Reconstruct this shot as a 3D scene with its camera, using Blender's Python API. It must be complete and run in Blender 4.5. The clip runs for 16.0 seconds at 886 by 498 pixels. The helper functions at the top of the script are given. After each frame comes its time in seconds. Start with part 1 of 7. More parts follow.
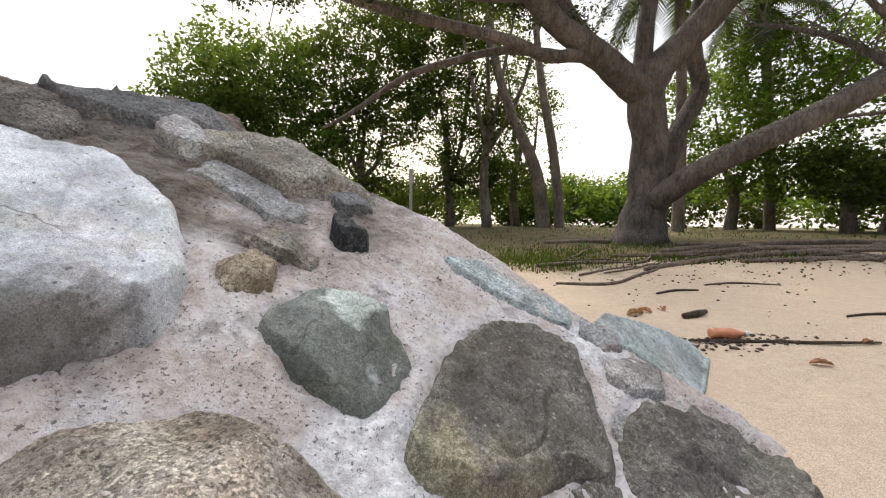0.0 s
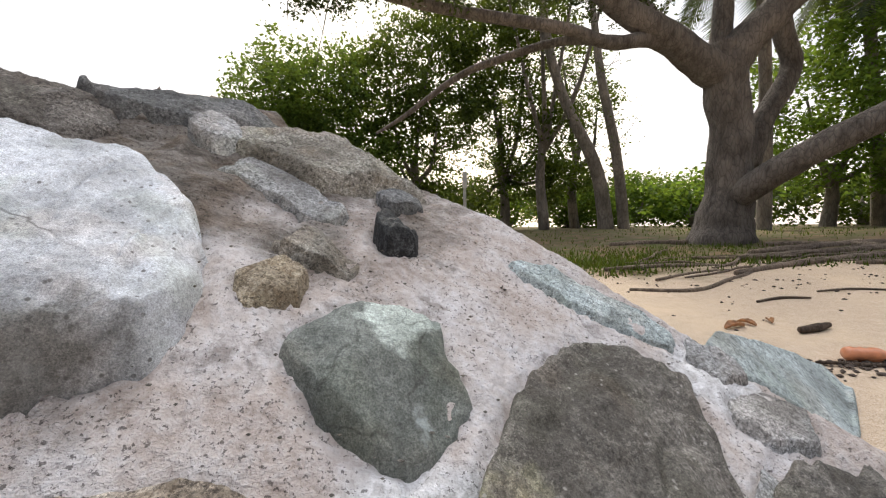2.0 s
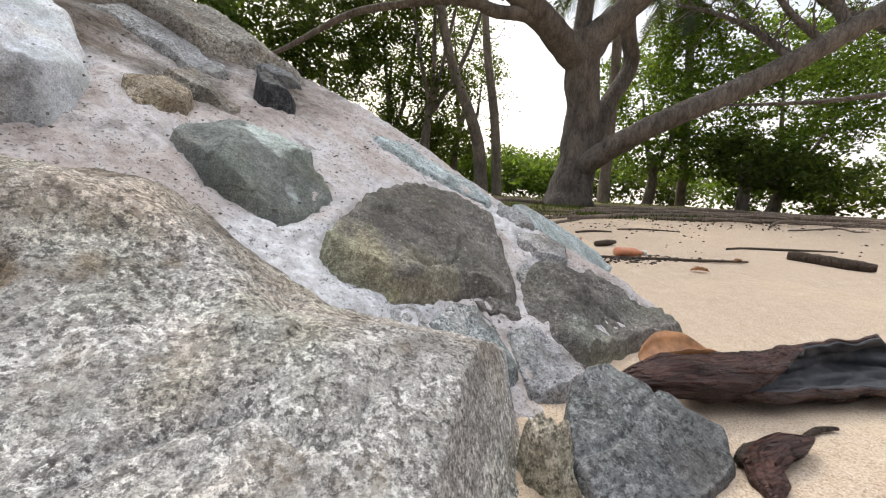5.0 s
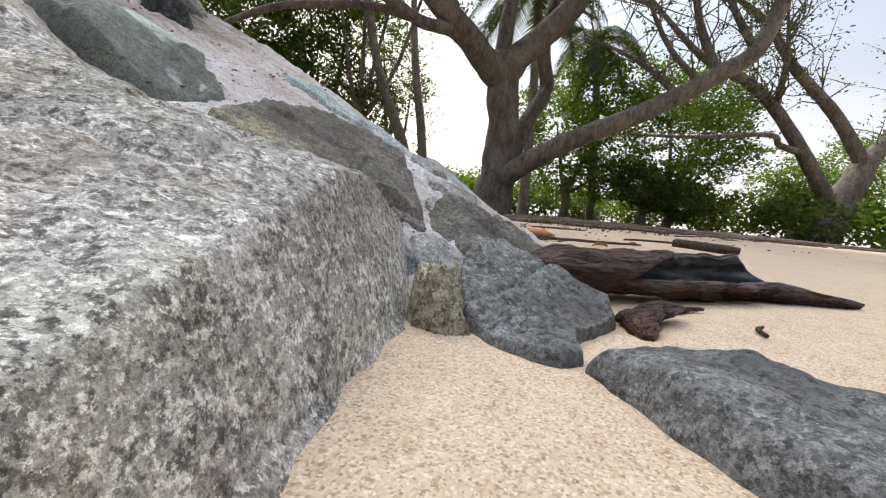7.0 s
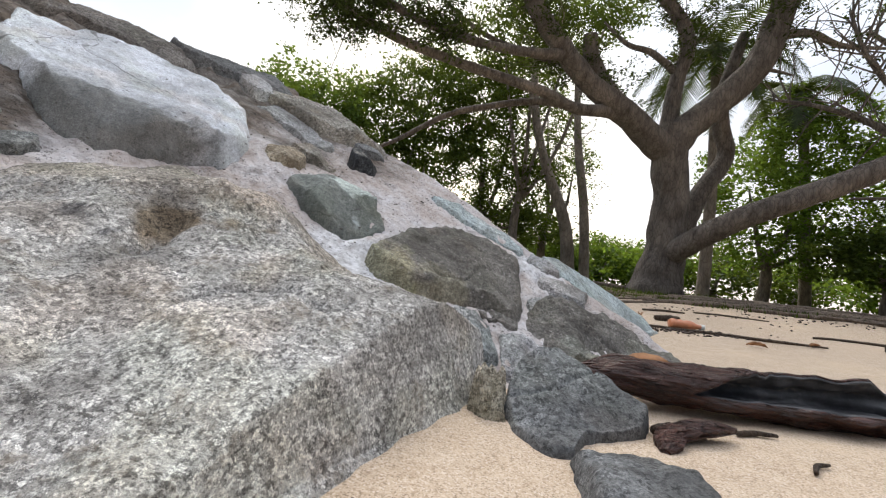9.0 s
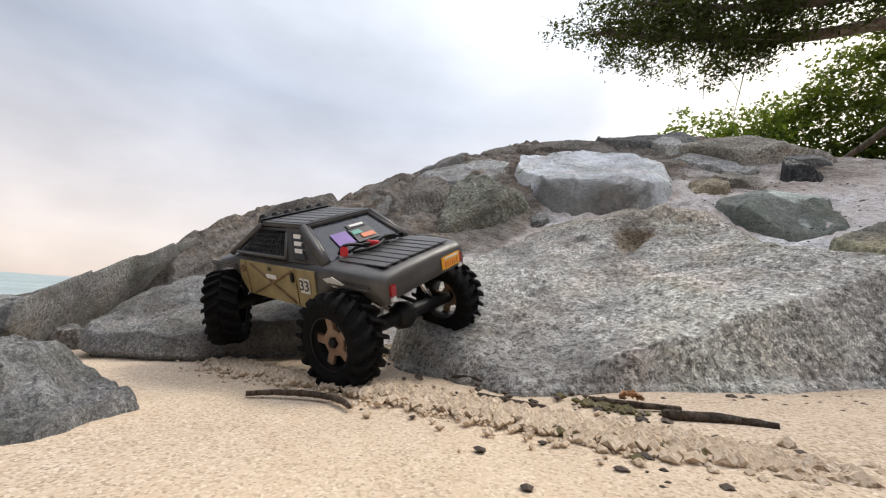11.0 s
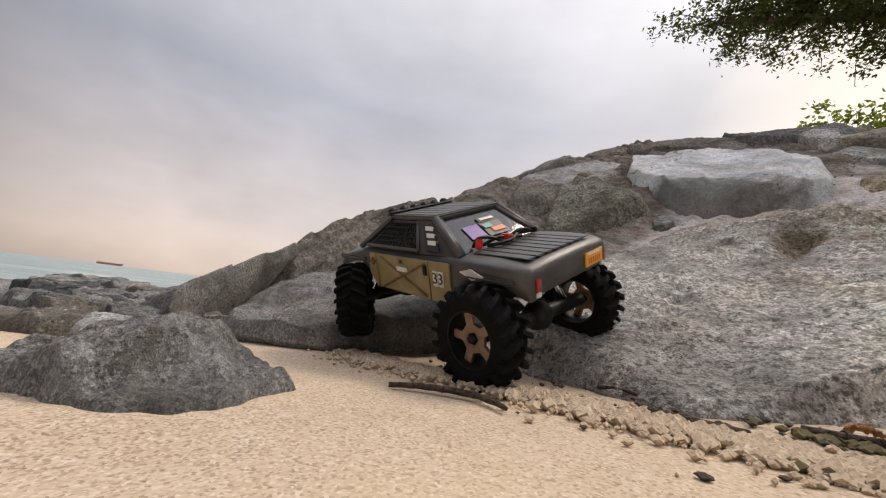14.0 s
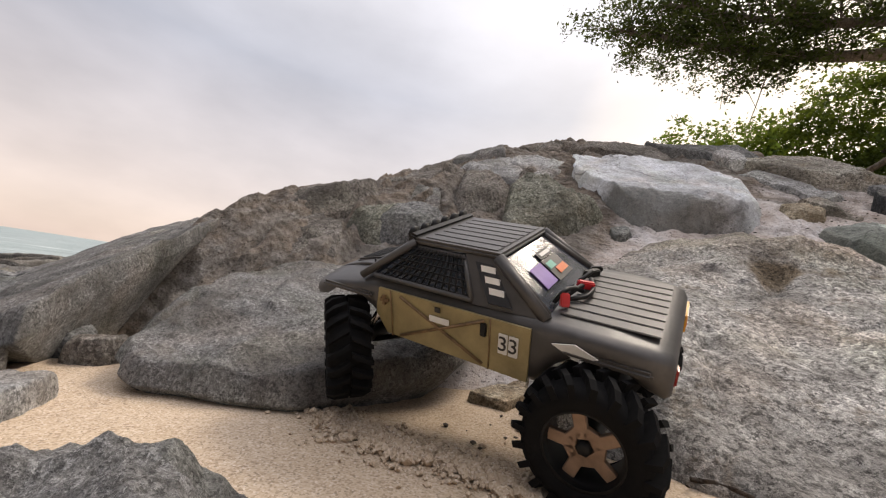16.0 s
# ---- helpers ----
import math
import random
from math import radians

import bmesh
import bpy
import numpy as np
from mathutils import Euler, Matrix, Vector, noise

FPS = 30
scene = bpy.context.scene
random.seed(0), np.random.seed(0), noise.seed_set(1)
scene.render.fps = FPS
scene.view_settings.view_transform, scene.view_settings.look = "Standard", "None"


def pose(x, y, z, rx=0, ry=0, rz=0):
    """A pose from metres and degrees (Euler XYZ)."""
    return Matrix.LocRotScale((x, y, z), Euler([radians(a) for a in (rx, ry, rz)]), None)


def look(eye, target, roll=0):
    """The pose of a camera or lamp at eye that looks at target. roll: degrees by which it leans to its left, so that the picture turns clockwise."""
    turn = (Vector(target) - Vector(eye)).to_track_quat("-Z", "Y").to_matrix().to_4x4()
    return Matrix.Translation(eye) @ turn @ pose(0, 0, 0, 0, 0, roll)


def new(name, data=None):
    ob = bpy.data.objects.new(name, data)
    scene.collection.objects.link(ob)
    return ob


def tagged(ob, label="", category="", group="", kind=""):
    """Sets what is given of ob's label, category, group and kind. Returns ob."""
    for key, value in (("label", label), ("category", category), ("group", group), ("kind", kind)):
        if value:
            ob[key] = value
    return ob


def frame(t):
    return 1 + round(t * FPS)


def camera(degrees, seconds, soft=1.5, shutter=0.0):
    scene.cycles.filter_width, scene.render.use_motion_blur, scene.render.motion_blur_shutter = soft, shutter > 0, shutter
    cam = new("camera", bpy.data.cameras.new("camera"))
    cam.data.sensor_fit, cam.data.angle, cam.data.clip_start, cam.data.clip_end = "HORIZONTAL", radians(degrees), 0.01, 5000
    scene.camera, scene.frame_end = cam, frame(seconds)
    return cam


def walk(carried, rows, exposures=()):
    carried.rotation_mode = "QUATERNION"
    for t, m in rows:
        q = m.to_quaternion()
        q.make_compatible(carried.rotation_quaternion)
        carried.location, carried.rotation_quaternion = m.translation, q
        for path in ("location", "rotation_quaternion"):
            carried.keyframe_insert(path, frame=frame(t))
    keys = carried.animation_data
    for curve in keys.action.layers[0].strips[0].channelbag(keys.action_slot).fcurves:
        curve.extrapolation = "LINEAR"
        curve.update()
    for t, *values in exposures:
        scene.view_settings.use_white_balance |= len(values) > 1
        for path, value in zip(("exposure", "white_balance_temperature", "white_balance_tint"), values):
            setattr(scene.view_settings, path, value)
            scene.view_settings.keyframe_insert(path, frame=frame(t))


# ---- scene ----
# ---------- camera ----------
cam = camera(95.01, 16.0, 1.2)
PATH = [
    (0, (0.0184, 0.1306, 0.5349), (0.2113, 2.1172, 0.4072), 0.75),
    (0.5, (0.0207, 0.2083, 0.5259), (0.1468, 2.2009, 0.4089), -0.09),
    (1, (0.0235, 0.2700, 0.5208), (0.0748, 2.2666, 0.4166), -0.73),
    (1.5, (0.0184, 0.2838, 0.5215), (0.0058, 2.2814, 0.4245), -0.81),
    (2, (0.0161, 0.2864, 0.5226), (-0.0584, 2.2822, 0.4170), -0.53),
    (2.5, (0.0066, 0.2377, 0.5241), (-0.0744, 2.2324, 0.4032), 0.36),
    (2.7, (0.0015, -0.0018, 0.5238), (-0.0440, 1.9961, 0.4452), 1.09),
    (3, (0.0019, 0.0013, 0.5197), (-0.0351, 1.9987, 0.4242), 1.52),
    (3.5, (0.0047, 0.0034, 0.5166), (0.0013, 1.9987, 0.3803), 1.88),
    (4, (0.0121, 0.0214, 0.4841), (0.1095, 2.0082, 0.2764), 2.18),
    (4.5, (0.0192, 0.0537, 0.4001), (0.3003, 2.0196, 0.1634), 2.90),
    (5, (0.0478, 0.0701, 0.3150), (0.5397, 1.9927, 0.0665), 4.14),
    (5.2, (0.0652, 0.0710, 0.2813), (0.6325, 1.9732, 0.0368), 4.45),
    (7.3, (0.0965, 0.0440, 0.1395), (0.9263, 1.8628, 0.0816), 5.91),
    (7.5, (0.0861, 0.0331, 0.1479), (0.8471, 1.8825, 0.1682), 5.72),
    (8, (0.0833, -0.0162, 0.1766), (0.7040, 1.8811, 0.2977), 7.18),
    (8.5, (0.1054, -0.0811, 0.2494), (0.4726, 1.8809, 0.3737), 8.19),
    (9, (0.1618, -0.1533, 0.2216), (0.1831, 1.8433, 0.3360), 8.22),
    (9.5, (0.1988, -0.2272, 0.1975), (-0.2557, 1.7164, 0.3228), 8.12),
    (10, (0.2485, -0.3094, 0.1656), (-0.7354, 1.4233, 0.3378), 7.47),
    (10.2, (0.2389, -0.3158, 0.1288), (-0.9282, 1.2956, 0.3325), 6.17),
    (12.3, (0.2028, -0.3801, 0.0743), (-1.6241, 0.4087, 0.2756), 5.64),
    (12.5, (0.2008, -0.3796, 0.0754), (-1.6292, 0.4023, 0.2742), 5.70),
    (13, (0.1891, -0.3785, 0.0756), (-1.6498, 0.3728, 0.3078), 6.16),
    (13.5, (0.1759, -0.3764, 0.0729), (-1.6584, 0.3783, 0.3294), 6.74),
    (14, (0.1587, -0.3707, 0.0689), (-1.6634, 0.4068, 0.3436), 7.03),
    (14.5, (0.1268, -0.3779, 0.0706), (-1.6784, 0.4307, 0.3663), 6.93),
    (15, (0.0762, -0.3941, 0.0661), (-1.7004, 0.4726, 0.3704), 6.57),
    (15.5, (0.0305, -0.4094, 0.0612), (-1.6697, 0.6104, 0.3238), 6.87),
    (16, (-0.0256, -0.4439, 0.1277), (-1.5771, 0.8011, 0.3347), 8.47),
]
EXPO = [(0, 0.46, 6550, 10), (4.0, 0.52, 6600, 10), (4.8, 0.55, 6500, 9), (8.5, 0.35, 6250, 9), (9.3, 0.32, 6350, 9), (10.2, 0.28, 6450, 10), (12.3, -0.08, 6400, 8), (13.1, -0.12, 6450, 9), (13.6, -0.2, 6900, 14), (16.0, 0.0, 6950, 14)]
walk(cam, [(t, look(eye, target, roll)) for t, eye, target, roll in PATH], EXPO)

# ---------- sky and sun ----------
SUN_EL, SUN_AZ, GLOW_EL = 53.0, -4.0, 14.0  # degrees above the horizon; degrees from +y towards +x; the lit gap low in the cloud


def sky_way(el):
    return Vector((math.sin(radians(SUN_AZ)) * math.cos(radians(el)), math.cos(radians(SUN_AZ)) * math.cos(radians(el)), math.sin(radians(el))))


sun_dir, glow_dir = sky_way(SUN_EL), sky_way(GLOW_EL)
world = bpy.data.worlds.new("sky")
scene.world = world
world.use_nodes = True
wt = world.node_tree


def wnode(kind, **vals):
    n = wt.nodes.new(kind)
    for k, v in vals.items():
        n.inputs[int(k[1:])].default_value = v
    return n


sky = wt.nodes.new("ShaderNodeTexSky")
sky.sky_type, sky.sun_disc = "NISHITA", False
sky.sun_elevation, sky.sun_rotation = radians(SUN_EL), radians(SUN_AZ)
tc = wt.nodes.new("ShaderNodeTexCoord")
sep = wt.nodes.new("ShaderNodeSeparateXYZ")
wt.links.new(tc.outputs["Generated"], sep.inputs[0])
elev = wt.nodes.new("ShaderNodeValToRGB")  # cloud deck by height above the horizon
er = elev.color_ramp
er.elements[0].position, er.elements[0].color = 0.0, (0.76, 0.635, 0.575, 1)
er.elements[1].position, er.elements[1].color = 1.0, (1.7, 1.7, 1.8, 1)
for p, c in ((0.06, (0.80, 0.68, 0.62, 1)), (0.22, (0.66, 0.62, 0.62, 1)), (0.42, (0.46, 0.49, 0.56, 1)), (0.62, (0.72, 0.75, 0.82, 1)), (0.8, (1.1, 1.12, 1.2, 1))):
    e = er.elements.new(p)
    e.color = c
wt.links.new(sep.outputs["Z"], elev.inputs[0])
stretch = wt.nodes.new("ShaderNodeMapping")
stretch.inputs["Scale"].default_value = (1.0, 1.4, 3.0)
stretch.inputs["Rotation"].default_value = (0.1, 0.25, 0.3)
wt.links.new(tc.outputs["Generated"], stretch.inputs[0])
clouds = wt.nodes.new("ShaderNodeTexNoise")
clouds.inputs["Scale"].default_value, clouds.inputs["Detail"].default_value, clouds.inputs["Roughness"].default_value = 2.2, 5.0, 0.5
wt.links.new(stretch.outputs[0], clouds.inputs["Vector"])
cramp = wt.nodes.new("ShaderNodeMapRange")
for i, v in enumerate((0.32, 0.7, 0.86, 1.13)):
    cramp.inputs[i + 1].default_value = v
wt.links.new(clouds.outputs[0], cramp.inputs[0])
mulc = wt.nodes.new("ShaderNodeVectorMath")
mulc.operation = "SCALE"
wt.links.new(elev.outputs[0], mulc.inputs[0])
wt.links.new(cramp.outputs[0], mulc.inputs["Scale"])
dotn = wt.nodes.new("ShaderNodeVectorMath")
dotn.operation = "DOT_PRODUCT"
dotn.inputs[1].default_value = glow_dir
wt.links.new(tc.outputs["Generated"], dotn.inputs[0])
glow = wt.nodes.new("ShaderNodeValToRGB")  # thin cloud lit through around the hidden sun
gr = glow.color_ramp
gr.elements[0].position, gr.elements[0].color = 0.05, (0, 0, 0, 1)
gr.elements[1].position, gr.elements[1].color = 1.0, (0.95, 0.78, 0.5, 1)
for p, c in ((0.35, (0.05, 0.05, 0.05, 1)), (0.62, (0.13, 0.125, 0.12, 1)), (0.85, (0.28, 0.26, 0.22, 1))):
    e = gr.elements.new(p)
    e.color = c
wt.links.new(dotn.outputs["Value"], glow.inputs[0])
addg = wt.nodes.new("ShaderNodeVectorMath")
addg.operation = "ADD"
away = wt.nodes.new("ShaderNodeMapRange")  # the deck darkens on the side away from the sun
for i, v in enumerate((-0.72, -0.1, 0.05, 1.0)):
    away.inputs[i + 1].default_value = v
wt.links.new(dotn.outputs["Value"], away.inputs[0])
dim = wt.nodes.new("ShaderNodeVectorMath")
dim.operation = "SCALE"
wt.links.new(mulc.outputs[0], dim.inputs[0])
wt.links.new(away.outputs[0], dim.inputs["Scale"])
wt.links.new(dim.outputs[0], addg.inputs[0])
wt.links.new(glow.outputs[0], addg.inputs[1])
skys = wt.nodes.new("ShaderNodeVectorMath")
skys.operation = "SCALE"
skys.inputs["Scale"].default_value = 0.02
wt.links.new(sky.outputs[0], skys.inputs[0])
adds = wt.nodes.new("ShaderNodeVectorMath")
adds.operation = "ADD"
wt.links.new(addg.outputs[0], adds.inputs[0])
wt.links.new(skys.outputs[0], adds.inputs[1])
wt.links.new(adds.outputs[0], wt.nodes["Background"].inputs[0])
wt.nodes["Background"].inputs[1].default_value = 1.0

sun = new("sun", bpy.data.lights.new("sun", "SUN"))
sun.data.energy, sun.data.angle, sun.data.color = 4.0, radians(22), (1.0, 0.92, 0.80)
sun.matrix_world = look((0, 0, 10), Vector((0, 0, 10)) - sun_dir, 0)


# ---------- materials ----------
def material(name):
    m = bpy.data.materials.new(name)
    m.use_nodes = True
    return m, m.node_tree, m.node_tree.nodes["Principled BSDF"]


def tex_coord(nt):
    return nt.nodes.new("ShaderNodeTexCoord").outputs["Object"]


def noise_tex(nt, vec, scale, detail=4.0, rough=0.6):
    n = nt.nodes.new("ShaderNodeTexNoise")
    n.inputs["Scale"].default_value, n.inputs["Detail"].default_value, n.inputs["Roughness"].default_value = scale, detail, rough
    nt.links.new(vec, n.inputs["Vector"])
    return n.outputs[0]


def voronoi(nt, vec, scale, feature="F1", out="Distance"):
    n = nt.nodes.new("ShaderNodeTexVoronoi")
    n.feature = feature
    n.inputs["Scale"].default_value = scale
    nt.links.new(vec, n.inputs["Vector"])
    return n.outputs[out]


def ramp(nt, fac, stops):
    n = nt.nodes.new("ShaderNodeValToRGB")
    r = n.color_ramp
    r.elements[0].position, r.elements[0].color = stops[0][0], (*stops[0][1], 1)
    r.elements[1].position, r.elements[1].color = stops[-1][0], (*stops[-1][1], 1)
    for p, c in stops[1:-1]:
        e = r.elements.new(p)
        e.color = (*c, 1)
    nt.links.new(fac, n.inputs[0])
    return n.outputs[0]


def mix(nt, fac, a, b, blend="MIX"):
    n = nt.nodes.new("ShaderNodeMix")
    n.data_type, n.blend_type = "RGBA", blend
    for sock, v in ((n.inputs[0], fac), (n.inputs[6], a), (n.inputs[7], b)):
        if isinstance(v, (int, float)):
            sock.default_value = v
        elif isinstance(v, tuple):
            sock.default_value = (*v, 1)
        else:
            nt.links.new(v, sock)
    return n.outputs[2]


def step(nt, fac, lo, hi):
    n = nt.nodes.new("ShaderNodeMapRange")
    n.interpolation_type = "SMOOTHSTEP"
    n.inputs[1].default_value, n.inputs[2].default_value = lo, hi
    nt.links.new(fac, n.inputs[0])
    return n.outputs[0]


def times(nt, a, b):
    n = nt.nodes.new("ShaderNodeMath")
    n.operation = "MULTIPLY"
    for sock, v in ((n.inputs[0], a), (n.inputs[1], b)):
        if isinstance(v, (int, float)):
            sock.default_value = v
        else:
            nt.links.new(v, sock)
    return n.outputs[0]


def bump(nt, bsdf, *layers):
    """Layers of (height socket, strength, distance)."""
    last = None
    for h, s, d in layers:
        n = nt.nodes.new("ShaderNodeBump")
        n.inputs["Strength"].default_value, n.inputs["Distance"].default_value = s, d
        nt.links.new(h, n.inputs["Height"])
        if last is not None:
            nt.links.new(last, n.inputs["Normal"])
        last = n.outputs[0]
    nt.links.new(last, bsdf.inputs["Normal"])


def rock_mat(name, dark, mid, light, speck=(0.06, 0.06, 0.06), grain=260.0, stain=(0.16, 0.13, 0.10), stain_amt=0.5, pale=None, pale_cut=0.55, rough=0.85, relief=1.0, speck_amt=0.8, crack=0.35, crack_scale=5.0, band=None, patches=(), blot=1.0, dot=0.42):
    """Weathered crystalline stone: fine mottled grain, blotches, broad weathering, stains, dark pits and hairline cracks."""
    m, nt, b = material(name)
    v = tex_coord(nt)
    broad, mott, fine = noise_tex(nt, v, 7.0, 7.0, 0.68), noise_tex(nt, v, grain * 0.5, 7.0, 0.76), noise_tex(nt, v, grain * 1.6, 4.0, 0.75)
    midn = noise_tex(nt, v, 30.0, 6.0, 0.7)
    low, high = tuple(c * 0.4 for c in dark), tuple(min(0.88, c * 1.15) for c in light)
    low_mid, high_mid = tuple((p + q) / 2 for p, q in zip(dark, mid)), tuple((p + q) / 2 for p, q in zip(mid, light))
    col = ramp(nt, noise_tex(nt, v, 20.0, 9.0, 0.78), ((0.34, low_mid), (0.5, mid), (0.64, high_mid)))
    flake = noise_tex(nt, v, 46.0, 6.0, 0.7)
    lit = times(nt, step(nt, mott, 0.515, 0.545), step(nt, broad, 0.38, 0.54))
    pitted = times(nt, step(nt, noise_tex(nt, v, grain * 0.6, 5.0, 0.75), 0.525, 0.565), step(nt, flake, 0.36, 0.56))
    spots = step(nt, noise_tex(nt, v, grain * 0.46, 5.0, 0.68), 0.53, 0.575)
    col = mix(nt, times(nt, spots, 0.6 * blot), col, tuple(c * 0.6 for c in dark))
    col = mix(nt, times(nt, lit, 0.9 * blot), col, high)
    col = mix(nt, times(nt, pitted, 0.78 * blot), col, low)
    hue = noise_colour(nt, v, 8.0)
    hs = nt.nodes.new("ShaderNodeSeparateColor")
    nt.links.new(hue, hs.inputs[0])
    col = mix(nt, times(nt, step(nt, hs.outputs[0], 0.5, 0.64), 0.6), col, mix(nt, 1.0, col, (0.93, 0.96, 0.88), "MULTIPLY"))
    col = mix(nt, times(nt, step(nt, hs.outputs[1], 0.5, 0.64), 0.6), col, mix(nt, 1.0, col, (1.02, 0.93, 0.86), "MULTIPLY"))
    wide = ramp(nt, broad, ((0.32, (0.60, 0.59, 0.58)), (0.5, (0.96, 0.96, 0.96)), (0.64, (1.28, 1.28, 1.29))))
    col = mix(nt, 1.0, col, wide, "MULTIPLY")
    col = mix(nt, 1.0, col, ramp(nt, fine, ((0.36, (0.62, 0.62, 0.63)), (0.5, (1.0, 1.0, 1.0)), (0.64, (1.36, 1.36, 1.35)))), "MULTIPLY")
    if pale is not None:
        col = mix(nt, times(nt, step(nt, noise_tex(nt, v, 9.0, 6.0, 0.68), pale_cut, pale_cut + 0.09), 0.85), col, mix(nt, 0.3, pale, col))
    if band is not None:  # weathered zone across one face: axis, start, end, colour
        dp = nt.nodes.new("ShaderNodeVectorMath")
        dp.operation = "DOT_PRODUCT"
        dp.inputs[1].default_value = band[0]
        nt.links.new(v, dp.inputs[0])
        wv = nt.nodes.new("ShaderNodeMath")
        wv.operation = "MULTIPLY_ADD"
        nt.links.new(noise_tex(nt, v, 11.0, 5.0, 0.7), wv.inputs[0])
        wv.inputs[1].default_value = 0.12
        nt.links.new(dp.outputs["Value"], wv.inputs[2])
        col = mix(nt, step(nt, wv.outputs[0], band[2], band[1]), col, mix(nt, 1.0, col, band[3], "MULTIPLY"))
    col = mix(nt, times(nt, step(nt, noise_tex(nt, v, 15.0, 7.0, 0.78), 0.52, 0.68), stain_amt), col, mix(nt, 0.45, stain, col, "MULTIPLY"))
    for centre, size, tint, amount in patches:  # rust and lichen patches, and shade tinted into the granite's hollow
        sub = nt.nodes.new("ShaderNodeVectorMath")
        sub.operation = "DISTANCE"
        sub.inputs[1].default_value = centre
        nt.links.new(mix(nt, 0.10, v, noise_colour(nt, v, 16.0)), sub.inputs[0])
        col = mix(nt, times(nt, step(nt, sub.outputs["Value"], size, size * 0.7), amount), col, mix(nt, 1.0, col, tint, "MULTIPLY"))
    dots = times(nt, step(nt, voronoi(nt, v, grain * dot), 0.25, 0.12), step(nt, noise_tex(nt, v, 24.0, 3.0, 0.6), 0.44, 0.6))
    col = mix(nt, times(nt, dots, speck_amt), col, speck)
    ck = nt.nodes.new("ShaderNodeTexVoronoi")
    ck.feature = "DISTANCE_TO_EDGE"
    ck.inputs["Scale"].default_value = crack_scale
    nt.links.new(mix(nt, 0.16, v, noise_colour(nt, v, 7.0)), ck.inputs["Vector"])
    line = times(nt, step(nt, ck.outputs["Distance"], 0.011, 0.002), step(nt, noise_tex(nt, v, 4.0, 2.0), 0.42, 0.56))
    col = mix(nt, times(nt, line, crack), col, (0.035, 0.03, 0.026))
    nt.links.new(col, b.inputs["Base Color"])
    b.inputs["Roughness"].default_value = rough
    b.inputs["Specular IOR Level"].default_value = 0.25
    bump(nt, b, (spots, -0.5 * relief, 0.004), (midn, 0.8 * relief, 0.010), (line, -0.6, 0.006), (flake, 0.35 * relief, 0.006), (pitted, -0.9 * relief, 0.005), (mott, 0.5 * relief, 0.004), (dots, -0.5, 0.003), (fine, 0.5 * relief, 0.0012))
    return m


def noise_colour(nt, vec, scale):
    n = nt.nodes.new("ShaderNodeTexNoise")
    n.inputs["Scale"].default_value, n.inputs["Detail"].default_value = scale, 3.0
    nt.links.new(vec, n.inputs["Vector"])
    return n.outputs["Color"]


M = {}
M["granite"] = rock_mat("pale_granite", (0.15, 0.14, 0.13), (0.40, 0.385, 0.36), (0.66, 0.645, 0.61), (0.075, 0.068, 0.06), 300.0, (0.34, 0.28, 0.21), 0.6, relief=0.9, speck_amt=0.7, band=((0.37, -1.0, 0.0), -0.47, -0.42, (0.80, 0.75, 0.69)),
                        # third patch paints shade into the dented hollow; the others are stone colour
                        patches=(((-0.15, 0.44, 0.24), 0.075, (0.48, 0.36, 0.21), 0.8), ((-0.07, 0.47, 0.24), 0.06, (0.50, 0.40, 0.28), 0.75), ((-0.19, 0.36, 0.22), 0.042, (0.26, 0.27, 0.31), 0.85), ((-0.43, 0.37, 0.265), 0.06, (0.75, 0.48, 0.36), 0.6),
                                 ((-0.26, 0.58, 0.30), 0.10, (0.58, 0.52, 0.46), 0.7), ((-0.12, 0.56, 0.28), 0.08, (0.58, 0.52, 0.46), 0.7), ((-0.36, 0.50, 0.30), 0.09, (0.62, 0.56, 0.50), 0.6), ((0.06, 0.46, 0.22), 0.08, (0.62, 0.57, 0.50), 0.6)))
M["white"] = rock_mat("white_granite", (0.444, 0.472, 0.505), (0.585, 0.614, 0.655), (0.699, 0.727, 0.768), (0.10, 0.095, 0.09), 330.0, (0.52, 0.55, 0.54), 0.3, relief=0.6, speck_amt=0.85, blot=0.4, dot=0.24, crack=0.6, crack_scale=3.8, band=((-0.40, 1.0, 0.0), 0.862, 0.900, (0.36, 0.355, 0.33)))
M["greengrey"] = rock_mat("green_grey_stone", (0.104, 0.116, 0.104), (0.180, 0.196, 0.180), (0.272, 0.292, 0.272), (0.06, 0.065, 0.06), 240.0, (0.13, 0.14, 0.12), 0.5, (0.52, 0.58, 0.58), 0.62, relief=0.7, speck_amt=0.3, blot=0.45, patches=(((-0.012, 0.812, 0.410), 0.062, (3.1, 3.2, 3.25), 0.9),))
M["dark"] = rock_mat("dark_granite", (0.085, 0.078, 0.068), (0.145, 0.135, 0.12), (0.27, 0.255, 0.23), (0.50, 0.48, 0.45), 280.0, (0.13, 0.115, 0.09), 0.5, relief=0.9, speck_amt=0.55, blot=0.6, dot=0.3, patches=(((0.09, 0.650, 0.21), 0.095, (1.8, 1.85, 1.45), 0.9), ((0.19, 0.665, 0.20), 0.075, (1.75, 1.75, 1.5), 0.9), ((0.47, 0.635, 0.10), 0.075, (1.6, 1.75, 1.7), 0.85), ((0.68, 0.75, 0.10), 0.09, (1.5, 1.55, 1.5), 0.7)))
M["mossy"] = rock_mat("mossy_granite", (0.089, 0.091, 0.072), (0.172, 0.175, 0.144), (0.279, 0.283, 0.244), (0.06, 0.06, 0.05), 280.0, (0.22, 0.18, 0.115), 0.5, relief=1.2)
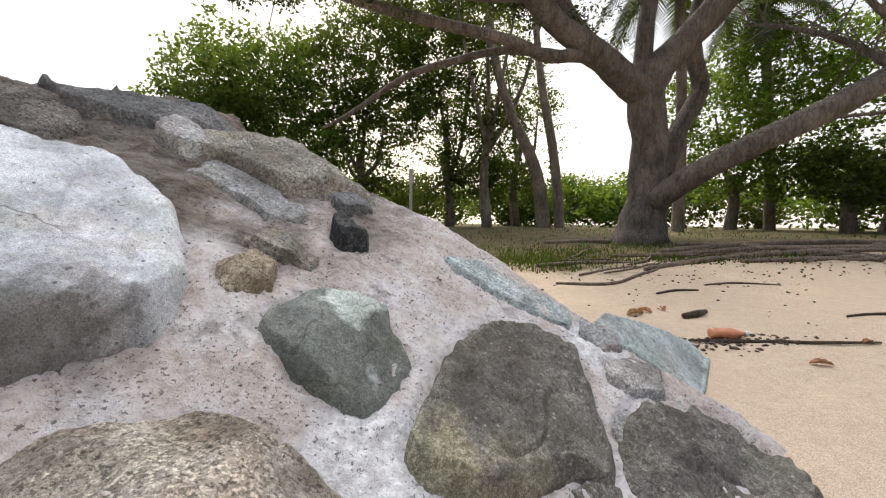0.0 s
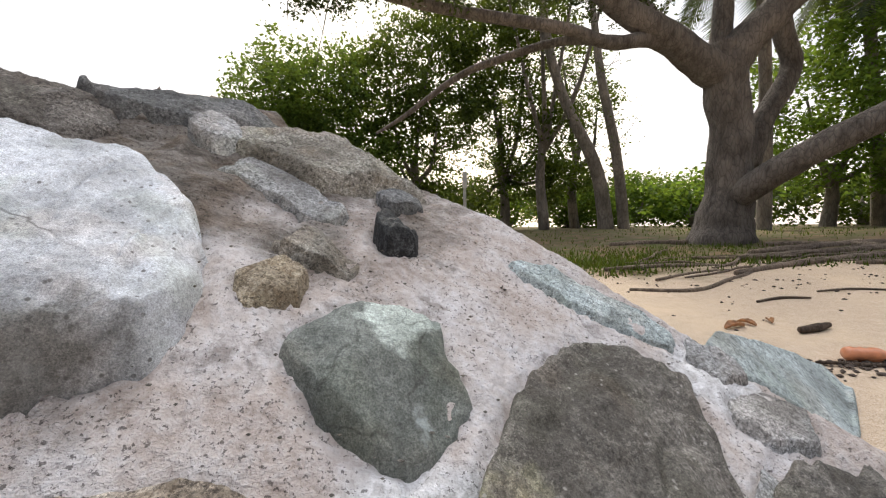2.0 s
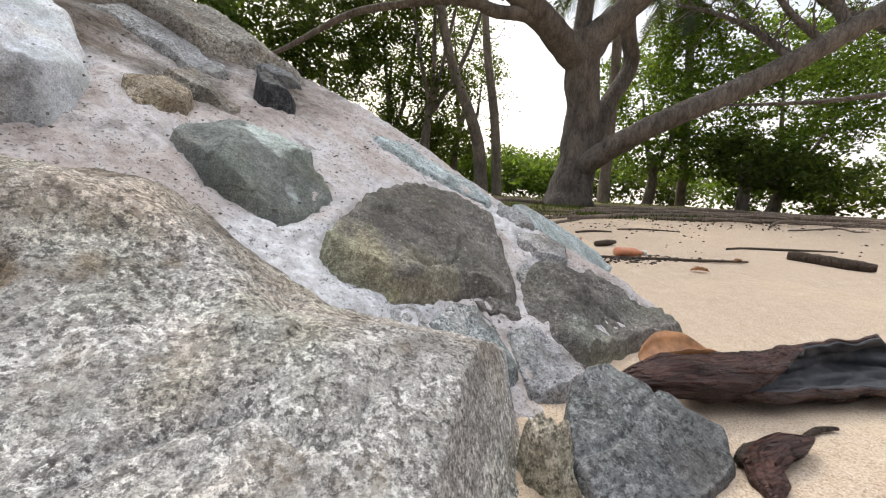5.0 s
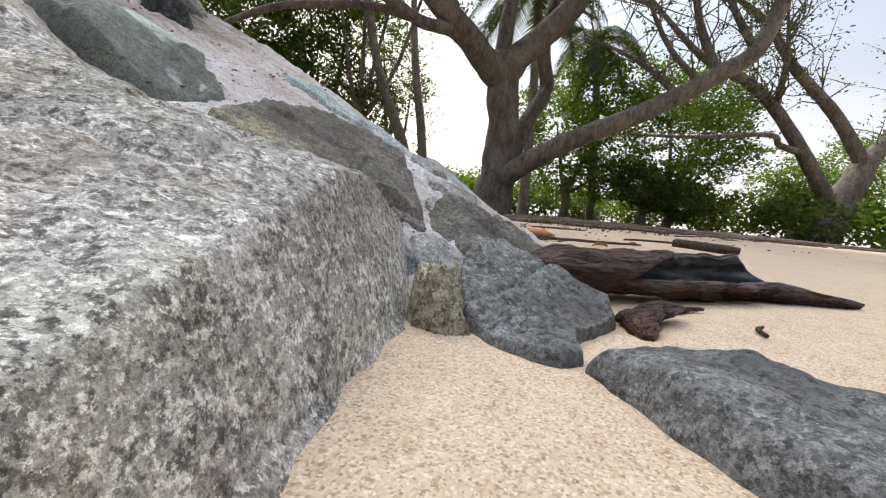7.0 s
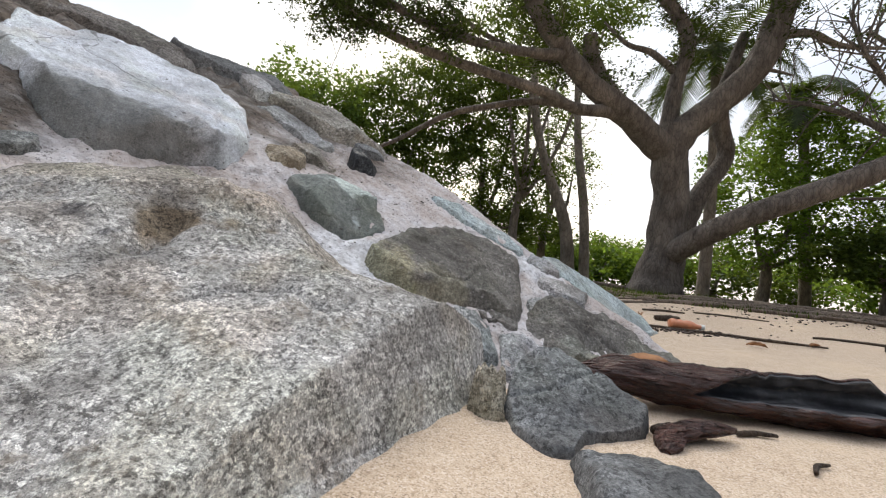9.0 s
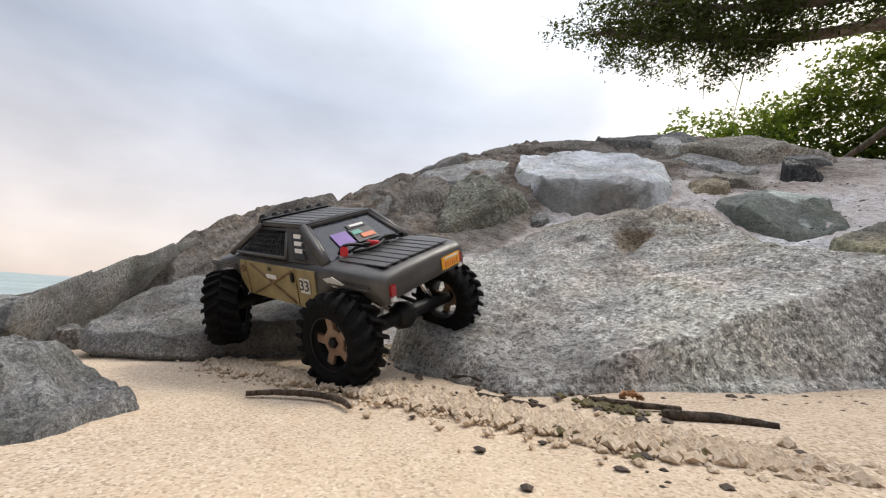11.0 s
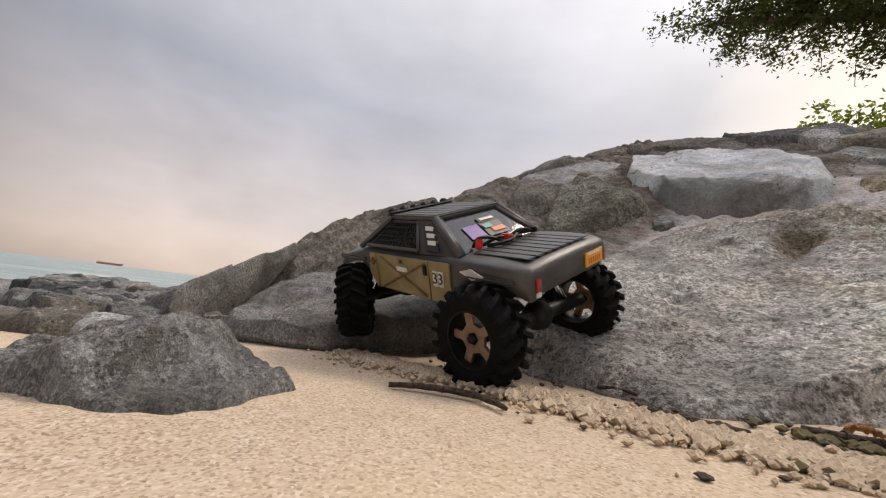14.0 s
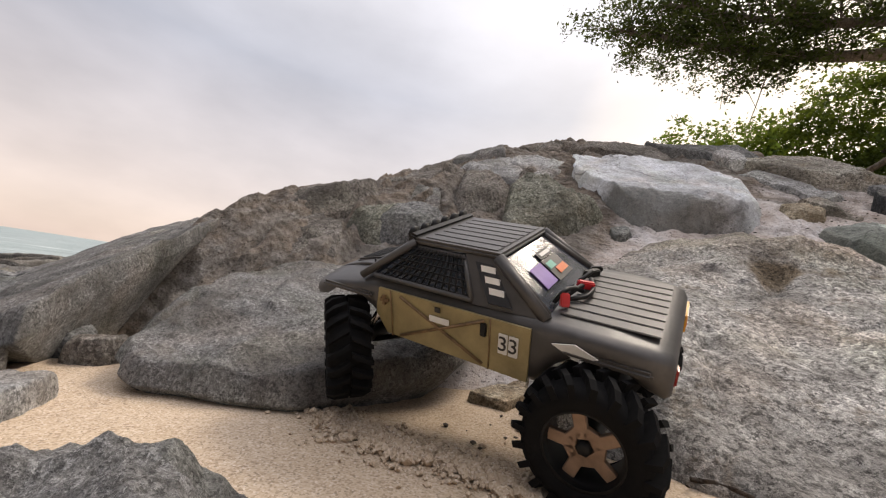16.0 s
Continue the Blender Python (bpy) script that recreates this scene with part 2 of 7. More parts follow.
M["black"] = rock_mat("black_stone", (0.012, 0.013, 0.015), (0.03, 0.032, 0.035), (0.075, 0.08, 0.085), (0.01, 0.01, 0.01), 200.0, (0.05, 0.055, 0.06), 0.3, rough=0.6, relief=0.6)
M["bluedark"] = rock_mat("blue_grey_stone", (0.088, 0.090, 0.092), (0.148, 0.152, 0.154), (0.232, 0.238, 0.240), (0.06, 0.062, 0.065), 250.0, (0.17, 0.15, 0.13), 0.4, (0.38, 0.41, 0.43), 0.64, relief=0.7, speck_amt=0.4)
M["aqua"] = rock_mat("aqua_stone", (0.27, 0.31, 0.31), (0.39, 0.45, 0.455), (0.49, 0.56, 0.57), (0.16, 0.17, 0.16), 240.0, (0.28, 0.28, 0.25), 0.5, relief=0.6, speck_amt=0.3)
M["speckled"] = rock_mat("speckled_stone", (0.150, 0.139, 0.116), (0.300, 0.281, 0.244), (0.450, 0.435, 0.398), (0.06, 0.06, 0.05), 250.0, (0.36, 0.29, 0.19), 0.5, relief=1.2)
M["rusty"] = rock_mat("rusty_stone", (0.203, 0.161, 0.112), (0.323, 0.270, 0.195), (0.435, 0.383, 0.300), (0.10, 0.08, 0.06), 250.0, (0.30, 0.20, 0.11), 0.55, relief=1.1)
M["bluespeck"] = rock_mat("blue_green_speckled_stone", (0.17, 0.185, 0.185), (0.33, 0.355, 0.355), (0.52, 0.545, 0.55), (0.05, 0.055, 0.055), 300.0, (0.24, 0.25, 0.24), 0.3, rough=0.85, crack=0.2, relief=1.3)
M["chalk"] = rock_mat("whitish_grey_stone", (0.27, 0.27, 0.275), (0.45, 0.445, 0.45), (0.60, 0.60, 0.615), (0.10, 0.10, 0.10), 290.0, (0.40, 0.35, 0.33), 0.35, rough=0.88, crack=0.3, relief=1.4)
M["cream"] = rock_mat("cream_stone", (0.22, 0.19, 0.14), (0.46, 0.41, 0.32), (0.62, 0.575, 0.48), (0.06, 0.05, 0.04), 240.0, (0.18, 0.13, 0.08), 0.7, rough=0.85, crack=0.3, relief=1.5)
M["brown"] = rock_mat("brown_layered_rock", (0.095, 0.085, 0.077), (0.168, 0.153, 0.139), (0.252, 0.238, 0.218), (0.08, 0.07, 0.06), 250.0, (0.16, 0.13, 0.105), 0.5, relief=1.3)
M["pale"] = rock_mat("pale_stone", (0.245, 0.245, 0.241), (0.360, 0.364, 0.364), (0.490, 0.500, 0.508), (0.15, 0.15, 0.145), 270.0, (0.38, 0.345, 0.30), 0.5, relief=0.9)
M["grey"] = rock_mat("grey_stone", (0.107, 0.106, 0.104), (0.196, 0.194, 0.191), (0.315, 0.316, 0.314), (0.08, 0.078, 0.075), 460.0, (0.21, 0.185, 0.155), 0.5, relief=1.2, blot=0.85)


def mortar_mat():
    m, nt, b = material("pink_mortar")
    v = tex_coord(nt)
    n1, n2, n3 = noise_tex(nt, v, 7.0, 5.0), noise_tex(nt, v, 60.0, 5.0, 0.7), noise_tex(nt, v, 420.0, 2.0)
    col = ramp(nt, n1, ((0.3, (0.394, 0.328, 0.291)), (0.45, (0.492, 0.426, 0.389)), (0.54, (0.623, 0.590, 0.582)), (0.64, (0.689, 0.681, 0.705))))
    col = mix(nt, 0.45, col, ramp(nt, n2, ((0.36, (0.328, 0.271, 0.238)), (0.46, (0.525, 0.467, 0.435)), (0.55, (0.631, 0.590, 0.574)), (0.64, (0.713, 0.705, 0.713)))))
    dp = nt.nodes.new("ShaderNodeVectorMath")  # older brown-grey part of the slope towards the sea and along the ridge
    dp.operation = "DOT_PRODUCT"
    dp.inputs[1].default_value = (0.55, -0.62, 0.0)
    nt.links.new(v, dp.inputs[0])
    old = nt.nodes.new("ShaderNodeMath")
    old.operation = "MULTIPLY_ADD"
    nt.links.new(noise_tex(nt, v, 5.0, 5.0, 0.62), old.inputs[0])
    old.inputs[1].default_value = 0.7
    sx = nt.nodes.new("ShaderNodeSeparateXYZ")
    nt.links.new(v, sx.inputs[0])
    seaward = nt.nodes.new("ShaderNodeMath")
    seaward.operation = "MULTIPLY_ADD"
    nt.links.new(sx.outputs["X"], seaward.inputs[0])
    seaward.inputs[1].default_value, seaward.inputs[2].default_value = 1.6, 0.1
    least = nt.nodes.new("ShaderNodeMath")
    least.operation = "MINIMUM"
    nt.links.new(dp.outputs["Value"], least.inputs[0])
    nt.links.new(seaward.outputs[0], least.inputs[1])
    nt.links.new(least.outputs[0], old.inputs[2])
    weathered = ramp(nt, n2, ((0.3, (0.139, 0.123, 0.107)), (0.5, (0.262, 0.238, 0.213)), (0.72, (0.394, 0.365, 0.336))))
    lay = nt.nodes.new("ShaderNodeMapping")  # beds running along the ridge
    lay.inputs["Scale"].default_value, lay.inputs["Rotation"].default_value = (0.13, 1.0, 1.0), (0.0, 0.25, 0.27)
    nt.links.new(v, lay.inputs[0])
    beds = noise_tex(nt, lay.outputs[0], 42.0, 6.0, 0.72)
    weathered = mix(nt, 0.75, weathered, ramp(nt, beds, ((0.36, (0.075, 0.064, 0.055)), (0.46, (0.19, 0.17, 0.15)), (0.56, (0.30, 0.275, 0.25)), (0.66, (0.42, 0.40, 0.375)))))
    weathered = mix(nt, step(nt, noise_tex(nt, v, 9.0, 5.0, 0.65), 0.42, 0.62), weathered, mix(nt, 1.0, weathered, (1.0, 0.91, 0.83), "MULTIPLY"))
    col = mix(nt, step(nt, old.outputs[0], -0.28, -0.50), col, weathered)
    col = mix(nt, times(nt, step(nt, noise_tex(nt, v, 14.0, 6.0, 0.72), 0.56, 0.7), 0.6), col, (0.139, 0.107, 0.086))
    for centre, size in (((0.055, 0.606, 0.245), 0.13), ((0.14, 0.57, 0.20), 0.10), ((0.45, 0.92, 0.29), 0.09)):  # fresh white mortar
        away = nt.nodes.new("ShaderNodeVectorMath")
        away.operation = "DISTANCE"
        away.inputs[1].default_value = centre
        nt.links.new(mix(nt, 0.10, v, noise_colour(nt, v, 9.0)), away.inputs[0])
        col = mix(nt, times(nt, step(nt, away.outputs["Value"], size, size * 0.55), 0.92), col, ramp(nt, n2, ((0.34, (0.492, 0.476, 0.476)), (0.5, (0.640, 0.640, 0.648)), (0.64, (0.86, 0.86, 0.88)))))
    pits = times(nt, step(nt, noise_tex(nt, v, 170.0, 3.0, 0.65), 0.59, 0.62), step(nt, noise_tex(nt, v, 22.0, 3.0), 0.40, 0.52))
    col = mix(nt, times(nt, pits, 0.7), col, (0.041, 0.034, 0.030))
    nt.links.new(col, b.inputs["Base Color"])
    b.inputs["Roughness"].default_value = 0.92
    b.inputs["Specular IOR Level"].default_value = 0.2
    bump(nt, b, (times(nt, beds, step(nt, old.outputs[0], -0.28, -0.50)), 0.9, 0.03), (noise_tex(nt, v, 22.0, 6.0, 0.7), 0.8, 0.014), (n2, 0.8, 0.008), (pits, -0.8, 0.005), (n3, 0.5, 0.002))
    return m


def sand_mat():
    m, nt, b = material("coarse_sand")
    v = tex_coord(nt)
    g = nt.nodes.new("ShaderNodeTexVoronoi")
    g.inputs["Scale"].default_value = 640.0
    nt.links.new(v, g.inputs["Vector"])
    big, midn = noise_tex(nt, v, 1.6, 5.0), noise_tex(nt, v, 28.0, 5.0, 0.65)
    rnd = nt.nodes.new("ShaderNodeSeparateColor")
    nt.links.new(g.outputs["Color"], rnd.inputs[0])
    grains = ramp(nt, rnd.outputs[0], ((0.0, (0.06, 0.042, 0.03)), (0.10, (0.22, 0.155, 0.105)), (0.24, (0.42, 0.32, 0.235)), (0.55, (0.54, 0.435, 0.33)), (0.88, (0.65, 0.555, 0.45)), (1.0, (0.80, 0.74, 0.67))))
    base = ramp(nt, midn, ((0.3, (0.454, 0.340, 0.235)), (0.5, (0.538, 0.416, 0.298)), (0.72, (0.622, 0.504, 0.382))))
    col = mix(nt, 0.5, base, grains)
    col = mix(nt, times(nt, step(nt, big, 0.45, 0.75), 0.35), col, (0.78, 0.62, 0.42))
    dark = times(nt, step(nt, voronoi(nt, v, 210.0), 0.27, 0.14), step(nt, noise_tex(nt, v, 9.0, 3.0), 0.40, 0.56))
    col = mix(nt, times(nt, dark, 0.45), col, (0.13, 0.09, 0.065))
    # grass and leaf litter behind the beach
    sx = nt.nodes.new("ShaderNodeSeparateXYZ")
    nt.links.new(v, sx.inputs[0])
    edge = nt.nodes.new("ShaderNodeMath")
    edge.operation = "MULTIPLY_ADD"
    nt.links.new(noise_tex(nt, v, 1.1, 5.0, 0.65), edge.inputs[0])
    edge.inputs[1].default_value = 3.0
    nt.links.new(sx.outputs["Y"], edge.inputs[2])
    litter = ramp(nt, noise_tex(nt, v, 5.0, 6.0, 0.7), ((0.35, (0.084, 0.101, 0.029)), (0.5, (0.101, 0.084, 0.046)), (0.65, (0.185, 0.126, 0.076))))
    col = mix(nt, step(nt, edge.outputs[0], 4.4, 5.1), col, litter)
    nt.links.new(col, b.inputs["Base Color"])
    b.inputs["Roughness"].default_value = 0.95
    b.inputs["Specular IOR Level"].default_value = 0.15
    bump(nt, b, (midn, 0.14, 0.005), (g.outputs["Distance"], -0.18, 0.0007))
    return m


def bark_mat(name, dark, light, scale=14.0, along=(1.0, 1.0, 0.3)):
    m, nt, b = material(name)
    v = tex_coord(nt)
    mp = nt.nodes.new("ShaderNodeMapping")
    mp.inputs["Scale"].default_value = along
    nt.links.new(v, mp.inputs[0])
    n1, n2 = noise_tex(nt, mp.outputs[0], scale, 6.0, 0.7), noise_tex(nt, v, 2.5, 4.0)
    cells = voronoi(nt, mp.outputs[0], scale * 2.0, "DISTANCE_TO_EDGE")
    col = ramp(nt, n1, ((0.3, dark), (0.7, light)))
    col = mix(nt, times(nt, step(nt, n2, 0.45, 0.7), 0.5), col, tuple(c * 1.35 for c in light))
    col = mix(nt, times(nt, step(nt, cells, 0.10, 0.0), 0.45), col, tuple(c * 0.55 for c in dark))
    nt.links.new(col, b.inputs["Base Color"])
    b.inputs["Roughness"].default_value = 0.9
    bump(nt, b, (n1, 0.8, 0.05), (cells, 0.6, 0.03))
    return m


def leaf_mat(name, a, c, thin=0.45):
    m, nt, b = material(name)
    geo = nt.nodes.new("ShaderNodeNewGeometry")
    col = ramp(nt, geo.outputs["Random Per Island"], ((0.0, a), (0.6, c), (1.0, tuple(min(1, v * 1.7) for v in c))))
    nt.links.new(col, b.inputs["Base Color"])
    b.inputs["Roughness"].default_value, b.inputs["Specular IOR Level"].default_value = 0.6, 0.2
    tr = nt.nodes.new("ShaderNodeBsdfTranslucent")
    nt.links.new(mix(nt, 0.4, col, (0.25, 0.30, 0.02)), tr.inputs["Color"])
    ms = nt.nodes.new("ShaderNodeMixShader")
    ms.inputs[0].default_value = thin
    nt.links.new(b.outputs[0], ms.inputs[1])
    nt.links.new(tr.outputs[0], ms.inputs[2])
    nt.links.new(ms.outputs[0], nt.nodes["Material Output"].inputs[0])
    return m


def plain(name, col, rough=0.5, metal=0.0, wear=0.15, scale=60.0, spec=0.5, relief=0.0, coat=0.0):
    m, nt, b = material(name)
    v = tex_coord(nt)
    n = noise_tex(nt, v, scale, 5.0, 0.65)
    c = ramp(nt, n, ((0.3, tuple(x * (1 - wear) for x in col)), (0.7, tuple(min(1, x * (1 + wear) + 0.01 * wear) for x in col))))
    dust = step(nt, noise_tex(nt, v, scale * 0.25, 6.0, 0.7), 0.55, 0.8)
    c = mix(nt, times(nt, dust, wear), c, (0.32, 0.27, 0.21))
    nt.links.new(c, b.inputs["Base Color"])
    b.inputs["Roughness"].default_value, b.inputs["Metallic"].default_value = rough, metal
    b.inputs["Specular IOR Level"].default_value, b.inputs["Coat Weight"].default_value = spec, coat
    if relief:
        bump(nt, b, (n, relief, 0.002))
    return m


M["mortar"], M["sand"] = mortar_mat(), sand_mat()
M["bark"] = bark_mat("grey_brown_bark", (0.05, 0.042, 0.036), (0.215, 0.185, 0.16))
M["bark_thin"] = bark_mat("slim_trunk_bark", (0.10, 0.085, 0.07), (0.29, 0.25, 0.21), 10.0)
M["leaf_dark"] = leaf_mat("dark_green_leaves", (0.018, 0.032, 0.009), (0.048, 0.078, 0.02), 0.5)
M["leaf_light"] = leaf_mat("bright_green_leaves", (0.04, 0.08, 0.013), (0.10, 0.18, 0.03), 0.55)
M["leaf_canopy"] = leaf_mat("feathery_canopy_leaves", (0.014, 0.024, 0.009), (0.032, 0.048, 0.016), 0.28)
M["leaf_mid"] = leaf_mat("mid_green_leaves", (0.03, 0.058, 0.013), (0.075, 0.13, 0.028), 0.55)
M["palm"] = leaf_mat("palm_leaflets", (0.012, 0.022, 0.008), (0.03, 0.05, 0.014), 0.25)
M["driftwood"] = bark_mat("wet_dark_driftwood", (0.010, 0.0045, 0.0035), (0.15, 0.06, 0.042), 60.0, (0.14, 1.0, 1.0))
M["driftwood"].node_tree.nodes["Principled BSDF"].inputs["Roughness"].default_value = 0.38
M["hollow"] = plain("grey_black_inner_bark", (0.05, 0.05, 0.054), 0.6, wear=0.5, scale=50.0, relief=0.5)
M["twig"] = bark_mat("dry_twig", (0.05, 0.035, 0.025), (0.16, 0.11, 0.075), 60.0)
M["root"] = bark_mat("weathered_root", (0.10, 0.075, 0.055), (0.26, 0.20, 0.15), 20.0)
M["dry_leaf"] = plain("dry_brown_leaf", (0.33, 0.155, 0.06), 0.55, wear=0.5, scale=45.0, relief=0.5)
M["yellow_leaf"] = plain("yellow_leaf", (0.62, 0.43, 0.03), 0.5)
M["weed"] = plain("dry_seaweed", (0.11, 0.09, 0.03), 0.8, wear=0.5)
M["seed"] = plain("dark_seed_litter", (0.06, 0.042, 0.032), 0.8, wear=0.4)
M["satin"] = plain("satin_gunmetal_paint", (0.066, 0.063, 0.062), 0.46, 0.15, wear=0.22, scale=35.0, coat=0.05)
M["khaki"] = plain("khaki_paint", (0.29, 0.235, 0.115), 0.5, 0.1, wear=0.25, scale=40.0)
M["khaki_line"] = plain("rusty_rib_paint", (0.17, 0.105, 0.05), 0.6, wear=0.4, scale=90.0)
M["tyre"] = plain("black_tyre_rubber", (0.008, 0.008, 0.0085), 0.85, wear=0.12, scale=80.0, spec=0.12, relief=0.3)
M["plastic"] = plain("black_plastic", (0.007, 0.007, 0.0075), 0.5, wear=0.08, scale=90.0, spec=0.3)
M["bronze"] = plain("bronze_wheel_paint", (0.32, 0.215, 0.15), 0.45, 0.4, wear=0.2, scale=120.0)
M["chrome"] = plain("bright_steel", (0.65, 0.65, 0.66), 0.22, 1.0, wear=0.05)
M["redplug"] = plain("red_connector", (0.55, 0.02, 0.03), 0.35, wear=0.1)
M["redlamp"] = plain("red_tail_lamp", (0.32, 0.015, 0.015), 0.25, wear=0.1, coat=0.5)
M["plate"] = plain("orange_yellow_plate", (0.80, 0.40, 0.04), 0.4, wear=0.1)
M["decal_white"] = plain("white_decal", (0.72, 0.72, 0.70), 0.45, wear=0.1)
M["decal_dark"] = plain("dark_decal", (0.02, 0.02, 0.022), 0.45, wear=0.1)
M["decal_purple"] = plain("purple_decal", (0.20, 0.11, 0.38), 0.45, wear=0.1)
M["decal_orange"] = plain("orange_decal", (0.70, 0.17, 0.05), 0.45, wear=0.1)
M["decal_green"] = plain("teal_decal", (0.08, 0.30, 0.24), 0.45, wear=0.1)
M["pole"] = plain("weathered_white_post", (0.55, 0.52, 0.48), 0.7, wear=0.2, scale=8.0)
M["ship_hull"] = plain("faded_red_hull", (0.30, 0.12, 0.10), 0.7, scale=0.2)
M["ship_white"] = plain("pale_ship_paint", (0.6, 0.58, 0.55), 0.7, scale=0.2)
M["bottle"] = plain("orange_plastic", (0.60, 0.23, 0.11), 0.3, wear=0.25, scale=30.0, coat=0.3)


def glass_mat(name, col, alpha_rough=0.12):
    m, nt, b = material(name)
    b.inputs["Base Color"].default_value = (*col, 1)
    b.inputs["Roughness"].default_value = alpha_rough
    b.inputs["Transmission Weight"].default_value = 0.55
    b.inputs["IOR"].default_value = 1.45
    return m


M["window"] = glass_mat("smoked_clear_window", (0.10, 0.11, 0.13), 0.1)
M["lens"] = glass_mat("clear_lamp_lens", (0.75, 0.75, 0.72), 0.05)


def water_mat():
    m, nt, b = material("sea_water")
    v = tex_coord(nt)
    mp = nt.nodes.new("ShaderNodeMapping")
    mp.inputs["Scale"].default_value = (1.0, 0.35, 1.0)
    nt.links.new(v, mp.inputs[0])
    n = noise_tex(nt, mp.outputs[0], 0.8, 6.0, 0.65)
    nt.links.new(ramp(nt, n, ((0.35, (0.13, 0.19, 0.20)), (0.6, (0.25, 0.32, 0.33)), (0.72, (0.6, 0.64, 0.64)))), b.inputs["Base Color"])
    b.inputs["Roughness"].default_value = 0.35
    bump(nt, b, (n, 0.8, 0.4))
    return m


M["water"] = water_mat()


# ---------- shape helpers ----------
def link_mesh(name, verts, faces, mat, parent=None, smooth=True):
    me = bpy.data.meshes.new(name)
    me.from_pydata([tuple(v) for v in verts], [], faces)
    me.materials.append(mat)
    if smooth:
        me.polygons.foreach_set("use_smooth", [True] * len(me.polygons))
    ob = new(name, me)
    ob.parent = parent
    return ob


def part(name, bm, mat, parent=None, label="", smooth=False):
    me = bpy.data.meshes.new(name)
    bmesh.ops.recalc_face_normals(bm, faces=bm.faces)
    bm.to_mesh(me)
    bm.free()
    me.materials.append(mat)
    if smooth:
        me.polygons.foreach_set("use_smooth", [True] * len(me.polygons))
    ob = new(name, me)
    ob.parent = parent
    if label:
        tagged(ob, label)
    return ob


def fbm(x, y, z, scale, octaves=4):
    return noise.fractal(Vector((x, y, z)) * scale, 0.9, 2.1, octaves)


def sand_plane(x, y):
    p = 0.0155 + 0.038 * x + 0.048 * y
    return p if -0.12 < p < 0.3 else (0.3 + 0.18 * math.tanh((p - 0.3) / 0.18) if p > 0 else -0.12 + 0.6 * math.tanh((p + 0.12) / 0.6))


def smin(a, b, k):
    h = max(k - abs(a - b), 0) / k
    return min(a, b) - h * h * k / 4


def mound_z(x, y):
    """The cemented slope: one steep plane that bends at its seaward end, falls off over the ridge and levels out at the crest."""
    s = -0.129 - 0.331 * x + 0.57 * y + 0.12 * max(0.0, -0.35 - x) - 0.45 * max(0.0, -1.1 - x) - 0.6 * max(0.0, -0.3 - y)
    v = 0.26 * (x - 0.3) + 0.965 * (y - 1.19)
    end = 0.5 * (x - 0.44) + 0.86 * (y - 1.06)
    s += 0.05 * math.exp(-((x + 1.3) / 0.28) ** 2 - ((y + 0.12) / 0.22) ** 2)
    s += 0.03 * math.exp(-((x + 0.30) ** 2 + (y - 0.80) ** 2) / 0.0144)
    crest = 0.84 + 0.03 * (x + 0.85) + 0.10 * (y - 1.1)
    return smin(smin(smin(s, s - 1.5 * (v - 0.02), 0.05), s - 1.8 * (end - 0.01), 0.04), crest, 0.08)


def under(x, y):
    return max(mound_z(x, y) - 0.02, sand_plane(x, y))


def plates(x, y, seed, cell, tilt):
    """Flat broken faces meeting at crisp edges: each patch of rock leans its own way."""
    q = Vector((x / cell, y / cell, seed * 3.1))
    q += Vector((noise.noise(q * 1.7), noise.noise(q * 1.7 + Vector((7, 0, 0))), 0)) * 0.25
    dist, spot = noise.voronoi(q)
    vals = []
    for p in spot[:2]:
        n = noise.noise_vector(p * 5.7)
        vals.append(n.x * (q.x - p.x) + n.y * (q.y - p.y) + 0.22 * n.z)
    w = min(1.0, (dist[1] - dist[0]) / 0.10)
    return cell * tilt * 1.6 * (vals[0] * (0.5 + 0.5 * w) + vals[1] * (0.5 - 0.5 * w))


def fracture(x, y, seed, size):
    """Broken relief of weathered rock: flat faces, shallow ridges and a few deep joints; metres for a large stone."""
    q = Vector((x, y, seed * 1.7))
    w = q + Vector((noise.noise(q * 8), noise.noise(q * 8 + Vector((9, 0, 0))), 0)) * 0.03
    r = 0.0035 * (noise.ridged_multi_fractal(w * 11.0, 0.9, 2.1, 5, 1.0, 1.8) - 0.9)
    r += plates(x, y, seed, 0.11, 0.16) + plates(x, y, seed + 5, 0.035, 0.13)
    k = noise.noise(w * Vector((5.5, 4.0, 1)) + Vector((3, 3, 0)))
    if noise.noise(q * 4 + Vector((0, 7, 0))) > 0.05:
        r -= 0.011 * math.exp(-(k / 0.02) ** 2)
    return r * min(1.0, size / 0.16)


def smooth_outline(pts, n):
    """A closed Catmull-Rom curve through the corners."""
    out, k = [], len(pts)
    per = max(2, n // k)
    for i in range(k):
        p0, p1, p2, p3 = (np.array(pts[(i + j - 1) % k]) for j in range(4))
        for j in range(per):
            t = j / per
            c = 0.5 * (2 * p1 + (p2 - p0) * t + (2 * p0 - 5 * p1 + 4 * p2 - p3) * t * t + (3 * p1 - p0 - 3 * p2 + p3) * t ** 3)
            out.append(c * 0.25 + (p1 * (1 - t) + p2 * t) * 0.75)
    return out


JOINTS = []  # outlines of the bedded stones, with their middles and sizes


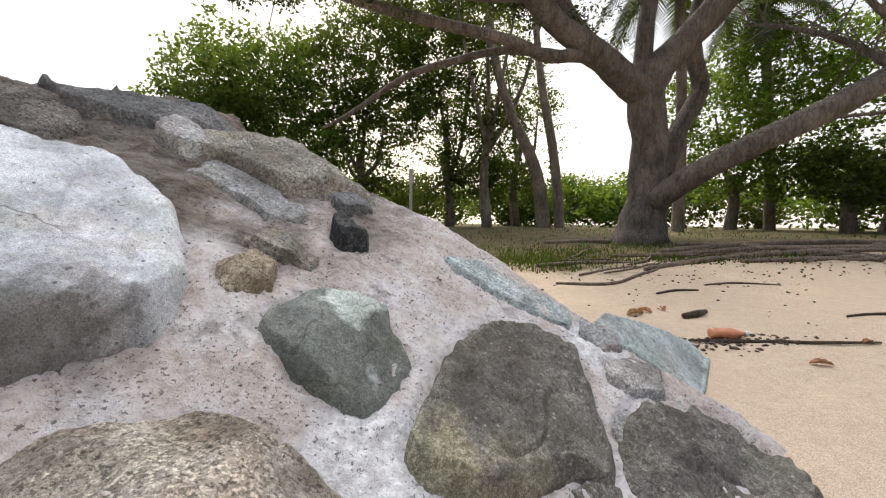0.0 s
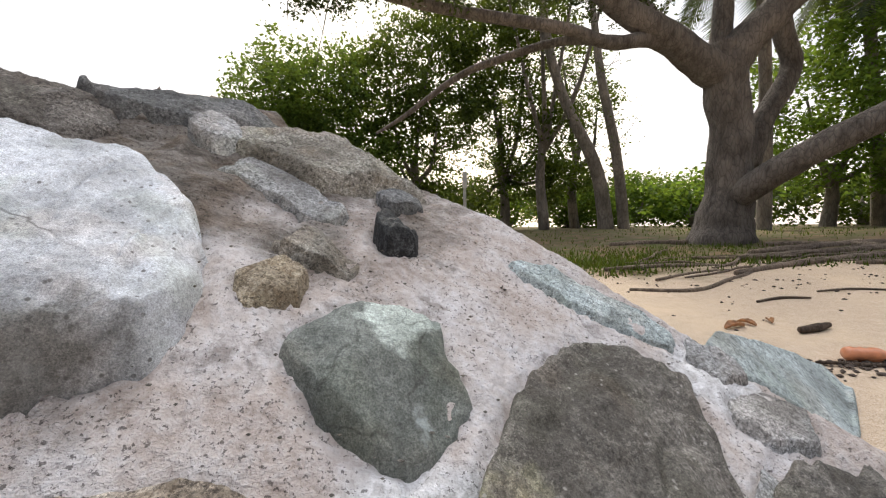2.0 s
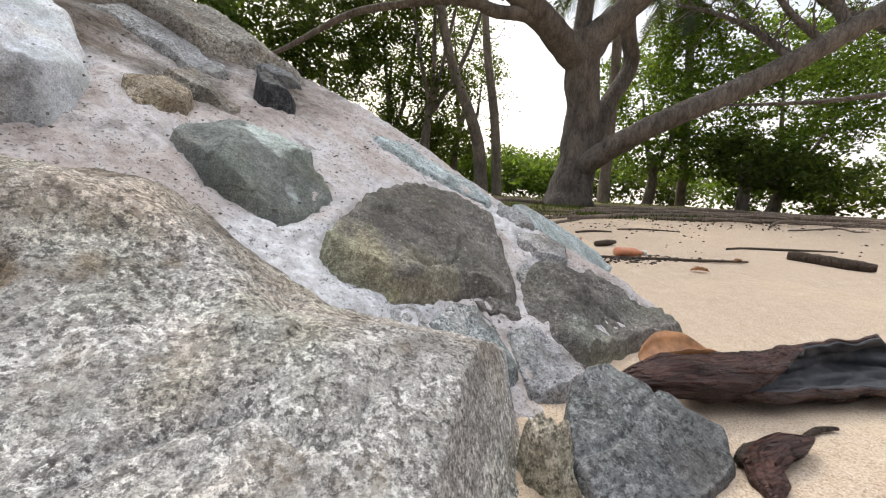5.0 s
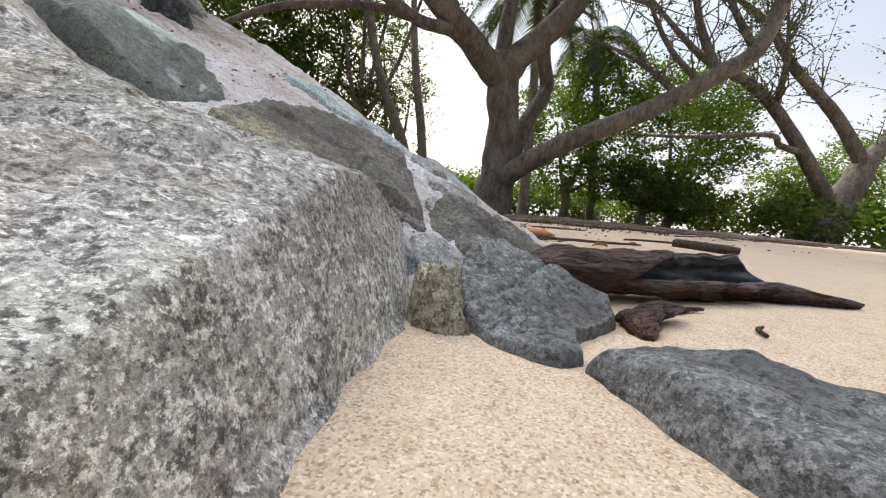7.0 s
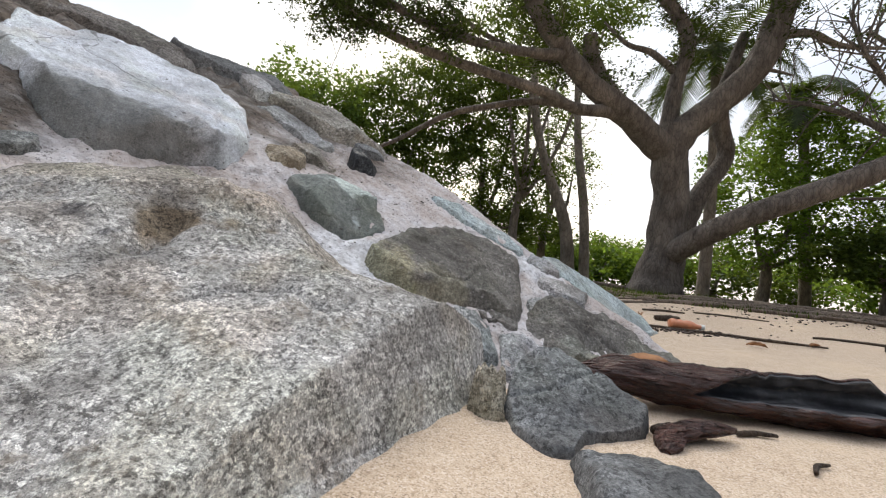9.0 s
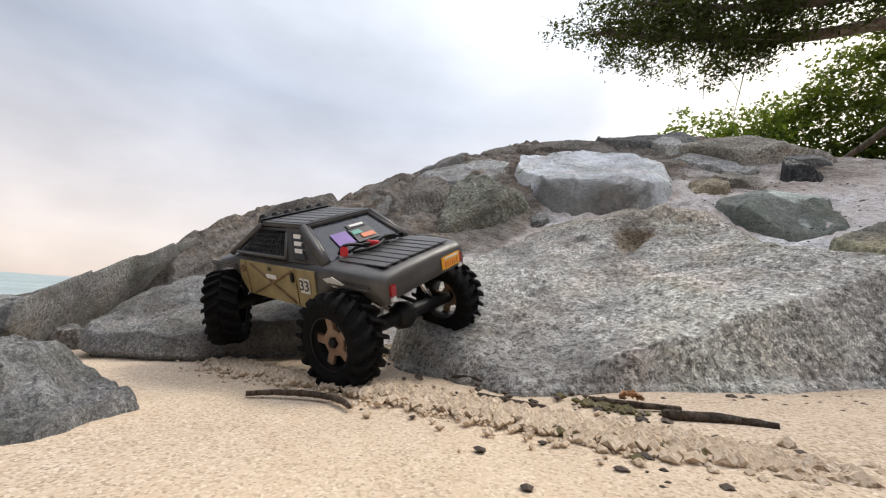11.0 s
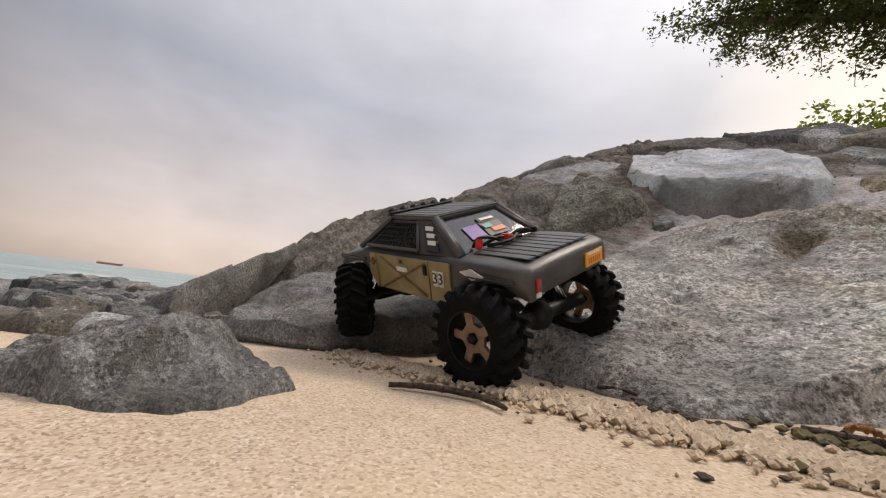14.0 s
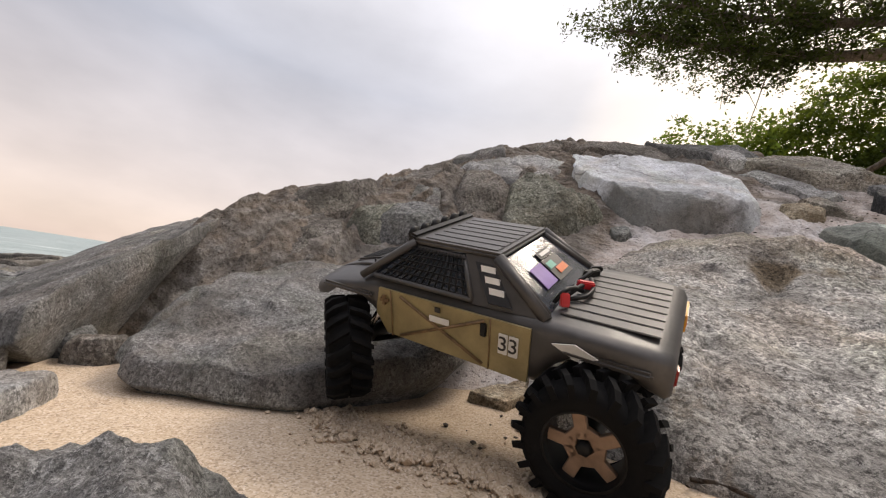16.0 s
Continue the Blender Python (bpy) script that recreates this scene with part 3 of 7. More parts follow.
def stone(name, outline, proud, mat, seed, steep=3.0, rough=1.0, facets=5, sink=0.03, res=(110, 26), lean=(0.0, 0.0), top=None, overhang=0.0, label="", category="", parent=None, dents=(), chisel=0.25, frac=0.75):
    """A stone bedded at its outline in the slope or the sand, with a faceted, worn top."""
    rnd = random.Random(seed)
    JOINTS.append((outline, sum(p[0] for p in outline) / len(outline), sum(p[1] for p in outline) / len(outline), max(math.hypot(p[0] - outline[0][0], p[1] - outline[0][1]) for p in outline) * 0.6))
    edge = smooth_outline(outline, res[0])
    n, rings = len(edge), res[1]
    cx, cy = np.mean(outline, axis=0)
    size = max(np.hypot(p[0] - cx, p[1] - cy) for p in edge)
    cuts = []
    for _ in range(facets):
        a = rnd.uniform(0, 2 * math.pi)
        cuts.append((math.cos(a), math.sin(a), rnd.uniform(1.0, 2.6), rnd.uniform(0.62, 0.95)))
    verts, faces = [], []
    for k in range(rings, 0, -1):
        s = 1 - (1 - k / rings) ** 1.5
        for i, p in enumerate(edge):
            wob = 1 + 0.05 * rough * noise.noise(Vector((p[0], p[1], seed)) * (2.2 / size)) * s + 0.045 * rough * noise.noise(Vector((p[0], p[1], seed)) * (9.0 / size)) + min(0.006 / size, 0.06) * rough * noise.noise(Vector((p[0], p[1], seed)) * 38.0)
            x, y = cx + (p[0] - cx) * s * wob, cy + (p[1] - cy) * s * wob
            bevel = (0.95 / steep) * (1 + 0.5 * noise.noise(Vector((p[0], p[1], seed)) * (3.0 / size)))
            lift = 1 - (1 - min(1.0, (1 - s) / bevel)) ** 2
            g = under(x, y)
            if top is not None:
                h = max(top(x, y) - g, 0.0)
            else:
                u, v = (x - cx) / size, (y - cy) / size
                h = proud + (lean[0] + 0.10 * proud * math.cos(seed)) * u + (lean[1] + 0.10 * proud * math.sin(seed)) * v
                for ca, sa, slope, lim in cuts:
                    h = min(h, proud * max(0.3, slope * (lim - (ca * u + sa * v)) + 0.35))
            h = max(h, 0.0) - overhang * (1 - lift) if overhang and top is not None else max(h, 0.0) * lift
            q = Vector((x, y, seed * 0.37))
            chip = noise.voronoi(q * (3.6 / size) + Vector((noise.noise(q * 9), noise.noise(q * 9 + Vector((5, 0, 0))), 0)) * 0.35)[0]
            h = max(0.012 * lift, h + 0.6 * chisel * min(proud, 0.07) * lift * (0.42 - min(chip[0], 1.0)))
            for dx, dy, r, d in dents:
                h = max(0.012 * lift, h - d * math.exp(-((x - dx) ** 2 + (y - dy) ** 2) / (r * r)) * lift)
            fineness = min(1.0, size / 0.18)
            bumpy = rough * lift * fineness * (0.07 * min(proud, 0.06) * fbm(x, y, seed, 5.0 / size, 4) + 0.0022 * fbm(x, y, seed + 3, 60, 4) + 0.002 * abs(noise.noise(Vector((x, y, seed)) * 22.0)))
            bumpy += frac * lift * fracture(x, y, seed, size)
            z = g + h + bumpy - (sink if s >= 1 else 0.0)
            if overhang and s >= 1:
                z = max(g, top(x, y) - overhang) if top is not None else g + overhang
            verts.append((x, y, z))
    for k in range(rings - 1):
        for i in range(n):
            a, b = k * n + i, k * n + (i + 1) % n
            faces.append((a, b, b + n, a + n))
    last = (rings - 1) * n
    g = under(cx, cy)
    tip = np.mean([verts[last + i][2] for i in range(n)])
    verts.append((cx, cy, tip))
    c = len(verts) - 1
    faces += [(last + i, last + (i + 1) % n, c) for i in range(n)]
    base = len(verts)
    drop = 0.55 if overhang else 1.0
    for p in edge:
        x, y = cx + (p[0] - cx) * drop, cy + (p[1] - cy) * drop
        verts.append((x, y, under(x, y) - 0.05))
    faces += [(i, base + i, base + (i + 1) % n, (i + 1) % n) for i in range(n)]
    ob = link_mesh(name, verts, faces, mat, parent)
    return tagged(ob, label, category) if category else (tagged(ob, label) if label else ob)


def tube(name, pts, radii, mat, parent=None, sides=14, knots=0.0, seed=0, smooth_n=6, flat=1.0):
    """A tapered, slightly gnarled limb along a smooth line."""
    P = [Vector(p) for p in pts]
    line, rad = [], []
    for i in range(len(P) - 1):
        p0, p1, p2, p3 = P[max(i - 1, 0)], P[i], P[i + 1], P[min(i + 2, len(P) - 1)]
        for j in range(smooth_n):
            t = j / smooth_n
            line.append(0.5 * (2 * p1 + (p2 - p0) * t + (2 * p0 - 5 * p1 + 4 * p2 - p3) * t * t + (3 * p1 - p0 - 3 * p2 + p3) * t ** 3))
            rad.append(radii[i] * (1 - t) + radii[i + 1] * t)
    line.append(P[-1])
    rad.append(radii[-1])
    verts, faces, side = [], [], None
    for i, (p, r) in enumerate(zip(line, rad)):
        d = (line[min(i + 1, len(line) - 1)] - line[max(i - 1, 0)]).normalized()
        if side is None:
            side = d.orthogonal().normalized()
        side = (side - d * side.dot(d)).normalized()
        up = d.cross(side)
        for k in range(sides):
            a = 2 * math.pi * k / sides
            off = side * math.cos(a) + up * math.sin(a) * flat
            q = p + off * r
            w = 1 + knots * noise.noise(q * (0.7 / max(r, 0.004)) + Vector((seed, 0, 0)))
            verts.append(p + off * r * w)
    for i in range(len(line) - 1):
        for k in range(sides):
            a, b = i * sides + k, i * sides + (k + 1) % sides
            faces.append((a, b, b + sides, a + sides))
    faces.append(tuple(range(sides))[::-1])
    faces.append(tuple(len(verts) - sides + k for k in range(sides)))
    return link_mesh(name, verts, faces, mat, parent)


def leaf_mesh(name, centres, length, width, mat, parent, rng, droop=0.3, spread=None, normals=None):
    """Many bent leaves of four triangles each, joined into one crown."""
    n = len(centres)
    c = np.asarray(centres)
    d = rng.normal(size=(n, 3))
    d[:, 2] = d[:, 2] * 0.6 - droop
    d /= np.linalg.norm(d, axis=1)[:, None]
    side = np.cross(d, rng.normal(size=(n, 3)))
    side /= np.linalg.norm(side, axis=1)[:, None]
    up = np.cross(side, d)
    ln = length * rng.uniform(0.6, 1.3, (n, 1))
    wd = width * rng.uniform(0.7, 1.25, (n, 1))
    root, tipp = c - d * ln * 0.5, c + d * ln * 0.5 - up * ln * 0.12
    mid = c + up * ln * 0.06
    a, b = mid + side * wd * 0.5, mid - side * wd * 0.5
    V = np.stack([root, a, tipp, b], 1).reshape(-1, 3)
    me = bpy.data.meshes.new(name)
    me.vertices.add(4 * n)
    me.vertices.foreach_set("co", V.ravel())
    idx = np.arange(n)[:, None] * 4
    F = np.concatenate([idx + np.array([0, 1, 3]), idx + np.array([1, 2, 3])], 1).reshape(-1)
    me.loops.add(6 * n)
    me.loops.foreach_set("vertex_index", F)
    me.polygons.add(2 * n)
    me.polygons.foreach_set("loop_start", np.arange(2 * n) * 3)
    me.polygons.foreach_set("loop_total", np.full(2 * n, 3))
    me.update(calc_edges=True)
    me.materials.append(mat)
    ob = new(name, me)
    ob.parent = parent
    return ob


def clumps(rng, blobs, twigs, leaves, spread):
    """Leaf places: twigs scattered near the skin of rounded masses, leaves scattered round each twig."""
    out = []
    for x, y, z, rx, ry, rz, share in blobs:
        k = int(twigs * share)
        d = rng.normal(size=(k, 3))
        d /= np.linalg.norm(d, axis=1)[:, None]
        r = rng.uniform(0.25, 1.0, (k, 1)) ** 0.5
        wob = 1 + 0.28 * np.sin(d[:, :1] * 5 + x) * np.cos(d[:, 1:2] * 4 + z) + 0.2 * np.sin(d[:, 2:] * 9 + y)
        t = np.array([x, y, z]) + d * r * wob * np.array([rx, ry, rz])
        out.append((t[:, None] + rng.normal(size=(k, leaves, 3)) * spread * np.array([1, 1, 0.55])).reshape(-1, 3))
    return np.concatenate(out)


# ---------- ground, water ----------
def ground_mesh():
    n = 420
    s = np.linspace(-1, 1, n)
    xs, ys = 0.1 + 0.62 * np.sinh(7.2 * s) / math.sinh(1.6), 0.1 + 0.62 * np.sinh(7.2 * s) / math.sinh(1.6)
    verts = []
    for x in xs:
        for y in ys:
            z = sand_plane(x, y)
            if abs(x) < 8 and abs(y) < 8:
                z += 0.006 * noise.noise(Vector((x, y, 0)) * 3.0) + 0.0016 * fbm(x, y, 1, 11, 2)
                if y > 2.4:
                    z += 0.03 * min(1, (y - 2.4)) * fbm(x, y, 4, 1.2, 3)
            verts.append((x, y, z))
    faces = [(i * n + j, (i + 1) * n + j, (i + 1) * n + j + 1, i * n + j + 1) for i in range(n - 1) for j in range(n - 1)]
    return tagged(link_mesh("ground", verts, faces, M["sand"]), "coarse pale orange beach sand with leaf litter and grass behind", "ground", kind="structure")


ground = ground_mesh()
bm = bmesh.new()
for q in ((-4000, -4000), (-7.5, -4000), (-7.5, 30), (-40, 4000), (-4000, 4000)):
    bm.verts.new((q[0], q[1], -0.42))
bm.faces.new(bm.verts)
water = tagged(part("water", bm, M["water"]), "green-blue sea with small waves and foam", "water", kind="structure")


# ---------- the cemented slope ----------
GRANITE = [(-0.335, -0.05), (-0.28, -0.072), (-0.18, -0.055), (-0.10, -0.048), (-0.055, -0.048), (-0.02, 0.005), (0.012, 0.05), (0.063, 0.13), (0.115, 0.215), (0.162, 0.30), (0.205, 0.37), (0.23, 0.40), (0.25, 0.445), (0.268, 0.49), (0.264, 0.535), (0.20, 0.558), (0.10, 0.558), (0.01, 0.566), (-0.06, 0.582), (-0.125, 0.605), (-0.205, 0.625), (-0.295, 0.585), (-0.365, 0.51), (-0.415, 0.43), (-0.445, 0.35), (-0.45, 0.24), (-0.42, 0.1), (-0.37, 0.02)]
WHITE = [(-0.87, 0.75), (-0.805, 0.863), (-0.763, 0.922), (-0.654, 0.945), (-0.548, 0.99), (-0.45, 0.945), (-0.376, 0.888), (-0.323, 0.808), (-0.304, 0.746), (-0.321, 0.692), (-0.373, 0.652), (-0.409, 0.609), (-0.467, 0.569), (-0.53, 0.555), (-0.60, 0.57), (-0.70, 0.595), (-0.80, 0.65)]


def inside(x, y, outline, shrink):
    """Whether a place lies within an outline drawn in towards its middle."""
    cx, cy = sum(p[0] for p in outline) / len(outline), sum(p[1] for p in outline) / len(outline)
    if abs(x - cx) > 0.6 or abs(y - cy) > 0.6:
        return False
    x, y, hit_in = cx + (x - cx) / shrink, cy + (y - cy) / shrink, False
    for (x0, y0), (x1, y1) in zip(outline, outline[1:] + outline[:1]):
        if (y0 > y) != (y1 > y) and x < x0 + (y - y0) * (x1 - x0) / (y1 - y0):
            hit_in = not hit_in
    return hit_in


def mound_mesh():
    st = 0.0105
    nx, ny = int(3.6 / st), int(3.3 / st)
    verts = []
    for i in range(nx + 1):
        for j in range(ny + 1):
            x, y = -2.4 + i * st, -1.0 + j * st
            z = mound_z(x, y) - 0.007
            w = min(1.0, max(0.0, (-0.40 - 0.55 * x + 0.62 * y) * 2.5 - 0.2, (-0.62 - x) * 4)) * min(1.0, max(0.0, (-0.3 - x) * 3))
            q = fbm(x, y, 8, 3.4, 4)
            z += w * 0.035 * (q - 0.13 * math.sin(q * 7.0 * math.pi) / 3.0)
            z += (0.25 + 1.3 * w) * fracture(x, y, 77, 0.3) + w * plates(x * 0.8 + y * 0.6, (y * 0.8 - x * 0.6) * 0.4, 41, 0.10, 0.5)
            if inside(x, y, GRANITE, 0.93) or inside(x, y, WHITE, 0.93):
                z -= 0.07
            z += 0.012 * fbm(x, y, 2, 6, 4) + 0.0045 * fbm(x, y, 5, 45, 4) - 0.006 * max(0, noise.noise(Vector((x, y, 3)) * 30))
            for outline, ox, oy, size in JOINTS:  # the mortar draws back along each stone
                if abs(x - ox) < size * 1.7 and abs(y - oy) < size * 1.7 and inside(x, y, outline, 1 + 0.016 / size) and not inside(x, y, outline, 1 - 0.02 / size):
                    z -= 0.009
                    break
            e = min(1.0, max(0.0, (-2.0 - x) / 0.35, (y - 1.85) / 0.4))
            z = z * (1 - e) + (sand_plane(x, y) - 0.3) * e
            verts.append((x, y, max(z, sand_plane(x, y) - 0.25)))
    m = ny + 1
    faces = [(i * m + j, (i + 1) * m + j, (i + 1) * m + j + 1, i * m + j + 1) for i in range(nx) for j in range(ny)]
    return tagged(link_mesh("mortar_slope", verts, faces, M["mortar"]), "pinkish pitted mortar slope binding the boulders", "slope", kind="structure")


def big_top(x, y):
    z = smin(0.039 - 0.155 * x + 0.422 * y, 0.212 - 0.19 * x + 0.091 * y, 0.03)
    z += 0.008 * math.sin(9 * x + 4) * math.sin(7 * y + 1)
    fold = y - (0.43 + 0.37 * (x + 0.2))  # the brown step across the upper half
    reach = max(0.0, 1 - ((x + 0.13) / 0.13) ** 2)
    z += 0.03 * reach * (1 / (1 + math.exp(-fold * 140)) - 0.55)
    lobe = math.exp(-((x + 0.24) / 0.17) ** 2 - ((y - 0.46) / 0.12) ** 2)  # the lumpy upper mass
    z += lobe * (0.042 + 0.014 * noise.noise(Vector((x, y, 6)) * 16))
    z = smin(z, 0.203 - 0.16 * x + 0.01 * y + 0.6 * max(0.0, -x), 0.016)  # the flat crest, falling away behind
    z = smin(z, 0.357 - 0.242 * x - 0.309 * y + 0.6 * max(0.0, 0.04 - x), 0.012)
    wob = 0.010 * noise.noise(Vector((x, y, 1)) * 7)  # the two steep front faces, meeting at a corner
    front = min(3.0 * (-0.857 * (x + 0.06) + 0.517 * (y + 0.04) + 0.012), 4.2 * (-0.104 * (x + 0.06) + 0.995 * (y + 0.04) + 0.006))
    return smin(z, sand_plane(x, y) + front + wob, 0.008)


stone("granite_boulder", GRANITE,
      0.09, M["granite"], 11, chisel=0.1, steep=14.0, rough=0.9, facets=0, res=(460, 130), frac=0.5, top=big_top,
      label="huge pale speckled granite boulder with brown step and dark hollow", category="boulder",
      dents=((-0.195, 0.395, 0.02, 0.03), (-0.19, 0.36, 0.018, 0.034), (-0.189, 0.325, 0.015, 0.022), (-0.215, 0.15, 0.011, 0.011), (-0.20, 0.12, 0.011, 0.012), (-0.18, 0.085, 0.010, 0.012), (-0.165, 0.05, 0.009, 0.01), (-0.272, 0.018, 0.006, 0.012)))


def white_top(x, y):
    z = -0.027 - 0.376 * x + 0.50 * y
    low = 0.635 + 0.40 * (x + 0.403) - y + 0.05 * noise.noise(Vector((x, y, 2)) * 9)  # the rough lower face
    z = smin(z, z - 1.9 * low + 0.008, 0.045)
    return z - 0.8 * max(0.0, 0.887 * (x + 0.43) + 0.461 * (y - 0.95))


stone("white_boulder", WHITE,
      0.075, M["white"], 21, chisel=0.1, steep=16.0, rough=1.2, facets=0, res=(320, 90), frac=0.75, top=white_top,
      label="large blue-white granite boulder with cracks and grey lower face", category="boulder")
stone("grey_boulder", [(-0.202, 0.757), (-0.175, 0.802), (-0.082, 0.878), (-0.004, 0.876), (-0.002, 0.835), (0.038, 0.781), (0.007, 0.734), (-0.040, 0.689), (-0.107, 0.699)],
      0.05, M["greengrey"], 32, steep=14.0, facets=0, top=lambda x, y: mound_z(x, y) + 0.038 - 0.25 * max(0.0, y - 0.78) - 0.5 * max(0.0, 0.707 * (x + 0.115) - 0.707 * (y - 0.74)) - 0.5 * max(0.0, -0.966 * (x + 0.15) - 0.26 * (y - 0.87)), chisel=0.1, frac=0.5, res=(140, 34), label="green-grey boulder with a whitish patch set in mortar", category="boulder")
stone("black_stone", [(-0.145, 1.045), (-0.123, 1.088), (-0.066, 1.102), (-0.059, 1.029), (-0.111, 1.002)],
      0.06, M["black"], 44, steep=5.0, facets=4, res=(80, 18), label="small black angular stone standing proud of the slope", category="stone")
stone("dark_boulder", [(0.020, 0.651), (0.063, 0.619), (0.125, 0.612), (0.197, 0.650), (0.248, 0.676), (0.336, 0.684), (0.365, 0.755), (0.372, 0.848), (0.386, 0.940), (0.290, 0.950), (0.190, 0.925), (0.108, 0.845), (0.055, 0.735)],
      0.042, M["dark"], 52, chisel=0.15, frac=0.8, steep=11.0, facets=1, lean=(0.0, -0.012), res=(220, 60), rough=1.3, label="flat-topped dark speckled granite boulder with a mossy rough front face", category="boulder")
stone("brown_grey_boulder", [(0.385, 0.78), (0.46, 0.85), (0.57, 0.87), (0.68, 0.86), (0.735, 0.80), (0.725, 0.73), (0.673, 0.680), (0.568, 0.655), (0.484, 0.617), (0.434, 0.608), (0.402, 0.630), (0.385, 0.685), (0.370, 0.730)],
      0.036, M["dark"], 61, steep=8.0, facets=3, res=(200, 50), rough=2.0, chisel=0.5, frac=1.3, dents=((0.52, 0.70, 0.035, 0.022), (0.62, 0.75, 0.03, 0.015)), label="rugged dark grey boulder meeting the sand", category="boulder")
stone("aqua_rock", [(0.46, 1.03), (0.52, 1.10), (0.75, 1.245), (0.96, 1.345), (0.985, 1.30), (0.84, 1.13), (0.70, 0.985), (0.60, 0.97)],
      0.09, M["aqua"], 73, steep=14.0, facets=0, res=(150, 40), rough=0.3, chisel=0.05, frac=0.2, top=lambda x, y: 0.315 - 0.753 * (x - 0.5) + 0.688 * (y - 1.07), label="smooth aqua-tinted wedge of rock running into the sand", category="rock")
stone("ledge_rock", [(-0.555, -0.405), (-0.490, -0.345), (-0.425, -0.275), (-0.405, -0.190), (-0.400, -0.100), (-0.432, -0.020), (-0.475, 0.050), (-0.550, 0.100), (-0.640, 0.050), (-0.750, -0.030), (-0.820, -0.150), (-0.820, -0.280), (-0.740, -0.370), (-0.630, -0.420)],
      0.07, M["grey"], 84, steep=16.0, facets=0, res=(240, 60), rough=0.8, chisel=0.1, frac=1.0, overhang=0.024, top=lambda x, y: 0.020 - 0.228 * (x + 0.43) + 0.292 * (y + 0.27), label="broad sloping grey slab overhanging the sand", category="rock")
stone("long_slab", [(-0.667, -0.506), (-0.760, -0.468), (-0.855, -0.425), (-0.980, -0.345), (-1.105, -0.270), (-1.300, -0.200), (-1.750, -0.280), (-1.950, -0.420), (-1.500, -0.620), (-1.100, -0.660), (-0.800, -0.620)],
      0.075, M["grey"], 95, steep=20.0, facets=0, res=(240, 60), rough=0.6, chisel=0.05, frac=0.7, overhang=0.04, top=lambda x, y: 0.045 - 0.042 * (x + 0.667) + 0.645 * (y + 0.506), label="long dark grey slab tilted above the shore", category="rock")
stone("tilted_boulder", [(-0.70, 0.27), (-0.80, 0.38), (-0.82, 0.50), (-0.72, 0.58), (-0.58, 0.52), (-0.59, 0.44), (-0.62, 0.36), (-0.66, 0.29)],
      0.07, M["mossy"], 104, steep=7.0, facets=4, res=(160, 46), rough=1.3, chisel=0.4, label="rough mossy brown-grey boulder below the white one", category="boulder")
stone("blue_grey_rock", [(-0.951, 0.030), (-0.945, 0.113), (-0.854, 0.158), (-0.767, 0.176), (-0.720, 0.113), (-0.800, 0.073), (-0.857, 0.027)], 0.07, M["bluedark"], 113, steep=4.0, facets=5, label="angular blue-grey rock wedged above the slab", category="rock")
stone("mossy_rock", [(-0.98, 0.0), (-1.02, 0.09), (-0.90, 0.14), (-0.84, 0.10), (-0.85, 0.02)], 0.05, M["mossy"], 119, facets=4, label="low mossy rock wedged above the slab", category="rock")
stone("rounded_boulder", [(-0.904, 0.274), (-1.013, 0.381), (-0.981, 0.449), (-0.864, 0.454), (-0.807, 0.372), (-0.834, 0.270)], 0.05, M["brown"], 121, chisel=0.2, facets=3, label="rounded brown boulder high on the slope", category="boulder")
stone("shore_block", [(-1.930, -0.330), (-2.000, -0.220), (-1.860, -0.120), (-1.720, -0.160), (-1.740, -0.300)], 0.055, M["grey"], 131, steep=6.0, chisel=0.2, facets=3, label="square grey block on the crest of the slope", category="rock")
stone("crest_rock", [(-1.660, 0.790), (-1.670, 0.860), (-1.600, 0.870), (-1.565, 0.820), (-1.600, 0.780)], 0.05, M["grey"], 137, steep=2.0, chisel=0.2, facets=5, label="pointed grey rock on the skyline", category="rock")
stone("far_boulder", [(-1.22, -0.12), (-1.32, 0.05), (-1.22, 0.18), (-1.06, 0.12), (-1.04, -0.06)], 0.05, M["brown"], 139, chisel=0.2, facets=4, label="brown-grey boulder on the crest", category="boulder")

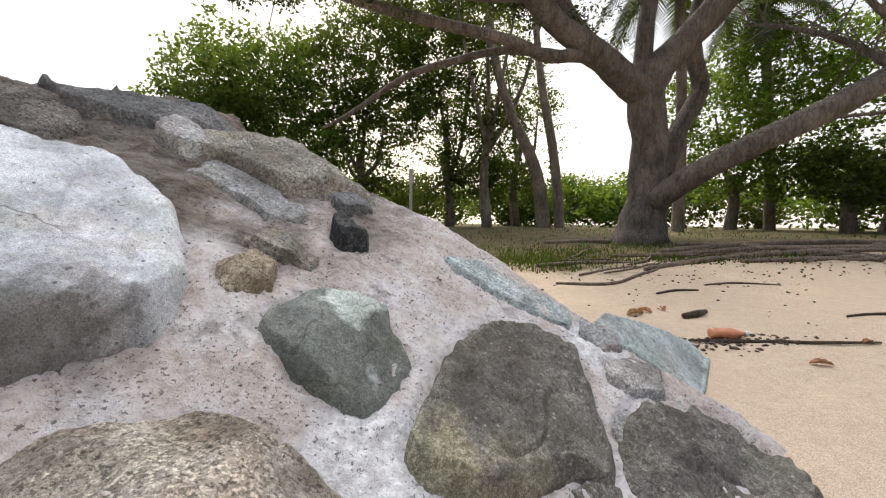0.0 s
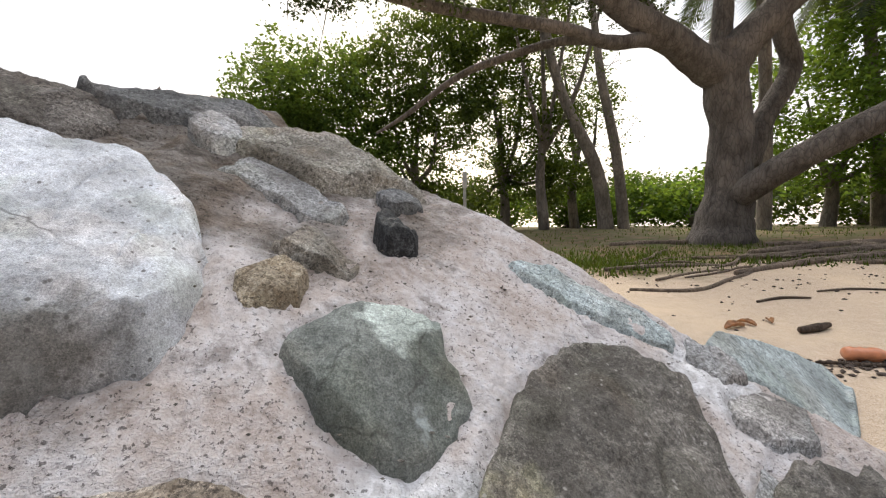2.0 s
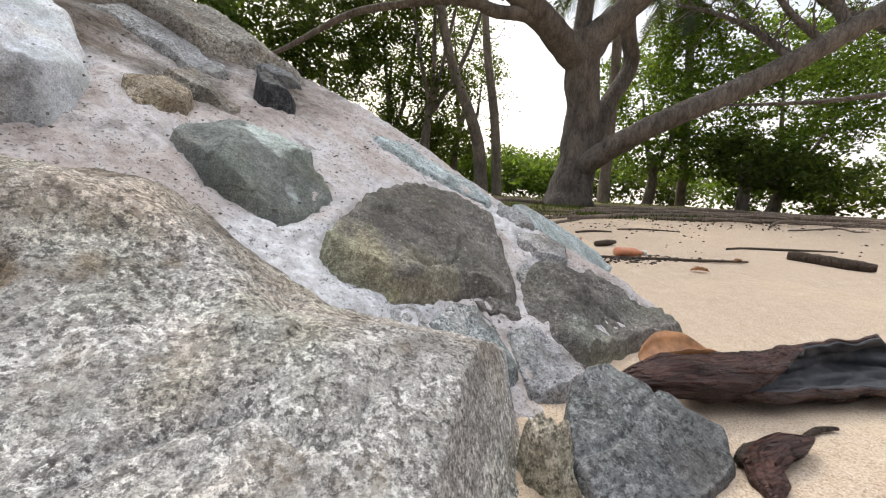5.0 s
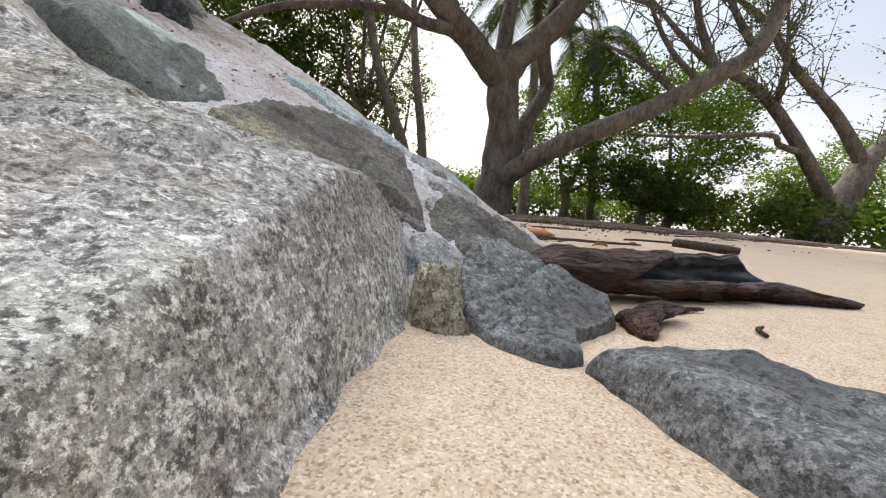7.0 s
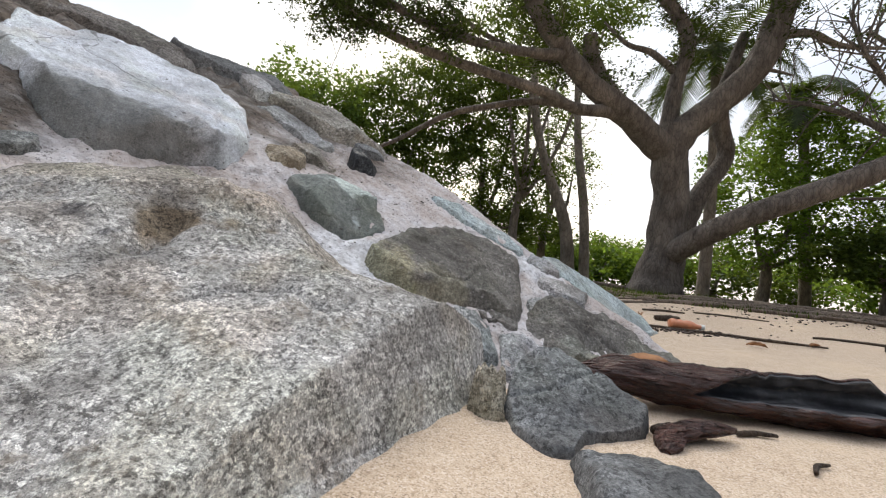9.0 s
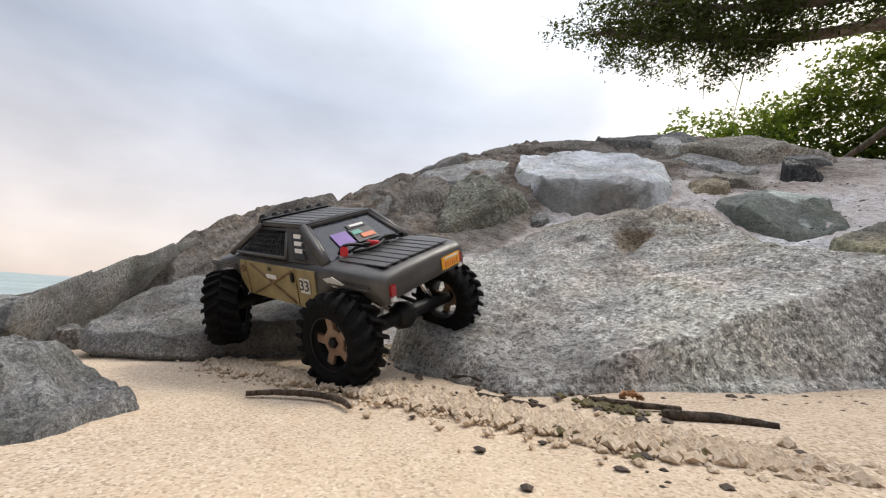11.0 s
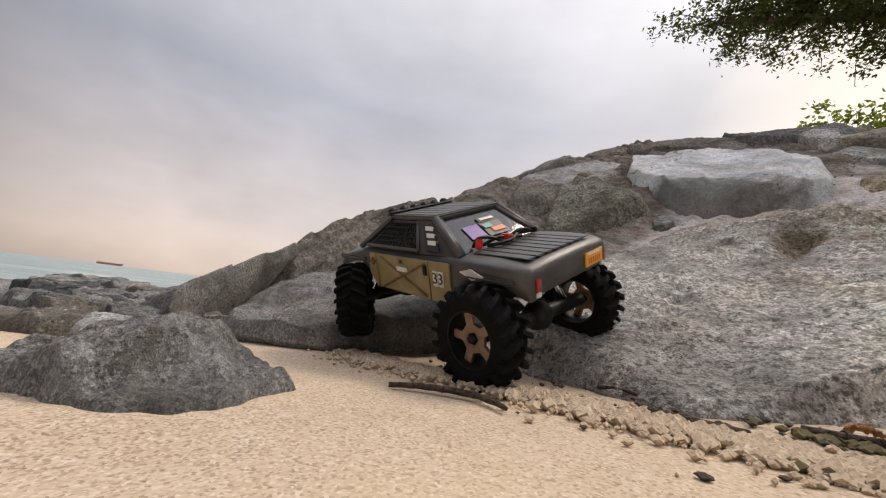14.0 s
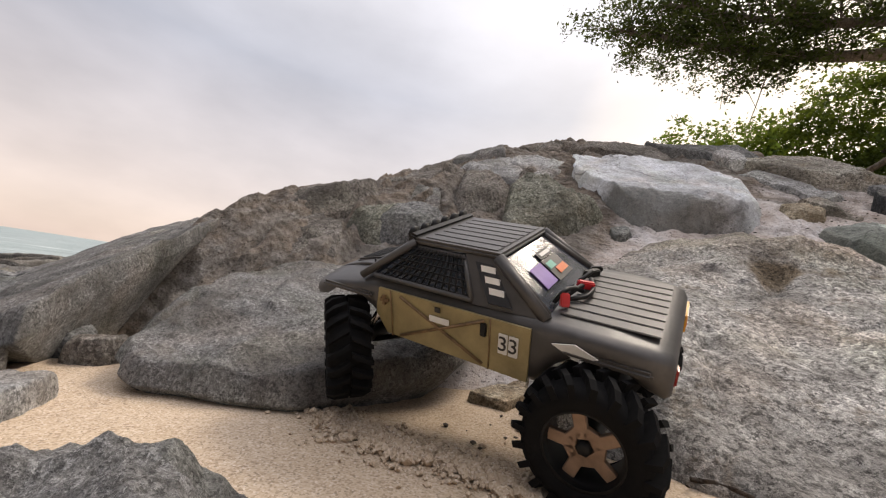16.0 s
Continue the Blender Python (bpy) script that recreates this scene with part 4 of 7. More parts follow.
# smaller stones of the slope, pieces of it, with one dark piece in place of shade
PIECES = [
    ([(-0.291, 0.945), (-0.241, 0.990), (-0.144, 0.962), (-0.156, 0.921), (-0.203, 0.914), (-0.272, 0.922)], 0.03, "speckled", 201, "lichen-spotted pale stone"),
    ([(-0.286, 0.816), (-0.254, 0.902), (-0.209, 0.889), (-0.204, 0.828), (-0.260, 0.787)], 0.028, "rusty", 202, "rusty yellow stone"),
    ([(-0.546, 1.132), (-0.537, 1.189), (-0.479, 1.211), (-0.442, 1.156), (-0.474, 1.112)], 0.05, "pale", 203, "rounded grey stone"),
    ([(-0.486, 1.247), (-0.394, 1.311), (-0.261, 1.325), (-0.115, 1.273), (-0.077, 1.232), (-0.169, 1.193), (-0.279, 1.134), (-0.373, 1.149), (-0.437, 1.143)], 0.055, "speckled", 204, "long green-grey stone along the ridge"),
    ([(-0.478, 1.106), (-0.451, 1.125), (-0.323, 1.131), (-0.229, 1.110), (-0.218, 1.060), (-0.282, 1.041), (-0.372, 1.066), (-0.454, 1.067)], 0.03, "pale", 205, "pale flat stone"),
    ([(-0.157, 1.168), (-0.094, 1.236), (-0.065, 1.191), (-0.115, 1.138)], 0.03, "bluedark", 206, "blue-black stone"),
    ([(0.111, 1.105), (0.183, 1.132), (0.296, 1.089), (0.410, 1.052), (0.396, 0.999), (0.264, 1.016), (0.149, 1.068)], 0.026, "aqua", 208, "pale green stone on the edge"),
    ([(0.415, 0.999), (0.438, 1.052), (0.513, 1.045), (0.511, 0.984), (0.457, 0.962)], 0.03, "pale", 209, ""),
    ([(0.441, 0.930), (0.523, 0.970), (0.582, 0.954), (0.552, 0.891), (0.468, 0.867), (0.426, 0.891)], 0.032, "pale", 210, ""),
    # dark piece added for the shadow in the recess under the dark boulder
    ([(0.255, 0.665), (0.30, 0.683), (0.345, 0.685), (0.340, 0.662), (0.28, 0.650)], 0.022, "dark", 211, ""),
    ([(0.165, 0.592), (0.205, 0.628), (0.250, 0.642), (0.284, 0.645), (0.284, 0.593), (0.297, 0.558), (0.27, 0.538), (0.222, 0.543), (0.188, 0.565)], 0.034, "bluespeck", 212, "blue-green speckled stone"),
    ([(0.115, 0.595), (0.15, 0.62), (0.175, 0.59), (0.165, 0.555), (0.12, 0.56)], 0.018, "pale", 213, "pinkish chip of stone"),
    ([(0.302, 0.622), (0.354, 0.639), (0.403, 0.636), (0.424, 0.605), (0.405, 0.556), (0.346, 0.527), (0.300, 0.535), (0.296, 0.580)], 0.036, "chalk", 214, "white-grey stone"),
    ([(-0.62, 0.19), (-0.64, 0.23), (-0.59, 0.24), (-0.575, 0.20)], 0.022, "bluedark", 215, ""),
    ([(-1.098, 0.473), (-1.028, 0.637), (-0.889, 0.755), (-0.830, 0.633), (-0.859, 0.507), (-0.973, 0.463)], 0.05, "pale", 216, "flat blue-white stone near the top"),
    ([(-1.010, 0.899), (-0.956, 1.039), (-0.846, 1.138), (-0.722, 1.117), (-0.667, 1.063), (-0.723, 0.984), (-0.819, 0.932), (-0.910, 0.879)], 0.065, "brown", 217, "layered brown rock"),
    ([(-0.802, 1.160), (-0.687, 1.249), (-0.512, 1.343), (-0.425, 1.322), (-0.510, 1.245), (-0.609, 1.155), (-0.716, 1.119)], 0.07, "bluedark", 218, "dark blue-grey layered rock"),
    ([(-0.690, 0.190), (-0.711, 0.228), (-0.675, 0.247), (-0.673, 0.199)], 0.03, "grey", 219, ""),
    ([(-1.931, 0.821), (-2.082, 1.063), (-1.234, 0.773), (-1.094, 0.622), (-1.362, 0.614)], 0.07, "grey", 220, ""),
    ([(-1.20, 0.22), (-1.32, 0.36), (-1.24, 0.47), (-1.10, 0.42), (-1.06, 0.27)], 0.07, "brown", 221, ""),
    ([(-1.279, 0.869), (-1.217, 0.945), (-1.033, 0.923), (-0.997, 0.850), (-1.066, 0.769)], 0.06, "brown", 222, ""),
    ([(-0.40, -0.07), (-0.415, 0.0), (-0.40, 0.05), (-0.36, -0.01), (-0.345, -0.06)], 0.02, "rusty", 223, "pinkish stone in the joint"),
    ([(-0.46, 0.10), (-0.50, 0.19), (-0.46, 0.22), (-0.43, 0.14)], 0.015, "pale", 224, "pale mortar-smeared stone"),
    ([(-0.538, 0.474), (-0.541, 0.496), (-0.510, 0.509), (-0.491, 0.500), (-0.496, 0.473), (-0.513, 0.451)], 0.035, "bluedark", 227, "dark stone at the foot of the white boulder"),
    ([(0.381, 0.785), (0.42, 0.83), (0.445, 0.815), (0.415, 0.77), (0.39, 0.76)], 0.024, "pale", 228, "pinkish chip in the joint"),
    ([(-0.95, 0.15), (-1.05, 0.24), (-0.98, 0.28), (-0.90, 0.22)], 0.04, "grey", 225, ""),
    ([(-1.0, -0.2), (-1.04, -0.08), (-0.95, -0.02), (-0.84, -0.08), (-0.86, -0.22)], 0.05, "brown", 226, ""),
]
for outline, proud, kind, seed, label in PIECES:
    JOINTS.append((outline, sum(p[0] for p in outline) / len(outline), sum(p[1] for p in outline) / len(outline), 0.12))
mound = mound_mesh()
for outline, proud, kind, seed, label in PIECES:
    if seed in (203, 204, 205, 206, 216, 217, 218, 220, 221, 222):  # the upper courses abut one another
        mx, my = sum(p[0] for p in outline) / len(outline), sum(p[1] for p in outline) / len(outline)
        outline = [(mx + (px - mx) * 1.13, my + (py - my) * 1.13) for px, py in outline]
    stone("stone", outline, proud * (1.15 if seed < 208 else 0.8 if seed < 216 else 0.6), M[kind], seed, steep=12.0, facets=3, res=(120, 30), rough=1.2, chisel=0.2, frac=0.9, label=label, parent=mound)

# ---------- rocks lying on the sand ----------
def front_top(x, y):
    z = smin(0.043 + 0.01 * (x + 0.25), -0.018 + 0.40 * (y + 0.56), 0.010)
    z = smin(z, -0.010 + 0.55 * (-0.115 - x), 0.008)
    z = smin(z, 0.046 - 1.5 * max(0.0, y + 0.408) + 1.1 * max(0.0, y + 0.382), 0.004)
    return smin(z, -0.02 + 0.6 * (x + 0.37), 0.01)


stone("front_rock", [(-0.205, -0.56), (-0.165, -0.50), (-0.12, -0.44), (-0.115, -0.40), (-0.14, -0.36), (-0.18, -0.335), (-0.25, -0.345), (-0.32, -0.38), (-0.345, -0.45), (-0.30, -0.53)],
      0.06, M["grey"], 301, steep=10.0, facets=0, res=(260, 90), rough=1.6, chisel=0.4, frac=1.3, top=front_top,
      label="rough grey rock half buried in the sand", category="rock")
stone("flat_dark_rock", [(0.285, 0.42), (0.305, 0.465), (0.365, 0.478), (0.42, 0.455), (0.480, 0.412), (0.458, 0.372), (0.40, 0.348), (0.365, 0.332), (0.338, 0.292), (0.305, 0.297), (0.283, 0.345), (0.276, 0.39)],
      0.05, M["bluedark"], 311, steep=15.0, facets=0, res=(180, 44), rough=0.8, chisel=0.15, frac=0.8, top=lambda x, y: 0.120 - 0.128 * (x - 0.365) + 0.56 * (y - 0.455) - 0.5 * max(0.0, 0.33 - x), label="angular slate-grey slab tilted in the sand", category="rock")
stone("wide_grey_rock", [(0.33, 0.285), (0.37, 0.30), (0.42, 0.285), (0.43, 0.23), (0.425, 0.18), (0.46, 0.14), (0.50, 0.08), (0.44, 0.01), (0.34, 0.03), (0.31, 0.12), (0.315, 0.18), (0.325, 0.25)],
      0.030, M["bluedark"], 321, steep=7.0, facets=3, res=(150, 34), rough=0.9, chisel=0.2, frac=0.45, label="wide grey rock sunk in the sand", category="rock")
stone("pebble", [(0.230, 0.402), (0.236, 0.432), (0.262, 0.438), (0.282, 0.408), (0.277, 0.372), (0.250, 0.364)], 0.058, M["cream"], 331, steep=3.2, facets=5, res=(90, 26), rough=2.2, chisel=0.6, frac=1.2,
      label="knobbly cream and brown pebble beside the boulder", category="pebble")
SHORE = [
    ([(-1.12, -0.80), (-1.16, -0.70), (-1.08, -0.66), (-0.98, -0.70), (-0.94, -0.78), (-1.02, -0.83)], 0.075, "black", 401, "black wet-looking boulder near the water", "boulder"),
    ([(-0.60, -0.58), (-0.66, -0.50), (-0.58, -0.46), (-0.48, -0.49), (-0.46, -0.56), (-0.52, -0.59)], 0.03, "pale", 402, "low pale stone with a violet tinge", "stone"),
    ([(-0.80, -0.80), (-0.92, -0.72), (-0.80, -0.64), (-0.62, -0.58), (-0.58, -0.64), (-0.66, -0.76)], 0.035, "dark", 403, "low flat grey rock on the sand", "rock"),
    ([(-1.0, -1.02), (-1.12, -0.92), (-0.98, -0.86), (-0.82, -0.88), (-0.76, -0.96), (-0.86, -1.03)], 0.06, "bluedark", 404, "dark flat rock on the shore", "rock"),
    ([(-1.5, -1.2), (-1.7, -1.05), (-1.5, -0.92), (-1.25, -0.95), (-1.2, -1.1), (-1.3, -1.2)], 0.09, "bluedark", 405, "flat grey rock on the shore", "rock"),
    ([(-1.5, -0.85), (-1.65, -0.72), (-1.45, -0.62), (-1.25, -0.66), (-1.22, -0.80)], 0.09, "bluedark", 406, "grey boulder beside the slab", "boulder"),
    ([(-1.0, -0.62), (-1.06, -0.55), (-0.99, -0.52), (-0.92, -0.56), (-0.93, -0.62)], 0.07, "bluedark", 407, "squat dark rock below the slab", "rock"),
    ([(-0.82, -0.46), (-0.84, -0.40), (-0.76, -0.39), (-0.72, -0.43), (-0.76, -0.47)], 0.035, "brown", 408, "small brown rock below the ledge", "rock"),
    ([(-0.60, -0.40), (-0.625, -0.365), (-0.59, -0.35), (-0.56, -0.37), (-0.57, -0.395)], 0.02, "black", 409, "small dark stone at the foot of the ledge", "stone"),
    ([(-2.2, -1.6), (-2.5, -1.3), (-2.2, -1.1), (-1.8, -1.2), (-1.75, -1.45)], 0.13, "bluedark", 410, "dark angular boulder on the shore", "boulder"),
    ([(-2.3, -1.0), (-2.5, -0.75), (-2.2, -0.6), (-1.85, -0.7), (-1.8, -0.95)], 0.13, "bluedark", 411, "grey angular boulder on the shore", "boulder"),
    ([(-3.2, -2.2), (-3.6, -1.8), (-3.2, -1.5), (-2.7, -1.6), (-2.6, -2.0)], 0.16, "bluedark", 412, "brown angular boulder on the shore", "boulder"),
    ([(-3.3, -1.3), (-3.7, -1.0), (-3.3, -0.7), (-2.8, -0.8), (-2.7, -1.15)], 0.17, "bluedark", 413, "dark angular boulder on the shore", "boulder"),
    ([(-4.6, -2.6), (-5.2, -2.1), (-4.6, -1.6), (-3.9, -1.8), (-3.8, -2.4)], 0.2, "bluedark", 414, "grey angular boulder on the shore", "boulder"),
    ([(-4.8, -1.4), (-5.3, -0.9), (-4.7, -0.5), (-4.0, -0.7), (-3.9, -1.2)], 0.22, "bluedark", 415, "brown angular boulder on the shore", "boulder"),
    ([(-5.6, -3.6), (-6.3, -3.0), (-5.6, -2.6), (-4.9, -2.8), (-4.8, -3.4)], 0.22, "dark", 416, "dark angular boulder on the shore", "boulder"),
    ([(-1.42, -0.62), (-1.5, -0.52), (-1.38, -0.46), (-1.24, -0.50), (-1.26, -0.60)], 0.06, "bluedark", 417, "low dark rock in front of the slab", "rock"),
    ([(-1.75, -1.0), (-1.86, -0.9), (-1.72, -0.82), (-1.58, -0.86), (-1.6, -0.96)], 0.06, "bluedark", 418, "low dark rock on the shore", "rock"),
    ([(-0.95, -0.98), (-1.02, -0.92), (-0.94, -0.88), (-0.84, -0.92)], 0.035, "black", 419, "low black rock on the shore", "rock"),
    ([(-2.9, -1.75), (-3.1, -1.55), (-2.85, -1.4), (-2.55, -1.5), (-2.6, -1.7)], 0.12, "bluedark", 420, "dark flat rock near the water", "rock"),
    ([(-3.9, -2.0), (-4.2, -1.7), (-3.9, -1.45), (-3.5, -1.6), (-3.5, -1.9)], 0.16, "bluedark", 421, "dark flat rock near the water", "rock"),
    ([(-6.2, -2.4), (-6.9, -1.8), (-6.2, -1.3), (-5.4, -1.5), (-5.3, -2.2)], 0.24, "bluedark", 422, "dark jagged rock near the water", "rock"),
]
for outline, proud, kind, seed, label, cat in SHORE:
    tagged(stone("shore_rock", outline, proud * (0.8 if seed < 404 or seed in (407, 408, 409) else 0.5), M[kind], seed, steep=11.0, facets=5, res=(90, 24), rough=1.2, chisel=0.3, frac=1.0, label=label, category=cat), group="rocks on the shore")
shore = random.Random(44)
for i in range(52):  # broken flat slabs towards the water
    far = 0.75 + 3.2 * (i / 52) ** 1.3
    mx, my = -far + shore.uniform(-0.1, 0.1), -0.62 - 0.28 * (far - 0.75) + shore.uniform(-0.16, 0.32) * far * 0.6
    wide, turn = 0.05 + 0.055 * far * shore.uniform(0.6, 1.3), shore.uniform(0.2, 0.9)
    outline = []
    for k in range(6):
        a = k * math.pi / 3 + shore.uniform(-0.35, 0.35)
        px, py = wide * 1.5 * math.cos(a), wide * shore.uniform(0.45, 0.8) * math.sin(a)
        outline.append((mx + px * math.cos(turn) - py * math.sin(turn), my + px * math.sin(turn) + py * math.cos(turn)))
    tagged(stone("shore_rock", outline, 0.026 + 0.034 * far * shore.uniform(0.5, 1.1), M[("bluedark", "dark", "bluedark", "black", "grey")[i % 5]], 600 + i, steep=13.0, facets=3, res=(48, 14), rough=1.2, chisel=0.3, frac=1.0, lean=(shore.uniform(-0.01, 0.01) * far, 0.0), label="broken dark flat slab among the shore rocks", category="rock"), group="rocks on the shore")


# ---------- the big spreading tree ----------
def empty(name, at):
    ob = new(name)
    ob.location = at
    return ob


tree = tagged(new("spreading_tree"), "old spreading tree with leaning grey-brown trunk and sparse feathery leaves", "tree")
tube("trunk", [(2.79, 4.72, 0.1), (2.82, 4.71, 0.45), (2.86, 4.68, 0.96), (2.83, 4.65, 1.5), (2.76, 4.62, 2.0), (2.72, 4.61, 2.35)], [0.37, 0.29, 0.22, 0.195, 0.205, 0.18], M["bark"], tree, 36, 0.14, 1, 8)
BOUGHS = [
    ([(2.85, 4.66, 0.72), (2.93, 4.40, 0.92), (3.27, 3.98, 1.24), (3.94, 3.67, 1.62), (4.41, 3.43, 1.93), (4.77, 3.22, 2.21), (5.19, 3.1, 2.55), (5.4, 3.01, 3.14), (5.6, 2.94, 3.9)], [0.13, 0.13, 0.115, 0.11, 0.105, 0.10, 0.095, 0.085, 0.07]),
    ([(2.73, 4.62, 2.05), (2.90, 4.55, 2.36), (3.12, 4.49, 2.59), (3.5, 4.36, 3.08), (3.66, 4.33, 3.58), (3.78, 4.29, 4.11), (3.9, 4.26, 4.8)], [0.20, 0.165, 0.155, 0.15, 0.14, 0.13, 0.12]),
    ([(2.72, 4.66, 2.1), (2.76, 4.67, 2.9), (2.84, 4.64, 3.45), (2.63, 4.62, 3.8), (2.28, 4.61, 4.1)], [0.12, 0.09, 0.085, 0.075, 0.05]),
    ([(2.72, 4.62, 2.05), (2.37, 4.52, 2.2), (2.02, 4.41, 2.39), (1.59, 4.31, 2.58), (1.2, 4.19, 2.87), (0.84, 4.08, 3.2), (0.64, 4.06, 3.6), (0.36, 3.95, 4.0)], [0.20, 0.16, 0.135, 0.12, 0.11, 0.10, 0.085, 0.07]),
    ([(2.40, 4.58, 2.2), (1.92, 4.42, 2.33), (1.45, 4.23, 2.23), (1.0, 4.12, 2.32), (0.15, 3.93, 2.38), (-0.55, 3.74, 2.45), (-1.1, 3.53, 2.60), (-1.7, 3.35, 2.86), (-2.2, 3.2, 3.1)], [0.11, 0.075, 0.062, 0.055, 0.05, 0.045, 0.04, 0.03, 0.015]),
    ([(1.80, 4.45, 2.33), (1.12, 4.62, 2.43), (0.48, 4.63, 2.27), (0.02, 4.65, 2.1), (-0.54, 4.68, 1.72), (-0.86, 4.69, 1.54)], [0.06, 0.045, 0.04, 0.035, 0.025, 0.012]),
    ([(1.25, 4.2, 2.80), (0.84, 4.01, 2.66), (0.35, 3.82, 2.56), (-0.21, 3.63, 2.55), (-0.9, 3.4, 2.72), (-1.7, 3.2, 3.15)], [0.07, 0.05, 0.045, 0.04, 0.03, 0.012]),
    ([(3.10, 4.82, 1.15), (3.30, 4.84, 1.65), (3.62, 4.9, 2.2), (3.50, 4.88, 2.63), (3.5, 4.85, 3.12), (3.66, 4.82, 3.8)], [0.15, 0.11, 0.10, 0.095, 0.08, 0.06]),
    ([(2.1, 4.45, 2.36), (1.75, 4.6, 2.75), (1.45, 4.7, 3.0), (1.1, 4.8, 3.15)], [0.05, 0.035, 0.025, 0.012]),
    ([(3.62, 4.34, 3.45), (4.2, 4.5, 3.7), (4.8, 4.7, 3.75), (5.6, 4.9, 3.95)], [0.06, 0.045, 0.035, 0.015]),
    ([(4.60, 3.30, 2.10), (4.3, 3.5, 2.45), (4.0, 3.6, 2.9), (3.9, 3.7, 3.4)], [0.045, 0.03, 0.022, 0.012]),
    ([(4.77, 3.22, 2.21), (4.62, 3.4, 2.75), (4.5, 3.5, 3.3), (4.2, 3.6, 3.9)], [0.06, 0.045, 0.032, 0.016]),
    ([(5.19, 3.10, 2.55), (4.95, 3.3, 3.1), (4.75, 3.4, 3.6), (4.7, 3.5, 4.2)], [0.05, 0.035, 0.025, 0.012]),
    ([(4.41, 3.43, 1.95), (4.25, 3.8, 2.35), (3.95, 4.1, 2.6), (3.75, 4.4, 2.75)], [0.05, 0.03, 0.022, 0.01]),
]
BOUGHS += [
    ([(2.30, 4.50, 2.22), (1.95, 4.60, 2.62), (1.70, 4.66, 3.05), (1.62, 4.62, 3.35)], [0.13, 0.115, 0.10, 0.085]),
    ([(1.95, 4.42, 2.42), (1.50, 4.58, 2.86), (0.98, 4.66, 3.02), (0.40, 4.60, 3.12), (-0.2, 4.5, 3.4)], [0.06, 0.05, 0.04, 0.03, 0.012]),
    ([(2.80, 4.64, 3.0), (2.45, 4.72, 3.30), (2.15, 4.80, 3.42), (1.85, 4.85, 3.7)], [0.05, 0.04, 0.03, 0.012]),
    ([(3.30, 4.44, 2.85), (3.55, 4.66, 3.20), (3.95, 4.80, 3.36), (4.4, 4.9, 3.4)], [0.05, 0.04, 0.028, 0.012]),
]
for i, (pts, rad) in enumerate(BOUGHS):
    tube("limb", pts, rad, M["bark"], tree, 16, 0.10, i + 2, 7)


def twigs_along(name, lines, mat, parent, rng, count, reach, rad=0.012):
    """Fine branches fanning out from the outer limbs, joined in one mesh; returns their ends."""
    verts, faces, ends = [], [], []
    for pts in lines:
        for _ in range(count):
            i = rng.integers(max(0, len(pts) - 4), len(pts) - 1)
            t = rng.random()
            p = np.array(pts[i]) * (1 - t) + np.array(pts[i + 1]) * t
            d = np.array(pts[i + 1]) - np.array(pts[i])
            d = d / np.linalg.norm(d) * 0.6 + rng.normal(size=3) * 0.55 + np.array([0, 0, 0.15])
            d /= np.linalg.norm(d)
            ln = reach * rng.uniform(0.5, 1.2)
            for seg in range(3):
                q = p + d * ln / 3
                r0, r1 = rad * (1 - seg * 0.3), rad * (0.7 - seg * 0.3)
                s = np.cross(d, [0.3, 0.2, 0.9])
                s /= np.linalg.norm(s)
                u = np.cross(s, d)
                b = len(verts)
                for c, r in ((p, r0), (q, max(r1, 0.002))):
                    for k in range(4):
                        a = k * math.pi / 2
                        verts.append(tuple(c + (s * math.cos(a) + u * math.sin(a)) * r))
                faces += [(b + k, b + (k + 1) % 4, b + 4 + (k + 1) % 4, b + 4 + k) for k in range(4)]
                ends.append(q)
                p, d = q, d + rng.normal(size=3) * 0.35
                d /= np.linalg.norm(d)
    return tagged(link_mesh(name, verts, faces, mat, parent, False), kind="stuff"), np.array(ends)


rng = np.random.default_rng(5)
_, ends = twigs_along("twig_spray", [BOUGHS[i][0] for i in (1, 2, 3, 3, 4, 4, 6, 6, 8)], M["bark"], tree, rng, 46, 0.6, 0.009)
_, bare = twigs_along("bare_twig_spray", [BOUGHS[i][0] for i in (0, 9, 10, 11, 12, 13)], M["bark"], tree, rng, 26, 0.9, 0.012)
ends = ends[ends[:, 2] > 2.15]
ends = np.concatenate([ends, bare[::7]])
spots = (ends[:, None] + rng.normal(size=(len(ends), 26, 3)) * np.array([0.045, 0.045, 0.032])).reshape(-1, 3)
seaward = ends[ends[:, 0] < 0.0]
spots = np.concatenate([spots, (seaward[:, None] + rng.normal(size=(len(seaward), 12, 3)) * np.array([0.06, 0.06, 0.04])).reshape(-1, 3)])
leaf_mesh("crown", spots, 0.046, 0.02, M["leaf_canopy"], tree, rng, 0.1)
# top of the crown, mostly out of view, thickened to shade the limbs below
high = clumps(rng, [(-0.4, 3.9, 4.6, 2.2, 1.0, 0.7, 1.0), (2.5, 4.6, 5.0, 2.2, 1.2, 0.6, 1.2), (5.6, 3.4, 4.6, 1.6, 1.2, 0.6, 0.8), (3.6, 4.3, 5.3, 1.8, 1.4, 0.5, 0.9)], 900, 26, 0.09)
leaf_mesh("shading_upper_crown", high, 0.06, 0.025, M["leaf_canopy"], tree, rng, 0.1)


